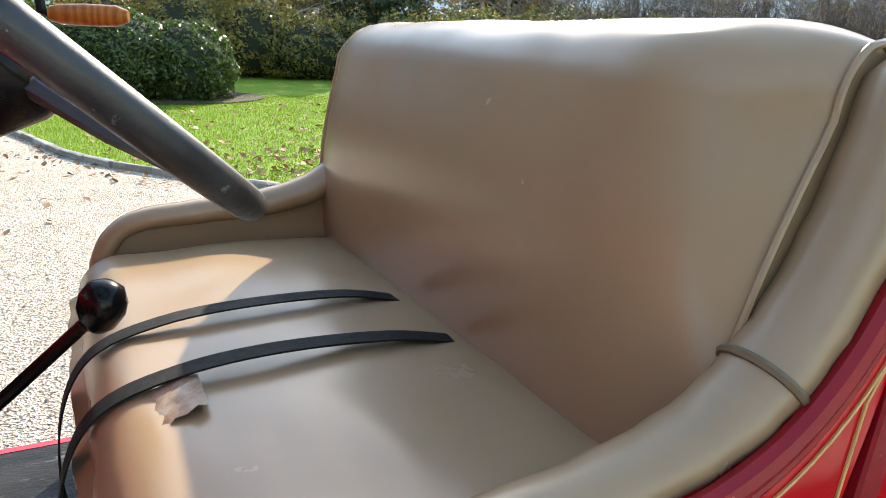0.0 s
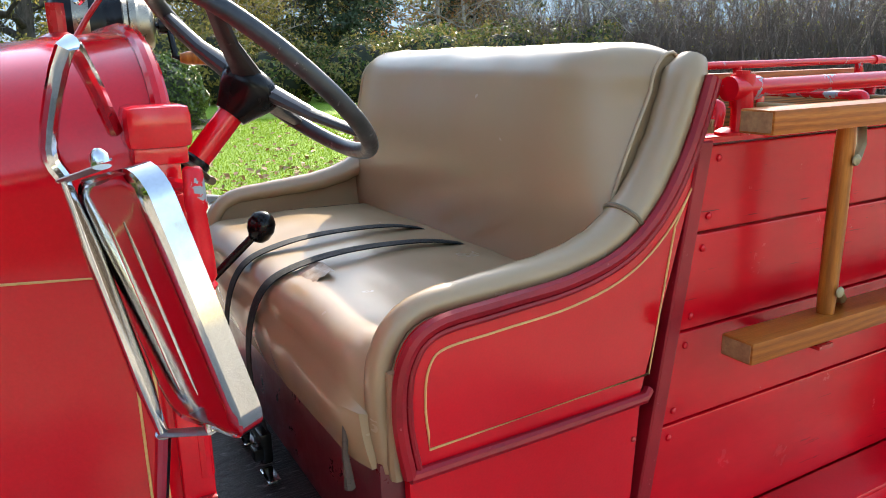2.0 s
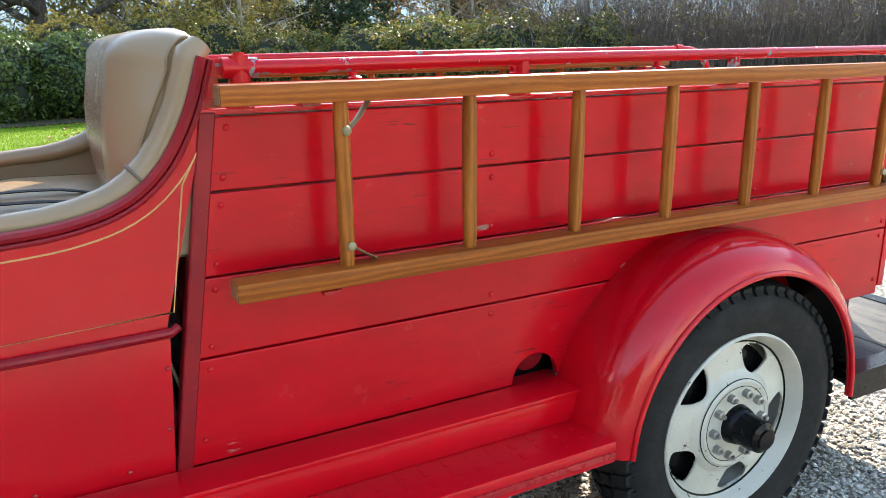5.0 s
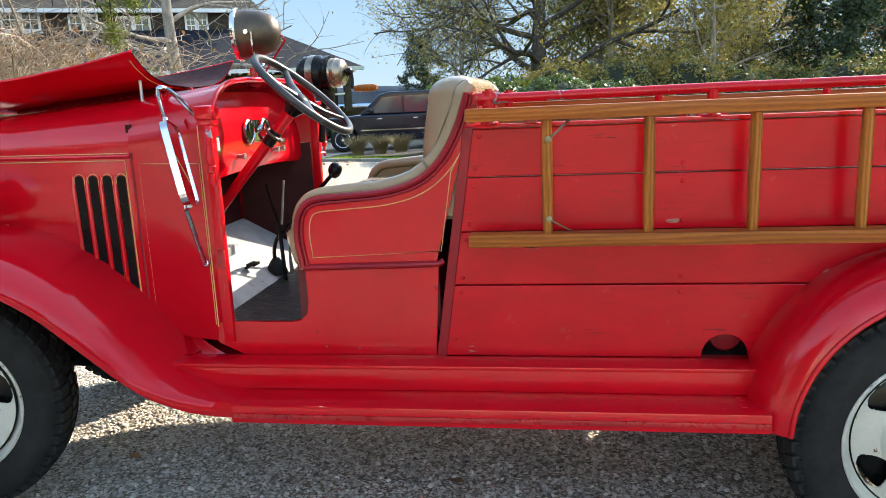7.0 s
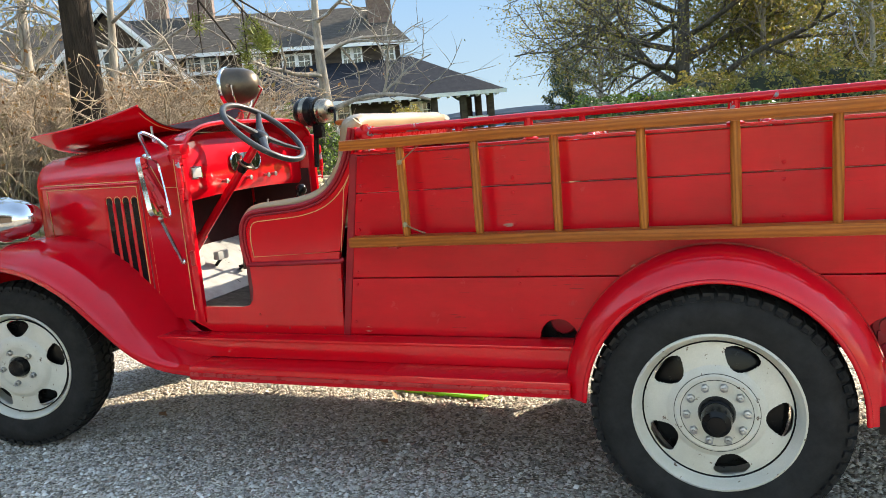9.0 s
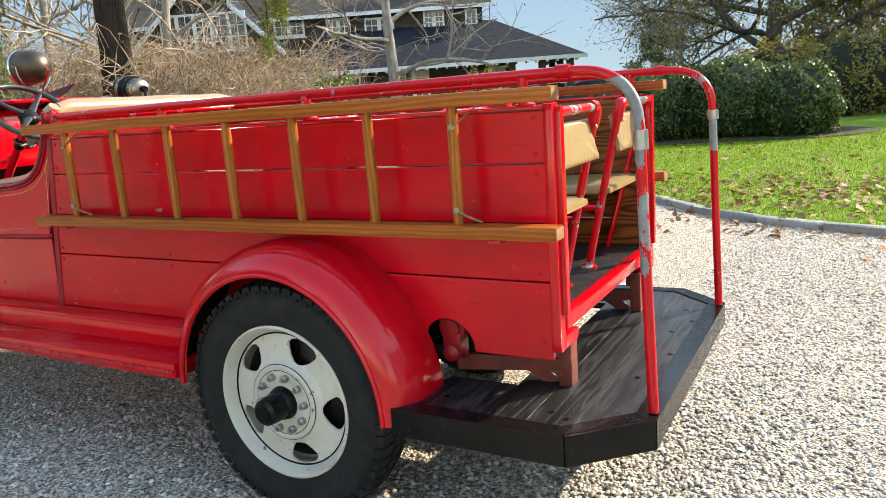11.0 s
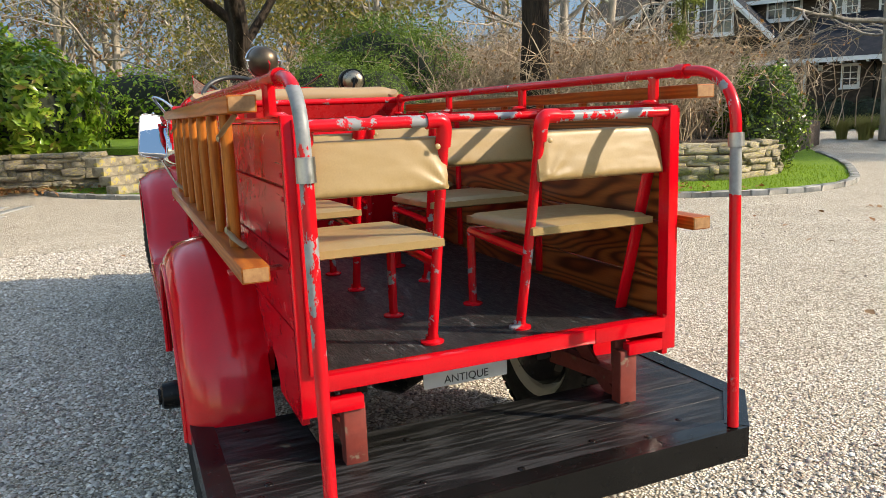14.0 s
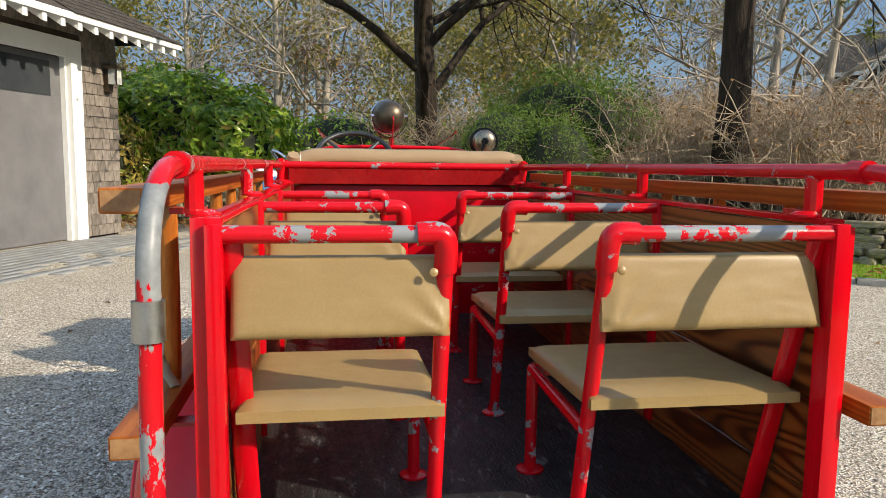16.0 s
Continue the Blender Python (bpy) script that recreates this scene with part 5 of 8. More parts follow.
# ---- cowl: side panels, rounded top and dash
def ring_at(x, half, zs, zt, n=18, z0=0.66, e=0.62, p=0.75):
    """A section of the hood or cowl at x: a side, a rounded shoulder, a crowned top."""
    pts = [(-half, z0), (-half * 1.0, lerp(z0, zs, 0.5)), (-half, zs - 0.10)]
    for k in range(1, n):
        a = math.pi * k / n
        c, s = math.cos(a), math.sin(a)
        pts.append((-half * math.copysign(abs(c) ** e, c), zs - 0.10 + (zt - zs + 0.10) * s ** p))
    pts += [(half, zs - 0.10), (half, lerp(z0, zs, 0.5)), (half, z0)]
    return [(x, YC + y, z) for y, z in pts]


def half_w(x):
    return float(np.interp(x, [-3.42, -3.0, -2.6, -2.24], [0.36, 0.415, 0.47, 0.585]))


g = Geo().grid([ring_at(x, half_w(x), 1.40, zt, e=e, p=p) for x, zt, e, p in ((-2.628, 1.556, 0.615, 0.745), (-2.52, 1.562, 0.57, 0.68), (-2.42, 1.571, 0.53, 0.62), (-2.32, 1.581, 0.48, 0.55), (-2.245, 1.588, 0.45, 0.5))])
cowl = part("cowl", g, "red", truck, "rounded red cowl", 50)
g = Geo().tube(ring_at(-2.245, 0.583, 1.40, 1.588, e=0.45, p=0.5)[1:-1], 0.011, 10)
part("cowl_edge", g, "red", cowl)
for side in (0, 1):
    sg = (lambda y: y) if not side else flip
    g = Geo().box(-2.275, -2.235, *sorted((sg(-0.806), sg(-0.78))), 0.66, 1.455, 0.006)
    g.box(-2.292, -2.222, *sorted((sg(-0.828), sg(-0.762))), 1.448, 1.496, 0.011).box(-2.286, -2.228, *sorted((sg(-0.818), sg(-0.770))), 1.430, 1.452, 0.004)
    post = part("door_post", g, "red", cowl)
    sp = part("door_spindle", Geo().lathe([(0.008, 0.145), (0.011, 0.142), (0.0125, 0.11), (0.0125, 0.098), (0.0105, 0.094), (0.0145, 0.045), (0.0155, 0.02), (0.012, 0.014), (0.0155, 0.009), (0.012, 0.003), (0.013, -0.01), (0.006, -0.014), (0.006, -0.06)],
                                          pose(-2.232, sg(-0.848), 1.285), 14), "red_pipe", post, "chipped turned hinge spindle", 50)
    for zz in (1.407, 1.243):
        part("spindle_arm", Geo().tube([(-2.25, sg(-0.80), zz), (-2.236, sg(-0.846), zz)], 0.0095, 8, flat=(1, 0.8)), "red_pipe", sp)
    for zz in (1.36, 0.97):
        part("hinge", Geo().box(-2.262, -2.236, *sorted((sg(-0.806), sg(-0.816))), zz - 0.035, zz + 0.035, 0.003), "red_old", post, "chipped hinge plate")
    part("gold_line", Geo().tube([(-2.292, sg(-0.8015), z) for z in (0.72, 1.0, 1.3, 1.43)], 0.002, 6), "gold", post)
    # sheet added inside the cowl; its dark red stands in for shade
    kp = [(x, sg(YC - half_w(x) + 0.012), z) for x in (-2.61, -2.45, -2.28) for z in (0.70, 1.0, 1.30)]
    part("kick_panel", Geo().grid([kp[0:3], kp[3:6], kp[6:9]]), "dark_inner", cowl, "added inner panel, dark red in place of shade", 40)
# dash
n = 16
rws = []
for j in range(n + 1):
    v = j / n * 2 - 1
    y = YC + v * 0.545
    top = 1.545 - 0.10 * abs(v) ** 4
    low = 1.235 + 0.045 * (1 - v * v) * 0.0 - 0.02 * v * v
    rws.append([(-2.36, y, top), (-2.335, y, lerp(top, low, 0.25)), (-2.325, y, lerp(top, low, 0.5)), (-2.325, y, lerp(top, low, 0.9)), (-2.34, y, low), (-2.36, y, low + 0.005)])
dash = part("dash", Geo().grid(rws), "red", truck, "red dash panel with round gauges", 60)
mf = lambda y, z: pose(-2.323, y, z, 0, 90, 0)
for yy, zz in ((-0.30, 1.385), (-0.13, 1.385)):
    ga = part("gauge", Geo().lathe([(0.05, 0), (0.052, 0.008), (0.045, 0.012), (0.043, 0.008)], mf(yy, zz), 28), "chrome", dash, "round chrome-rimmed gauge")
    part("dial", Geo().lathe([(0.043, 0.007), (0.01, 0.0075)], mf(yy, zz), 20), "toe", ga)
    part("needle", Geo().box(-2.3155, -2.3145, yy - 0.002, yy + 0.002, zz - 0.005, zz + 0.034), "ink", ga)
part("gauge_panel", Geo().box(-2.328, -2.322, -0.255, -0.175, 1.34, 1.43, 0.004), "chrome", dash)
bd = part("badge", Geo().box(-2.328, -2.320, -0.655, -0.575, 1.325, 1.385, 0.003), "chrome", dash, "small bright badge plate")
part("badge_field", Geo().box(-2.3205, -2.3185, -0.647, -0.583, 1.332, 1.378, 0.001), "toe", bd)
for yy in (-0.42, -0.05, 0.02, -0.215):
    part("pull_knob", Geo().lathe([(0.008, 0), (0.008, 0.02), (0.013, 0.022), (0.013, 0.03), (0.003, 0.032)], mf(yy, 1.295), 10), "steel", dash)

# ---- hood: fixed sides, raised left leaf
g = Geo()
for half in (0, 1):
    rws = []
    for x in (-3.385, -3.2, -3.0, -2.8, -2.62):
        r = ring_at(x, half_w(x), 1.385, float(np.interp(x, [-3.4, -2.6], [1.488, 1.556])))
        k = len(r) // 2
        rws.append(r[:k - 1] if not half else r[k - 1:])
    g.grid(rws)
hood = part("hood", g, "red", truck, "red hood with louvres and gold lines", 50)
for side in (0, 1):
    sg = (lambda y: y) if not side else flip
    sgn = -1 if not side else 1
    for i in range(4):
        x = -2.862 + 0.062 * i
        y = YC + sgn * (half_w(x) + 0.001)
        lv = part("louvre", Geo().tube([(x - 0.022, y - sgn * 0.006, 0.81), (x - 0.021, y, 0.84), (x - 0.021, y + sgn * 0.002, 1.05), (x - 0.021, y, 1.22), (x - 0.022, y - sgn * 0.006, 1.26)], [0.006, 0.0095, 0.0105, 0.0095, 0.006], 10), "red", hood, "pressed louvre")
        part("slot", Geo().prism([(x + 0.006 + 0.0165 * math.cos(q), (1.242 if math.sin(q) > 0 else 0.83) + 0.0165 * math.sin(q)) for q in (2 * math.pi * (k + 0.5) / 16 for k in range(16))], "y", y - sgn * 0.02, y + sgn * 0.0045), "black", lv, "dark louvre slot")
        part("gold_line", Geo().tube([(x + 0.006 + 0.021 * math.cos(q), y + sgn * 0.0025, (1.244 if math.sin(q) > 0 else 0.828) + 0.021 * math.sin(q)) for q in (2 * math.pi * (k + 0.5) / 16 for k in range(16))], 0.0015, 5, closed=True), "gold", lv)

    def on_side(x, z):
        return (x, YC + sgn * (half_w(x) + 0.0015), z)
    ring = [on_side(-3.345, z) for z in (1.06, 1.2, 1.312)] + [on_side(x, 1.312) for x in (-3.2, -3.0, -2.8, -2.645)] + [on_side(-2.645, z) for z in (1.1, 0.9, 0.74)]
    part("gold_line", Geo().tube(ring, 0.0018, 6), "gold", hood, "thin gold pinstripe")
    part("gold_line", Geo().tube([on_side(x, 1.338) for x in (-3.36, -3.2, -3.0, -2.8, -2.63)], 0.002, 6), "gold", hood)
    part("side_bead", Geo().tube([on_side(x, 1.328) for x in (-3.385, -3.2, -3.0, -2.8, -2.62)], 0.008, 8), "red", hood)
    ring = [on_side(-2.585, z) for z in (0.72, 0.9, 1.1, 1.30)] + [on_side(x, 1.30) for x in (-2.5, -2.4, -2.31)] + [on_side(-2.31, z) for z in (1.1, 0.9, 0.72)]
    part("gold_line", Geo().tube(ring, 0.0018, 6), "gold", cowl)
    part("hood_seam", Geo().tube([on_side(-2.615, z) for z in (0.68, 0.9, 1.1, 1.3, 1.34)], 0.005, 6), "crimson", hood)
# both leaves stand half raised: curved sheets from the centre hinge out and up
def leaf_sheet(off, sgn):
    """Rows of a leaf; sgn is -1 on the left."""
    rws = []
    for i in range(9):
        t = i / 8
        x = lerp(-3.40, -2.585, t)
        row = []
        for k in range(15):
            u = k / 14
            w = u * lerp(0.355, 0.437, t)
            z0 = float(np.interp(w, [0, 0.09, 0.19, 0.235, 0.31, 0.345, 0.36], [1.495, 1.500, 1.520, 1.535, 1.570, 1.592, 1.60]))
            z1 = float(np.interp(w, [0, 0.05, 0.185, 0.30, 0.38, 0.437], [1.568, 1.570, 1.577, 1.605, 1.648, 1.694]))
            row.append((x, YC + sgn * (w + 0.004), lerp(z0, z1, t) + off))
        rws.append(row)
    return rws


for sgn in (-1, 1):
    lf = part("hood_leaf", Geo().grid(leaf_sheet(0, sgn)), "red", hood, "half-raised red hood leaf", 60)
    part("leaf_inside", Geo().grid(leaf_sheet(0.006, sgn)), "dark_inner", lf, "", 60)
    e = leaf_sheet(0.003, sgn)
    part("leaf_edge", Geo().tube([r[-1] for r in e], 0.005, 8), "red", lf)
    part("gold_line", Geo().tube([(e[-1][k][0] - 0.025, e[-1][k][1], e[-1][k][2] - 0.0055) for k in range(13, 3, -1)], 0.0016, 6), "gold", lf)
part("engine", Geo().box(-3.34, -2.64, YC - 0.22, YC + 0.22, 0.75, 1.36, 0.02), "black", truck, "dark engine under the raised hood")
part("centre_hinge", Geo().tube([(-3.40, YC, 1.492), (-2.585, YC, 1.566)], 0.008, 8), "red_old", hood)
part("hood_prop", Geo().tube([(-2.64, -0.52, 1.40), (-2.64, -0.52, 1.60)], 0.006, 8), "steel", hood)
part("hood_handle", Geo().tube(spline([(-3.24, -0.50, 1.405), (-3.22, -0.52, 1.425), (-3.16, -0.525, 1.428), (-3.13, -0.51, 1.405)], 4), 0.007, 8), "red", hood)

# ---- radiator shell and grille, bumper
g = Geo()
r0 = ring_at(-3.43, 0.355, 1.385, 1.487)
r1 = ring_at(-3.375, 0.365, 1.388, 1.490)
ri = [(p[0] - 0.01, YC + (p[1] - YC) * 0.86, 0.70 + (p[2] - 0.66) * 0.95) for p in r0]
g.grid([r1, r0, [(p[0] - 0.02, YC + (p[1] - YC) * 0.95, p[2]) for p in r0], ri])
shell = part("radiator_shell", g, "red", truck, "red radiator shell", 50)
part("core", Geo().box(-3.42, -3.40, -0.51, 0.08, 0.68, 1.40), "black", shell)
g = Geo()
for i in range(19):
    g.box(-3.43, -3.424, -0.50 + 0.031 * i, -0.492 + 0.031 * i, 0.70, 1.36)
part("grille_bars", g, "chrome", shell)
part("bumper", Geo().tube([(-3.86, -0.90, 0.56), (-3.90, -0.5, 0.56), (-3.90, 0.07, 0.56), (-3.86, 0.47, 0.56)], 0.04, 10, flat=(0.3, 1)).box(-3.9, -3.7, -0.56, -0.53, 0.55, 0.59).box(-3.9, -3.7, 0.1, 0.13, 0.55, 0.59), "black", truck, "black front bumper")
for side in (0, 1):
    sg = (lambda y: y) if not side else flip
    hy = sg(-0.755)
    mh = pose(-3.29, hy, 1.185, 0, -90, 0)
    hl = part("headlight", Geo().lathe([(0.008, -0.04), (0.04, -0.035), (0.075, 0.0), (0.098, 0.06), (0.108, 0.13), (0.112, 0.165), (0.118, 0.17), (0.118, 0.19), (0.108, 0.196)], mh, 36), "chrome", truck, "chrome bullet headlight", 60)
    part("lens", Geo().lathe([(0.108, 0.193), (0.07, 0.206), (0.01, 0.212)], mh, 28), "pane", hl)
    part("bracket", Geo().tube([(-3.33, hy, 1.08), (-3.30, sg(-0.70), 1.04), (-3.22, sg(-0.60), 1.06)], 0.016, 10), "red", hl)

# ---- driver's mirror: chrome case on a bent arm
up_m = Vector((-0.24, 0.13, 0.962)).normalized()
fwd = Vector((0.939, 0.285, 0.19))
fwd = (fwd - up_m * fwd.dot(up_m)).normalized()
acr = up_m.cross(fwd)
mm = Matrix.Translation((-2.287, -0.954, 1.314)) @ Matrix((fwd, acr, up_m)).transposed().to_4x4()
# local x is the way the glass looks, y across, z up
corner = []
for cx, cz, a0 in ((0.053, 0.102, 0), (-0.053, 0.102, 90), (-0.053, -0.102, 180), (0.053, -0.102, 270)):
    for k in range(6):
        a = radians(a0 + 18 * k)
        corner.append((cx + 0.034 * math.cos(a), cz + 0.034 * math.sin(a)))
n = len(corner)


def hoop(x, k):
    return [mm @ Vector((x, y * k, z * (1 + (k - 1) * 0.6))) for y, z in corner]


mir = part("mirror", Geo().ring_tube([hoop(0.004, 0.93), hoop(0.010, 0.97), hoop(0.010, 1.0), hoop(-0.012, 1.0), hoop(-0.014, 0.97), hoop(-0.009, 0.93)], False, False), "chrome", truck, "chrome-framed side mirror on a bent arm", 40)
part("glass", Geo().add(hoop(0.0045, 0.95), [tuple(range(n))]), "glassy", mir, "mirror glass", 0)
g = Geo().ring_tube([hoop(-0.011, 0.95), hoop(-0.0155, 0.88), hoop(-0.0165, 0.80), hoop(-0.0168, 0.5), hoop(-0.017, 0.2)])
part("back_shell", g, "chrome", mir, "chrome mirror back with pressed ribs", 60)
for yy in (-0.02, 0.02):
    part("rib", Geo().tube([mm @ Vector((-0.0155, yy, -0.09)), mm @ Vector((-0.0165, yy, -0.06)), mm @ Vector((-0.0165, yy, 0.06)), mm @ Vector((-0.0155, yy, 0.09))], 0.0022, 8), "chrome", mir)
# the arm stands off the back on two pivots
ys = 0.075 if (mm.to_3x3() @ Vector((0, 1, 0))).x < 0 else -0.075
ta, tb = mm @ Vector((-0.02, ys, 0.140)), mm @ Vector((-0.035, ys * 0.9, -0.140))
g = Geo().tube(spline([(-2.30, -0.80, 1.47), (-2.325, -0.87, 1.535), (-2.345, -0.93, 1.555), ta + Vector((-0.01, 0, 0.035)), ta], 4), 0.0085, 10)
arm = part("mirror_arm", g, "chrome", mir, "bent chrome mirror arm")
part("upright", Geo().tube([ta, ta.lerp(tb, 0.12), ta.lerp(tb, 0.25), ta.lerp(tb, 0.8), ta.lerp(tb, 0.92), tb], [0.008, 0.009, 0.0125, 0.0125, 0.009, 0.008], 12, flat=(1, 0.75)), "chrome", arm)
part("lower_arm", Geo().tube([tb, (-2.312, -0.812, 0.953)], 0.0085, 10), "chrome", arm)
for p, q in ((ta, mm @ Vector((-0.008, 0, 0.142))), (tb, mm @ Vector((-0.008, 0, -0.140)))):
    part("bracket", Geo().tube([p, q], 0.010, 8, flat=(1, 0.28)), "steel", arm)
    part("acorn_nut", Geo().dome(q + Vector((0, 0, 0.003)), up_m, 0.010, 1.5), "chrome", arm)
part("bolt", Geo().dome(Vector((-2.312, -0.804, 0.953)), (0, -1, 0), 0.016, 0.9), "chrome", arm)

# ---- spot lamp on the cowl
sc = Vector((-2.292, -0.232, 1.772))
sd = Vector((-0.93, -0.12, -0.02)).normalized()
msp = Matrix.Translation(sc) @ sd.to_track_quat("Z", "Y").to_matrix().to_4x4()
spot = part("spot_lamp", Geo().lathe([(0.012, -0.112), (0.045, -0.105), (0.072, -0.08), (0.089, -0.035), (0.095, 0.01), (0.096, 0.045), (0.101, 0.048), (0.101, 0.062), (0.096, 0.066), (0.088, 0.064)], msp, 40), "bronze", truck, "aged bronze spot lamp", 60)
part("rim", Geo().lathe([(0.101, 0.046), (0.105, 0.054), (0.101, 0.066), (0.088, 0.068)], msp, 40), "chrome", spot)
part("lens", Geo().lathe([(0.09, 0.064), (0.055, 0.074), (0.005, 0.078)], msp, 30), "pane", spot)
side_v = Vector((-sd.y, sd.x, 0)).normalized()
arc = [sc + side_v * 0.109 * math.cos(a) + Vector((0.02, 0, 0.109 * math.sin(a) * 1.2)) for a in (math.pi + math.pi * i / 16 for i in range(17))]
part("yoke", Geo().tube(arc, 0.005, 8).tube([sc + side_v * 0.115, sc + side_v * 0.09], 0.009, 8).tube([sc - side_v * 0.115, sc - side_v * 0.09], 0.009, 8), "chrome", spot)
part("pedestal", Geo().tube([(-2.31, -0.217, 1.565), (-2.31, -0.217, 1.64)], 0.015, 10).lathe([(0.035, 0), (0.032, 0.012), (0.016, 0.02)], pose(-2.31, -0.217, 1.572), 14).tube([sc + sd * -0.10, sc + sd * -0.13 + Vector((0, 0, -0.03)), (-2.26, -0.217, 1.62), (-2.30, -0.217, 1.56)], 0.005, 6), "red_old", spot)

# ---- hand-cranked siren on the far post
qc = Vector((-2.165, 0.325, 1.625))
mq = Matrix.Translation(qc) @ Vector((1, -0.15, 0)).to_track_quat("Z", "Y").to_matrix().to_4x4()
siren = part("siren", Geo().lathe([(0.03, -0.13), (0.07, -0.125), (0.085, -0.10), (0.085, -0.02), (0.076, -0.012), (0.076, 0.005), (0.083, 0.01), (0.083, 0.03), (0.05, 0.036)], mq, 36), "black", truck, "black and nickel hand-cranked siren", 60)
part("bell", Geo().lathe([(0.07, 0.031), (0.066, 0.036), (0.062, 0.085), (0.05, 0.095), (0.02, 0.10), (0.004, 0.101)], mq, 36), "nickel", siren, "dull metal end bell", 60)
part("band", Geo().lathe([(0.0865, -0.075), (0.0875, -0.07), (0.0875, -0.045), (0.0865, -0.04)], mq, 36, False).lathe([(0.064, 0.04), (0.069, 0.045), (0.069, 0.06), (0.064, 0.066)], mq, 36, False), "nickel", siren)
cr = part("crank", Geo().tube([qc + Vector((0.10, -0.015, 0)), qc + Vector((0.128, -0.02, 0)), qc + Vector((0.132, -0.03, -0.035)), qc + Vector((0.134, -0.04, -0.074)), qc + Vector((0.15, -0.045, -0.078))], 0.008, 8).lathe([(0.02, 0), (0.02, 0.02), (0.012, 0.026)], Matrix.Translation(qc + Vector((0.105, -0.016, 0))) @ pose(0, 0, 0, 0, 90, 0), 12), "black", siren)
part("grip", Geo().tube([qc + Vector((0.145, -0.045, -0.078)), qc + Vector((0.160, -0.050, -0.078)), qc + Vector((0.20, -0.062, -0.078)), qc + Vector((0.245, -0.075, -0.078)), qc + Vector((0.262, -0.08, -0.078))], [0.011, 0.016, 0.018, 0.017, 0.010], 12), "rung", cr, "turned wooden grip")
part("mount", Geo().box(qc.x - 0.03, qc.x + 0.03, qc.y - 0.02, qc.y + 0.02, 1.47, 1.56, 0.004).tube([(-2.22, 0.35, 1.30), (-2.20, 0.345, 1.48)], 0.016, 10), "black", siren)


# ---------------------------------------------------------------- ladders hung on both sides
def ladder(mirrored):
    ld = thing("ladder", -0.17, -0.895 if not mirrored else far(-0.895), 1.02,
               "varnished wooden ladder hung on the truck's side" , "ladder", "truck ladders")
    sg = (lambda y: y) if not mirrored else far
    y0, y1 = sorted((sg(-0.928), sg(-0.862)))
    for z0, z1 in ((1.020, 1.060), (1.410, 1.450)):
        rl = part("rail", Geo().box(-1.366, 1.028, y0, y1, z0, z1, 0.004), "ladder", ld, "varnished rail")
        part("rail_end", Geo().box(-1.3672, -1.3655, y0 + 0.004, y1 - 0.004, z0 + 0.004, z1 - 0.004), "endgrain", rl)
        part("rail_end", Geo().box(1.0275, 1.0292, y0 + 0.004, y1 - 0.004, z0 + 0.004, z1 - 0.004), "endgrain", rl)
    yc = sg(-0.893)
    for i in range(7):
        x = -1.12 + 0.3045 * i
        rg = part("rung", Geo().tube([(x, yc, 1.058), (x, yc, 1.10), (x, yc, 1.235), (x, yc, 1.37), (x, yc, 1.412)], [0.0155, 0.017, 0.018, 0.017, 0.0155], 14), "rung", ld)
        if i in (0, 6):
            sgn = 1
            for za, zb, zc in ((1.105, 1.085, 1.063), (1.35, 1.375, 1.408)):
                br = part("brace", Geo().tube([(x + 0.004, sg(-0.912), za), (x + 0.035, sg(-0.90), zb), (x + 0.07, sg(-0.875), zc)], 0.010, 6, flat=(1, 0.3)), "khaki", rg, "small metal brace")
                part("brace_screw", Geo().dome((x + 0.004, sg(-0.9135), za), (0, -1 if not mirrored else 1, 0), 0.011, 0.6), "khaki", rg)
    for sx in (-1.19, 0.82):
        for ya, z0, z1 in ((-0.935, 1.012, 1.0195), (-0.86, 1.3985, 1.4095)):
            part("hook", Geo().box(sx, sx + 0.04, *sorted((sg(-0.80), sg(ya))), z0, z1), "red_old", ld, "red iron hook")
    return ld


ladder(False)
ladder(True)

# ---------------------------------------------------------------- ground
def smooth2(pts, per=6):
    return [(p.x, p.y) for p in spline([(a, b, 0) for a, b in pts], per)]


def dip(x, y):
    """The drive sinks a little where the car stands."""
    return -0.30 * math.exp(-(((x + 7.5) / 6.0) ** 4 + ((y - 22.3) / 5.0) ** 4))


gx = [-900, -60] + [-16 + 0.8 * i for i in range(25)] + [60, 900]
gy = [-900, -60] + [12 + 0.8 * i for i in range(23)] + [60, 900]
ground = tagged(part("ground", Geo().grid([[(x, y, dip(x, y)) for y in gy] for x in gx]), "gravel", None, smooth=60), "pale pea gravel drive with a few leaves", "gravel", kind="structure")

LAWN_EDGE = smooth2([(40, -2.5), (18, 0.3), (8, 2.6), (4, 3.75), (2.3, 4.4), (1.2, 4.85), (0.4, 5.45), (-0.6, 6.6), (-1.5, 7.75), (-2.1, 8.9), (-2.65, 10.8), (-3.6, 13.0), (-5.0, 14.5), (-6.5, 15.1), (-7.4, 15.3)])
lawn_poly = LAWN_EDGE + [(-7.0, 15.9), (-4.5, 16.2), (-1, 18), (2, 24), (6, 60), (60, 60), (60, -2.5)]
lawn = tagged(part("lawn", Geo().prism(lawn_poly, "z", -0.05, 0.045), "lawn", None, smooth=0), "mown green lawn with fallen autumn leaves", "lawn", kind="structure")
# drive beyond, where the car stands, and the house lawn behind it
far_poly = [(-60, 34), (-22, 30), (-15, 27.5), (-9, 26.5), (-2, 27), (6, 60), (-60, 90)]
tagged(part("far_lawn", Geo().prism(far_poly, "z", -0.05, 0.05), "lawn", None, smooth=0), "lawn in front of the house", "lawn", kind="structure")

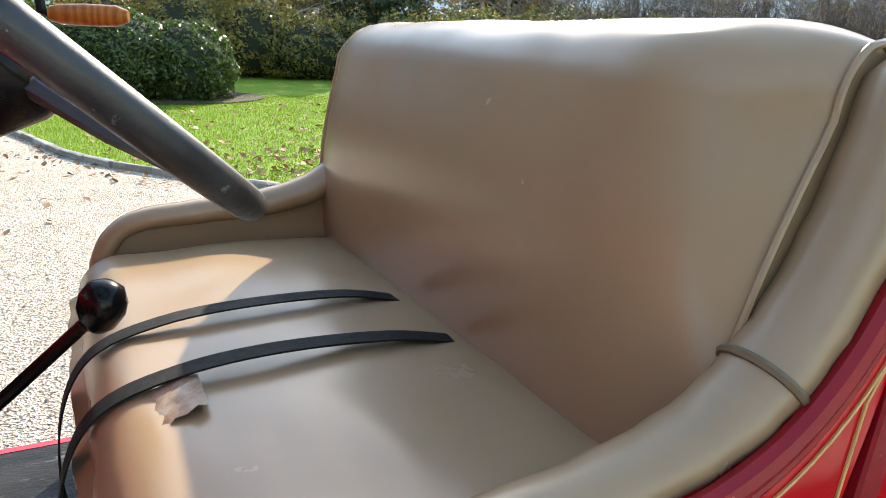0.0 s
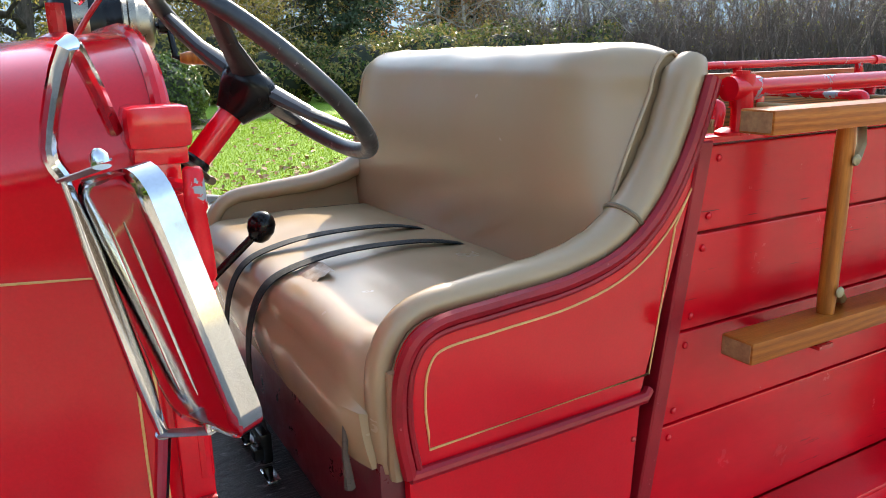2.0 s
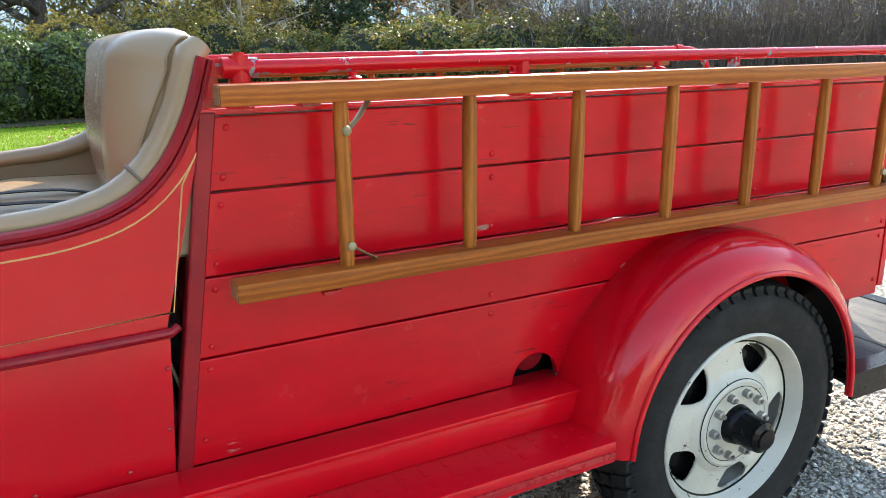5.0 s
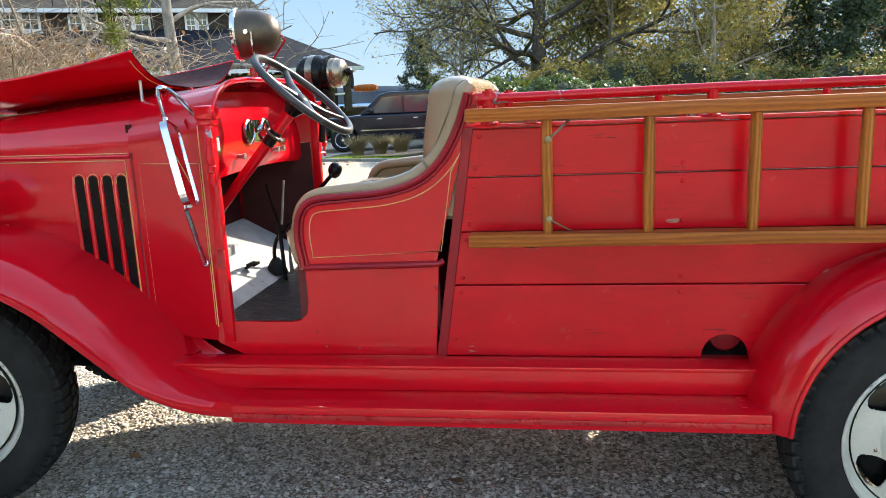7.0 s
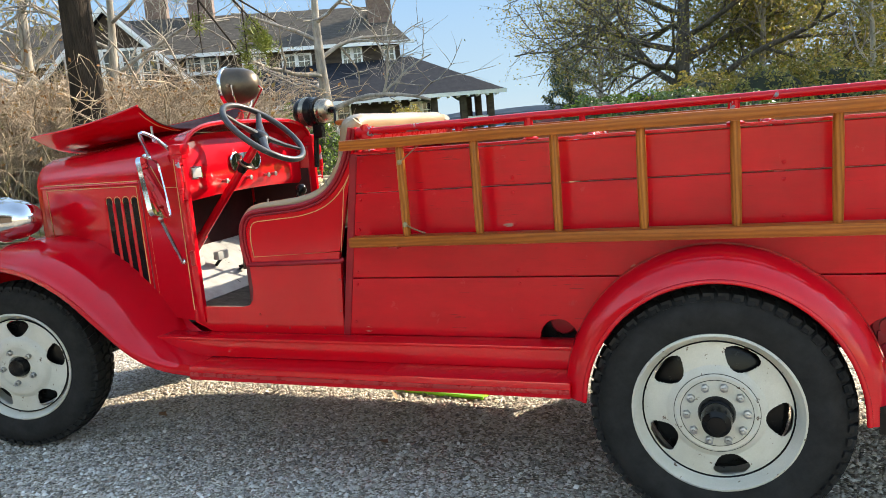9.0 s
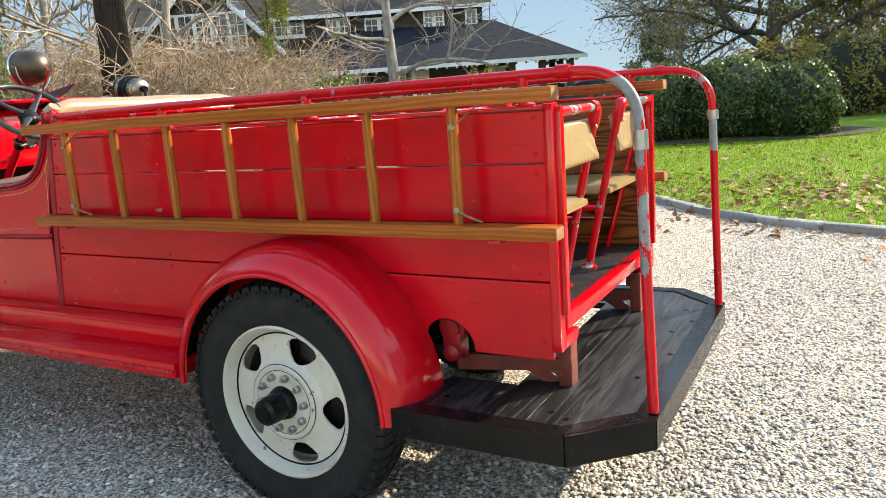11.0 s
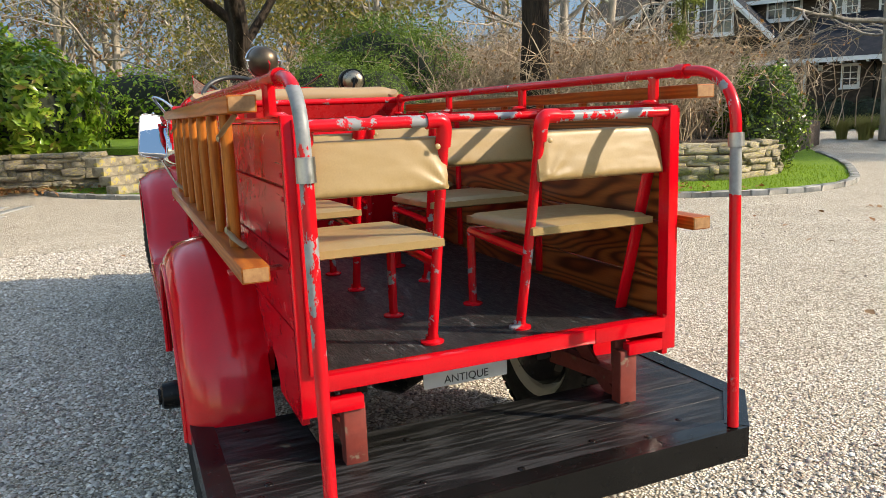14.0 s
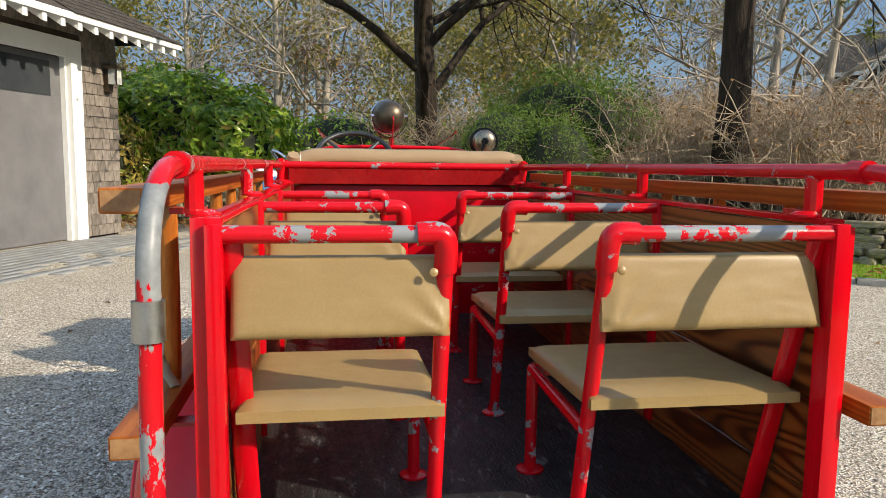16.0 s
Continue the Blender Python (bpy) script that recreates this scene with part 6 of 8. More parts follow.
BED_EDGE = smooth2([(-17.5, -3.3), (-14.6, -2.6), (-13.0, -1.6), (-12.1, -0.7), (-11.0, 0.7), (-9.6, 2.4), (-8.2, 3.9), (-6.7, 5.6), (-5.9, 6.9), (-5.45, 8.3), (-5.7, 9.7), (-6.6, 11.0), (-9.0, 13.6), (-14, 18), (-22, 25)])
bed_poly = BED_EDGE + [(-40, 34), (-60, 20), (-60, -10), (-30, -10), (-20, -8), (-17.5, -6.5)]
tagged(part("planting_bed", Geo().prism(bed_poly, "z", -0.05, 0.05), "lawn", None, smooth=0), "grass strip and planting bed behind the kerb", "lawn", kind="structure")
# raised soil behind the wall
WALL_A = [(-18.5, -7.0), (-17.0, -5.6), (-16.0, -3.6), (-15.4, -1.6)]
WALL_B = [(-13.6, 1.0), (-12.4, 2.9), (-11.3, 4.7), (-10.2, 6.0), (-8.9, 6.9), (-7.9, 7.6), (-7.35, 8.7), (-7.55, 9.9), (-8.3, 10.8)]
soil = [(-18.4, -6.9), (-17.3, -5.4), (-16.3, -3.5), (-15.7, -1.5), (-13.9, 1.1), (-12.7, 3.0), (-11.6, 4.8), (-10.5, 6.2), (-9.1, 7.2), (-8.1, 7.9), (-7.65, 8.8), (-7.85, 9.8), (-8.6, 10.8), (-14, 19), (-22, 26), (-45, 30), (-45, -7)]
tagged(part("raised_soil", Geo().prism(soil, "z", 0.0, 0.72), "mulch", None, smooth=0), "dark leaf-strewn soil behind the wall", "soil", kind="structure")
tagged(part("upper_lawn", Geo().prism([(-15.9, -1.4), (-14.1, 1.0), (-24, 6), (-44, 8), (-44, -6), (-19, -5.5)], "z", 0.6, 0.86), "lawn", None, smooth=0), "lawn beyond the stone steps", "lawn", kind="structure")


def kerb(edge, w, lo, hi, h, name, label):
    """A row of set stones along an edge; each is an object on one of a few meshes."""
    root = tagged(new(name), label, "kerb", kind="structure")
    kinds = []
    for k in range(5):
        rnd = random.Random(k + 40)
        g = Geo().box(-0.5, 0.5, -w / 2, w / 2, -0.06, h, 0.018)
        g.v = [(x + rnd.uniform(-0.02, 0.02), y + rnd.uniform(-0.012, 0.012), z + rnd.uniform(-0.010, 0.010)) for x, y, z in g.v]
        kinds.append(mesh_of("stone", g, "cobble", 45))
    rnd = random.Random(5)
    P = [Vector((a, b, 0)) for a, b in edge]
    seg, acc = 0, 0.0
    pos = P[0].copy()
    count = 0
    while seg < len(P) - 1 and count < 290:
        ln = rnd.uniform(lo, hi)
        left, q, s2 = ln, pos.copy(), seg
        while s2 < len(P) - 1 and (P[s2 + 1] - q).length < left:
            left -= (P[s2 + 1] - q).length
            s2 += 1
            q = P[s2].copy()
        if s2 >= len(P) - 1:
            break
        end = q + (P[s2 + 1] - q).normalized() * left
        d = end - pos
        m = Matrix.Translation((pos + end) / 2) @ Matrix.Rotation(math.atan2(d.y, d.x), 4, "Z") @ Matrix.Diagonal((d.length * 0.96, 1, 1, 1))
        again("stone", rnd.choice(kinds), m, root)
        pos, seg = end, s2
        count += 1
    return root


kerb([p for p in BED_EDGE if p[1] > -3.2 and p[1] < 16], 0.15, 0.26, 0.36, 0.085, "kerb_1", "granite block kerb round the planting bed")
kerb([p for p in LAWN_EDGE if p[0] < 7], 0.09, 0.45, 0.7, 0.075, "kerb_2", "low stone kerb along the lawn")


# ---- dry stone walls, stone by stone
def stone_wall(line, base, height, name, seed, courses):
    root = tagged(new(name), "dry-laid fieldstone wall with lichen", "wall", kind="structure")
    kinds = []
    for k in range(12):
        rnd = random.Random(seed * 31 + k)
        g = Geo().box(-0.5, 0.5, -0.5, 0.5, -0.5, 0.5, 0.13)
        g.v = [(x + rnd.uniform(-0.05, 0.05), y + rnd.uniform(-0.06, 0.06), z + rnd.uniform(-0.055, 0.055)) for x, y, z in g.v]
        kinds.append(mesh_of("stone", g, "stone", 60))
    rnd = random.Random(seed)
    P = [Vector((a, b, 0)) for a, b in line]
    ls = [(b - a).length for a, b in zip(P, P[1:])]
    total = sum(ls)

    def at(s):
        for a, b, l in zip(P, P[1:], ls):
            if s <= l:
                return a.lerp(b, s / l), (b - a).normalized()
            s -= l
        return P[-1], (P[-1] - P[-2]).normalized()
    # rough courses of uneven height, broken by taller stones that span two
    z = base
    tall = []
    for c in range(courses):
        h = height / courses * rnd.uniform(0.75, 1.25)
        s = rnd.uniform(-0.3, 0)
        nxt = []
        while s < total:
            w = rnd.choice((rnd.uniform(0.16, 0.3), rnd.uniform(0.25, 0.5), rnd.uniform(0.25, 0.5), rnd.uniform(0.4, 0.75)))
            hit = [q for q in tall if q[0] < s + w * 0.6 and q[1] > s + w * 0.2]
            if hit:
                s = hit[0][1]
                continue
            big = c < courses - 1 and rnd.random() < 0.05
            hh = h * (1.9 if big else rnd.uniform(0.9, 1.08))
            if big:
                w = min(w, 0.45)
                nxt.append((s, s + w))
            p, d = at(min(total, max(0, s + w / 2)))
            m = Matrix.Translation(p + Vector((0, 0, z + hh / 2)) + Vector((-d.y, d.x, 0)) * rnd.uniform(-0.04, 0.04)) @ Matrix.Rotation(math.atan2(d.y, d.x), 4, "Z") @ pose(0, 0, 0, rnd.uniform(-5, 5), rnd.uniform(-4, 4), 0) @ Matrix.Diagonal((w * 1.01, rnd.uniform(0.34, 0.44), hh * 1.06, 1))
            again("stone", rnd.choice(kinds), m, root)
            s += w * 0.98
        tall = nxt
        z += h * 0.96
    return root


stone_wall(WALL_A, 0.03, 1.0, "wall_1", 3, 7)
stone_wall(WALL_B[:5], 0.03, 0.80, "wall_2", 4, 8)
stone_wall(WALL_B[4:], 0.03, 0.72, "wall_3", 6, 6)
for i in range(4):
    st = tagged(part("stone_step", Geo().box(-0.2, 0.2, -1.5, 1.5, 0, 0.18, 0.03), "stone", None), "wide fieldstone step set in the bank", "step", "garden steps")
    st.matrix_world = Matrix.Translation((-13.9 - 0.33 * i, -0.15 - 0.12 * i, 0.045 + 0.17 * i)) @ Matrix.Rotation(radians(35), 4, "Z")
# gravel apron of grey pavers by the garage
ap = tagged(new("paved_apron"), "grey paver apron in front of the garage", "paving", kind="structure")
pm = [mesh_of("paver", Geo().box(-0.5, 0.5, -0.5, 0.5, -0.02, 0.012, 0.006), "paver", 40) for _ in range(1)]
rnd = random.Random(8)
ux, uy = Vector((0.949, -0.316, 0)), Vector((0.316, 0.949, 0))
for i in range(22):
    for j in range(12):
        p = Vector((-13.2, -4.9, 0)) + ux * (i * 0.42 + 0.2 + (0.2 if j % 2 else 0)) + uy * (0.12 + j * 0.21)
        if j > 6 + i * 0.15 and rnd.random() < 0.5:
            continue
        m = Matrix.Translation(p) @ Matrix.Rotation(math.atan2(ux.y, ux.x), 4, "Z") @ Matrix.Diagonal((0.416, 0.2075, 1, 1))
        again("paver", pm[0], m, ap)

# ---------------------------------------------------------------- shingled house across the drive
HO = Vector((-11.3, 35.8, 0))
HU = Vector((-0.867, -0.498, 0))
HV = Vector((-0.498, 0.867, 0))


def hp(s, d, z):
    """A point of the house: s along the front to the left, d back from the eave, z up."""
    return HO + HU * s + HV * d + Vector((0, 0, z))


def hbox(s0, s1, d0, d1, z0, z1):
    g = Geo()
    vs = [hp(s, d, z) for s in (s0, s1) for d in (d0, d1) for z in (z0, z1)]
    return g.add(vs, [(0, 1, 3, 2), (4, 6, 7, 5), (0, 4, 5, 1), (2, 3, 7, 6), (0, 2, 6, 4), (1, 5, 7, 3)])


house = thing("house", HO.x - 12, HO.y - 2, 0, "large brown shingled house with slate roofs and white windows", "house")
part("bank", hbox(-3, 34, 0.6, 16, -0.1, 1.15), "mulch", house, "", 0)
part("wall", hbox(3.4, 26, 1.0, 12, 1.1, 3.6), "wallwood", house, "brown shingled ground-floor wall", 0)
part("wall", hbox(4.6, 25.5, 4.2, 12, 3.4, 6.7), "wallwood", house, "brown shingled upper wall", 0)


def slope(s0, s1, d0, z0, d1, z1, hip0=0.0, hip1=0.0, th=0.12):
    """A roof plane from its eave to its ridge, hipped in at either end."""
    a = [hp(s0, d0, z0), hp(s1, d0, z0), hp(s1 - hip1, d1, z1), hp(s0 + hip0, d1, z1)]
    b = [p - Vector((0, 0, th)) for p in a]
    return Geo().add(a + b, [(0, 1, 2, 3), (7, 6, 5, 4), (0, 4, 5, 1), (1, 5, 6, 2), (2, 6, 7, 3), (3, 7, 4, 0)])


part("roof", slope(-0.4, 14.0, -0.2, 3.28, 4.4, 5.75, 4.4, 0), "roof", house, "dark slate porch roof", 0)
g = Geo().add([hp(-0.4, -0.2, 3.28), hp(4.0, 4.4, 5.75), hp(4.0, 9.0, 5.75), hp(-0.4, 13.6, 3.28)], [(0, 1, 2, 3)])
part("roof", g, "roof", house, "", 0)
part("roof", slope(13.2, 27, 0.3, 3.35, 4.4, 4.75), "roof_old", house, "", 0)
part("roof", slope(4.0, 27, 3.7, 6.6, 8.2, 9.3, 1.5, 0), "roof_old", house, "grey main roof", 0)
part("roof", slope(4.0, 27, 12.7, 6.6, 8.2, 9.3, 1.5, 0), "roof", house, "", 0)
# gable with its white window band
gp = [hp(23.6, 1.4, 4.7), hp(16.1, 1.4, 4.7), hp(19.85, 1.4, 8.6)]
gb = [p + HV * 5 for p in gp]
part("gable", Geo().add(gp + gb, [(0, 1, 2), (5, 4, 3), (0, 3, 4, 1), (1, 4, 5, 2), (2, 5, 3, 0)]), "wallwood", house, "brown shingled gable", 0)
for s0, s1 in ((24.2, 19.85), (15.5, 19.85)):
    a, b = hp(s0, 1.0, 4.55), hp(s1, 1.0, 8.95)
    part("gable_roof", Geo().add([a, b, b + HV * 5.5, a + HV * 5.5] + [p - Vector((0, 0, 0.16)) for p in (a, b, b + HV * 5.5, a + HV * 5.5)], [(0, 1, 2, 3), (7, 6, 5, 4), (0, 4, 5, 1), (1, 5, 6, 2), (2, 6, 7, 3), (3, 7, 4, 0)]), "roof", house, "", 0)
    a2, b2 = hp(s0, 0.96, 4.42), hp(s1, 0.96, 8.82)
    part("verge_board", Geo().tube([a2, b2], 0.13, 4, flat=(0.3, 1)), "whitetrim", house, "white verge board", 0)


def window(s0, s1, z0, z1, d, lights, bars=(2, 3), name="window"):
    """A white framed window: frame, lights, glazing bars, dark panes."""
    w = part(name, hbox(s0, s1, d - 0.10, d - 0.02, z0, z1), "whitetrim", house, "white framed window", 0)
    n = lights
    for i in range(n):
        a, b = lerp(s0, s1, i / n), lerp(s0, s1, (i + 1) / n)
        m = 0.11 * (1 if b > a else -1)
        part("pane", hbox(a + m, b - m, d - 0.115, d - 0.10, z0 + 0.13, z1 - 0.13), "pane", w, "", 0)
        g = Geo()
        for k in range(1, bars[0]):
            q = lerp(a + m, b - m, k / bars[0])
            gg = hbox(q - 0.02, q + 0.02, d - 0.135, d - 0.116, z0 + 0.1, z1 - 0.1)
            g.add(gg.v, gg.f)
        for k in range(1, bars[1]):
            z = lerp(z0 + 0.13, z1 - 0.13, k / bars[1])
            gg = hbox(a + m, b - m, d - 0.133, d - 0.117, z - 0.02, z + 0.02)
            g.add(gg.v, gg.f)
        part("glazing_bar", g, "whitetrim", w, "", 0)
    part("sill", hbox(s0 + 0.06 * (1 if s0 > s1 else -1), s1 - 0.06 * (1 if s0 > s1 else -1), d - 0.18, d, z0 - 0.08, z0), "whitetrim", w, "", 0)
    return w


window(22.1, 17.5, 4.85, 6.85, 1.38, 5)
window(16.6, 14.85, 5.55, 6.7, 4.18, 2, (2, 2))
window(13.6, 12.2, 5.1, 6.4, 4.18, 2)
window(11.4, 9.7, 5.1, 6.3, 4.18, 2)
window(8.0, 6.8, 5.4, 6.5, 4.18, 2)
window(5.6, 4.9, 5.1, 6.4, 4.18, 1)
window(9.6, 7.9, 1.3, 3.2, 1.0, 2, (2, 4), "french_door")
window(4.7, 3.5, 1.3, 3.0, 0.98, 2, (2, 4), "french_door")
window(15.9, 13.9, 1.3, 3.15, 1.0, 2, (2, 4), "french_door")
window(12.4, 11.6, 1.9, 3.0, 1.0, 1)
window(20.0, 18.0, 1.6, 3.0, 1.0, 3)
part("eave_board", hbox(-0.45, 13.9, -0.32, -0.2, 3.08, 3.28), "whitetrim", house, "white eave board", 0)
part("eave_board", hbox(13.9, 27, 0.1, 0.25, 3.14, 3.34), "whitetrim", house, "", 0)
part("eave_board", hbox(3.8, 27, 3.55, 3.7, 6.42, 6.62), "whitetrim", house, "", 0)
for i in range(26):
    s = 0.0 + 0.53 * i
    part("rafter_tail", hbox(s, s + 0.10, -0.3, 0.3, 3.0, 3.1), "whitetrim", house, "", 0)
for s, d in ((0.2, 0.1), (1.7, 0.1), (3.3, 0.1), (0.2, 3.2), (0.2, 6.0)):
    part("porch_post", hbox(s, s + 0.35, d, d + 0.35, 1.0, 3.2), "wallwood", house, "", 0)
part("porch_rail", hbox(0.3, 1.7, 0.2, 0.27, 1.85, 1.95), "whitetrim", house, "", 0)
part("porch_rail", hbox(0.3, 0.37, 0.3, 3.3, 1.85, 1.95), "whitetrim", house, "", 0)
for s0, s1, d, zt in ((4.7, 6.1, 6.0, 11.0), (15.2, 16.6, 7.5, 11.2), (18.0, 19.2, 8.2, 11.2)):
    ch = part("chimney", hbox(s0, s1, d, d + 1.1, 5.5, zt), "brick", house, "brick chimney", 0)
    part("chimney_cap", hbox(s0 - 0.08, s1 + 0.08, d - 0.08, d + 1.18, zt, zt + 0.14), "stone", ch, "", 0)
part("downpipe", Geo().tube([hp(11.2, 0.95, 3.2), hp(11.0, 0.93, 2.9), hp(11.0, 0.93, 1.2)], 0.05, 8), "black", house)
part("wall_lamp", hbox(13.2, 13.4, 0.85, 1.0, 2.75, 3.0), "whitetrim", house)

# ---------------------------------------------------------------- garage end beside the drive
GO = Vector((-12.46, -5.13, 0))
GU = Vector((0.949, -0.316, 0))
GV = Vector((-0.316, -0.949, 0))
gar = thing("garage", GO.x, GO.y - 2, 0, "shingled garage with a white-cased grey door and deep eaves", "garage")


def gbox(s0, s1, d0, d1, z0, z1):
    vs = [GO + GU * s + GV * d + Vector((0, 0, z)) for s in (s0, s1) for d in (d0, d1) for z in (z0, z1)]
    return Geo().add(vs, [(0, 1, 3, 2), (4, 6, 7, 5), (0, 4, 5, 1), (2, 3, 7, 6), (0, 2, 6, 4), (1, 5, 7, 3)])


part("wall", gbox(-1.0, 0.02, 0.02, 7, -0.05, 4.3), "wallwood", gar, "weathered shingle wall", 0)
part("wall", gbox(0.02, 9, 0.02, 7, 3.52, 4.3), "wallwood", gar, "", 0)
part("wall", gbox(3.9, 9, 0.02, 7, -0.05, 3.52), "wallwood", gar, "", 0)
door = part("garage_door", gbox(0.32, 3.5, 0.16, 0.24, 0.02, 3.3), "garagedoor", gar, "flat grey door panel", 0)
part("casing", gbox(0.0, 0.30, -0.04, 0.06, 0.0, 3.62), "whitetrim", gar, "white door casing", 0)
part("casing", gbox(0.22, 0.34, 0.06, 0.18, 0.0, 3.34), "whitetrim", gar, "", 0)
part("casing", gbox(0.30, 3.9, -0.04, 0.06, 3.30, 3.62), "whitetrim", gar, "", 0)
part("casing", gbox(3.5, 3.9, -0.04, 0.18, 0.0, 3.30), "whitetrim", gar, "", 0)
part("window_light", gbox(0.62, 3.4, 0.145, 0.165, 2.6, 3.2), "pane", door, "dark door light", 0)
rnd = random.Random(21)
sk = [mesh_of("shingle", Geo().box(-0.5, 0.5, -0.014, 0.014, -0.5, 0.5, 0.002), "shingle", 0) for _ in range(1)]
for r in range(20):
    z = 0.06 + r * 0.205
    s = -1.02 - rnd.uniform(0, 0.1)
    while s < (-0.01 if z < 3.6 else 2.4):
        w = rnd.uniform(0.12, 0.3)
        e = min(s + w, 0.0 if z < 3.6 else 2.5)
        if e - s > 0.04:
            p = GO + GU * ((s + e) / 2) + GV * (-0.012 - rnd.uniform(0, 0.008)) + Vector((0, 0, z + 0.10))
            again("shingle", sk[0], Matrix.Translation(p) @ Matrix.Rotation(math.atan2(GU.y, GU.x), 4, "Z") @ pose(0, 0, 0, 6.0, 0, 0) @ Matrix.Diagonal((e - s - 0.008, 1, 0.235, 1)), gar)
        s += w
roofz = lambda d: 4.42 + d * 0.62


def gslope(s0, s1, d0, d1, th):
    a = [GO + GU * s + GV * d + Vector((0, 0, roofz(d))) for s, d in ((s0, d0), (s1, d0), (s1, d1), (s0 + (d1 - d0) * 0.9, d1))]
    b = [p - Vector((0, 0, th)) for p in a]
    return Geo().add(a + b, [(0, 1, 2, 3), (7, 6, 5, 4), (0, 4, 5, 1), (1, 5, 6, 2), (2, 6, 7, 3), (3, 7, 4, 0)])


rf = part("roof", gslope(-2.0, 9.5, -0.9, 3.4, 0.08), "roof_old", gar, "weathered shingle roof", 0)
a = [GO + GU * s + GV * d + Vector((0, 0, roofz(min(d, 3.4 + 0 * d)) if d < 3.4 else roofz(3.4))) for s, d in ((-2.0, -0.9), (1.87, 3.4), (1.87, 4.5), (-2.0, 8))]
a[3].z = roofz(-0.9)
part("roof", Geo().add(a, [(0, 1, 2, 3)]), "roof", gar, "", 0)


def gsloped(s0, s1, d0, d1, top, depth):
    """A piece that follows the roof's slope, top metres below it."""
    pts = [GO + GU * q + GV * d + Vector((0, 0, roofz(d) - h)) for q in (s0, s1) for d in (d0, d1) for h in (top + depth, top)]
    return Geo().add(pts, [(0, 1, 3, 2), (4, 6, 7, 5), (0, 4, 5, 1), (2, 3, 7, 6), (0, 2, 6, 4), (1, 5, 7, 3)])


part("soffit", gsloped(-1.95, 9.4, -0.86, 0.03, 0.10, 0.03), "whitetrim", gar, "white soffit", 0)
part("fascia", gsloped(-2.0, 9.5, -0.935, -0.905, 0.0, 0.10), "whitetrim", gar, "white fascia", 0)
for i in range(18):
    s = -1.8 + 0.42 * i
    part("rafter_tail", gsloped(s, s + 0.10, -0.90, 0.02, 0.132, 0.13), "whitetrim", gar, "white rafter tail", 0)
shk = mesh_of("roof_shingle", Geo().box(-0.5, 0.5, -0.5, 0.5, -0.010, 0.010, 0.002), "roof_old", 0)
tilt = math.atan(0.62)
for r in range(17):
    d = -0.95 + 0.19 * r
    q = -2.0 + (d + 0.9) * 0.9 + rnd.uniform(0, 0.1)
    while q < 1.4:
        w = rnd.uniform(0.14, 0.34)
        p = GO + GU * (q + w / 2) + GV * (d + 0.1) + Vector((0, 0, roofz(d + 0.1) + 0.018))
        m = Matrix((GU, -GV, Vector((0, 0, 1)))).transposed().to_4x4()
        again("roof_shingle", shk, Matrix.Translation(p) @ m @ Matrix.Rotation(-tilt + 0.05, 4, "X") @ Matrix.Diagonal((w - 0.01, 0.25, 1, 1)), rf)
        q += w
lamp = part("wall_lantern", gbox(-0.80, -0.62, -0.32, -0.14, 2.93, 3.22), "lantern", gar, "wall lantern with seeded glass", 0)
part("cap", gbox(-0.86, -0.56, -0.38, -0.06, 3.22, 3.27), "bronze", lamp, "", 0)
part("back_plate", gbox(-0.78, -0.64, -0.14, 0.0, 2.78, 3.12), "bronze", lamp, "", 0)
for s, d in ((-0.8, -0.32), (-0.62, -0.32), (-0.8, -0.14), (-0.62, -0.14)):
    part("bar", gbox(s - 0.01, s + 0.01, d - 0.01, d + 0.01, 2.91, 3.23), "bronze", lamp, "", 0)

# ---------------------------------------------------------------- bay, far shore
tagged(part("water", Geo().add([(-400, 62, 0.12), (500, 62, 0.12), (900, 420, 0.12), (-900, 420, 0.12)], [(0, 1, 2, 3)]), "water", None, smooth=0), "blue bay water beyond the garden", "water", kind="structure")
rws = []
for i in range(121):
    x = -900 + 15 * i
    h = 6 + 6 * (0.5 + 0.5 * noise.noise((x * 0.006, 1.3, 0))) + 3 * noise.noise((x * 0.03, 4, 0))
    rws.append([(x, 420, -1), (x, 421, h * 0.7), (x, 432, h), (x, 480, h * 0.9)])
tagged(part("far_shore", Geo().grid(rws), "farshore", None, smooth=60), "hazy wooded far shore", "shore", kind="structure")

# ---- clear sky behind everything
rws = []
for i in range(61):
    q = radians(lerp(-22, 206, i / 60))
    rws.append([(860 * math.cos(q), 860 * math.sin(q), z) for z in (-4, 60, 140, 240, 330)])
tagged(part("backdrop", Geo().grid(rws), "clear_sky", None, smooth=60), "clear pale blue sky over the bay", "sky", kind="structure")

# ---------------------------------------------------------------- plants
def raw_mesh(name, v, f, mat, smooth=False):
    """A mesh straight from arrays, for many small faces."""
    me = bpy.data.meshes.new(name)
    v = np.asarray(v, dtype=np.float32)
    f = np.asarray(f, dtype=np.int32)
    k = f.shape[1]
    me.vertices.add(len(v))
    me.vertices.foreach_set("co", v.ravel())
    me.loops.add(f.size)
    me.loops.foreach_set("vertex_index", f.ravel())
    me.polygons.add(len(f))
    me.polygons.foreach_set("loop_start", np.arange(0, f.size, k, dtype=np.int32))
    me.polygons.foreach_set("loop_total", np.full(len(f), k, dtype=np.int32))
    me.materials.append(M[mat])
    me.update(calc_edges=True)
    me.validate()
    if smooth:
        me.shade_smooth()
    return me


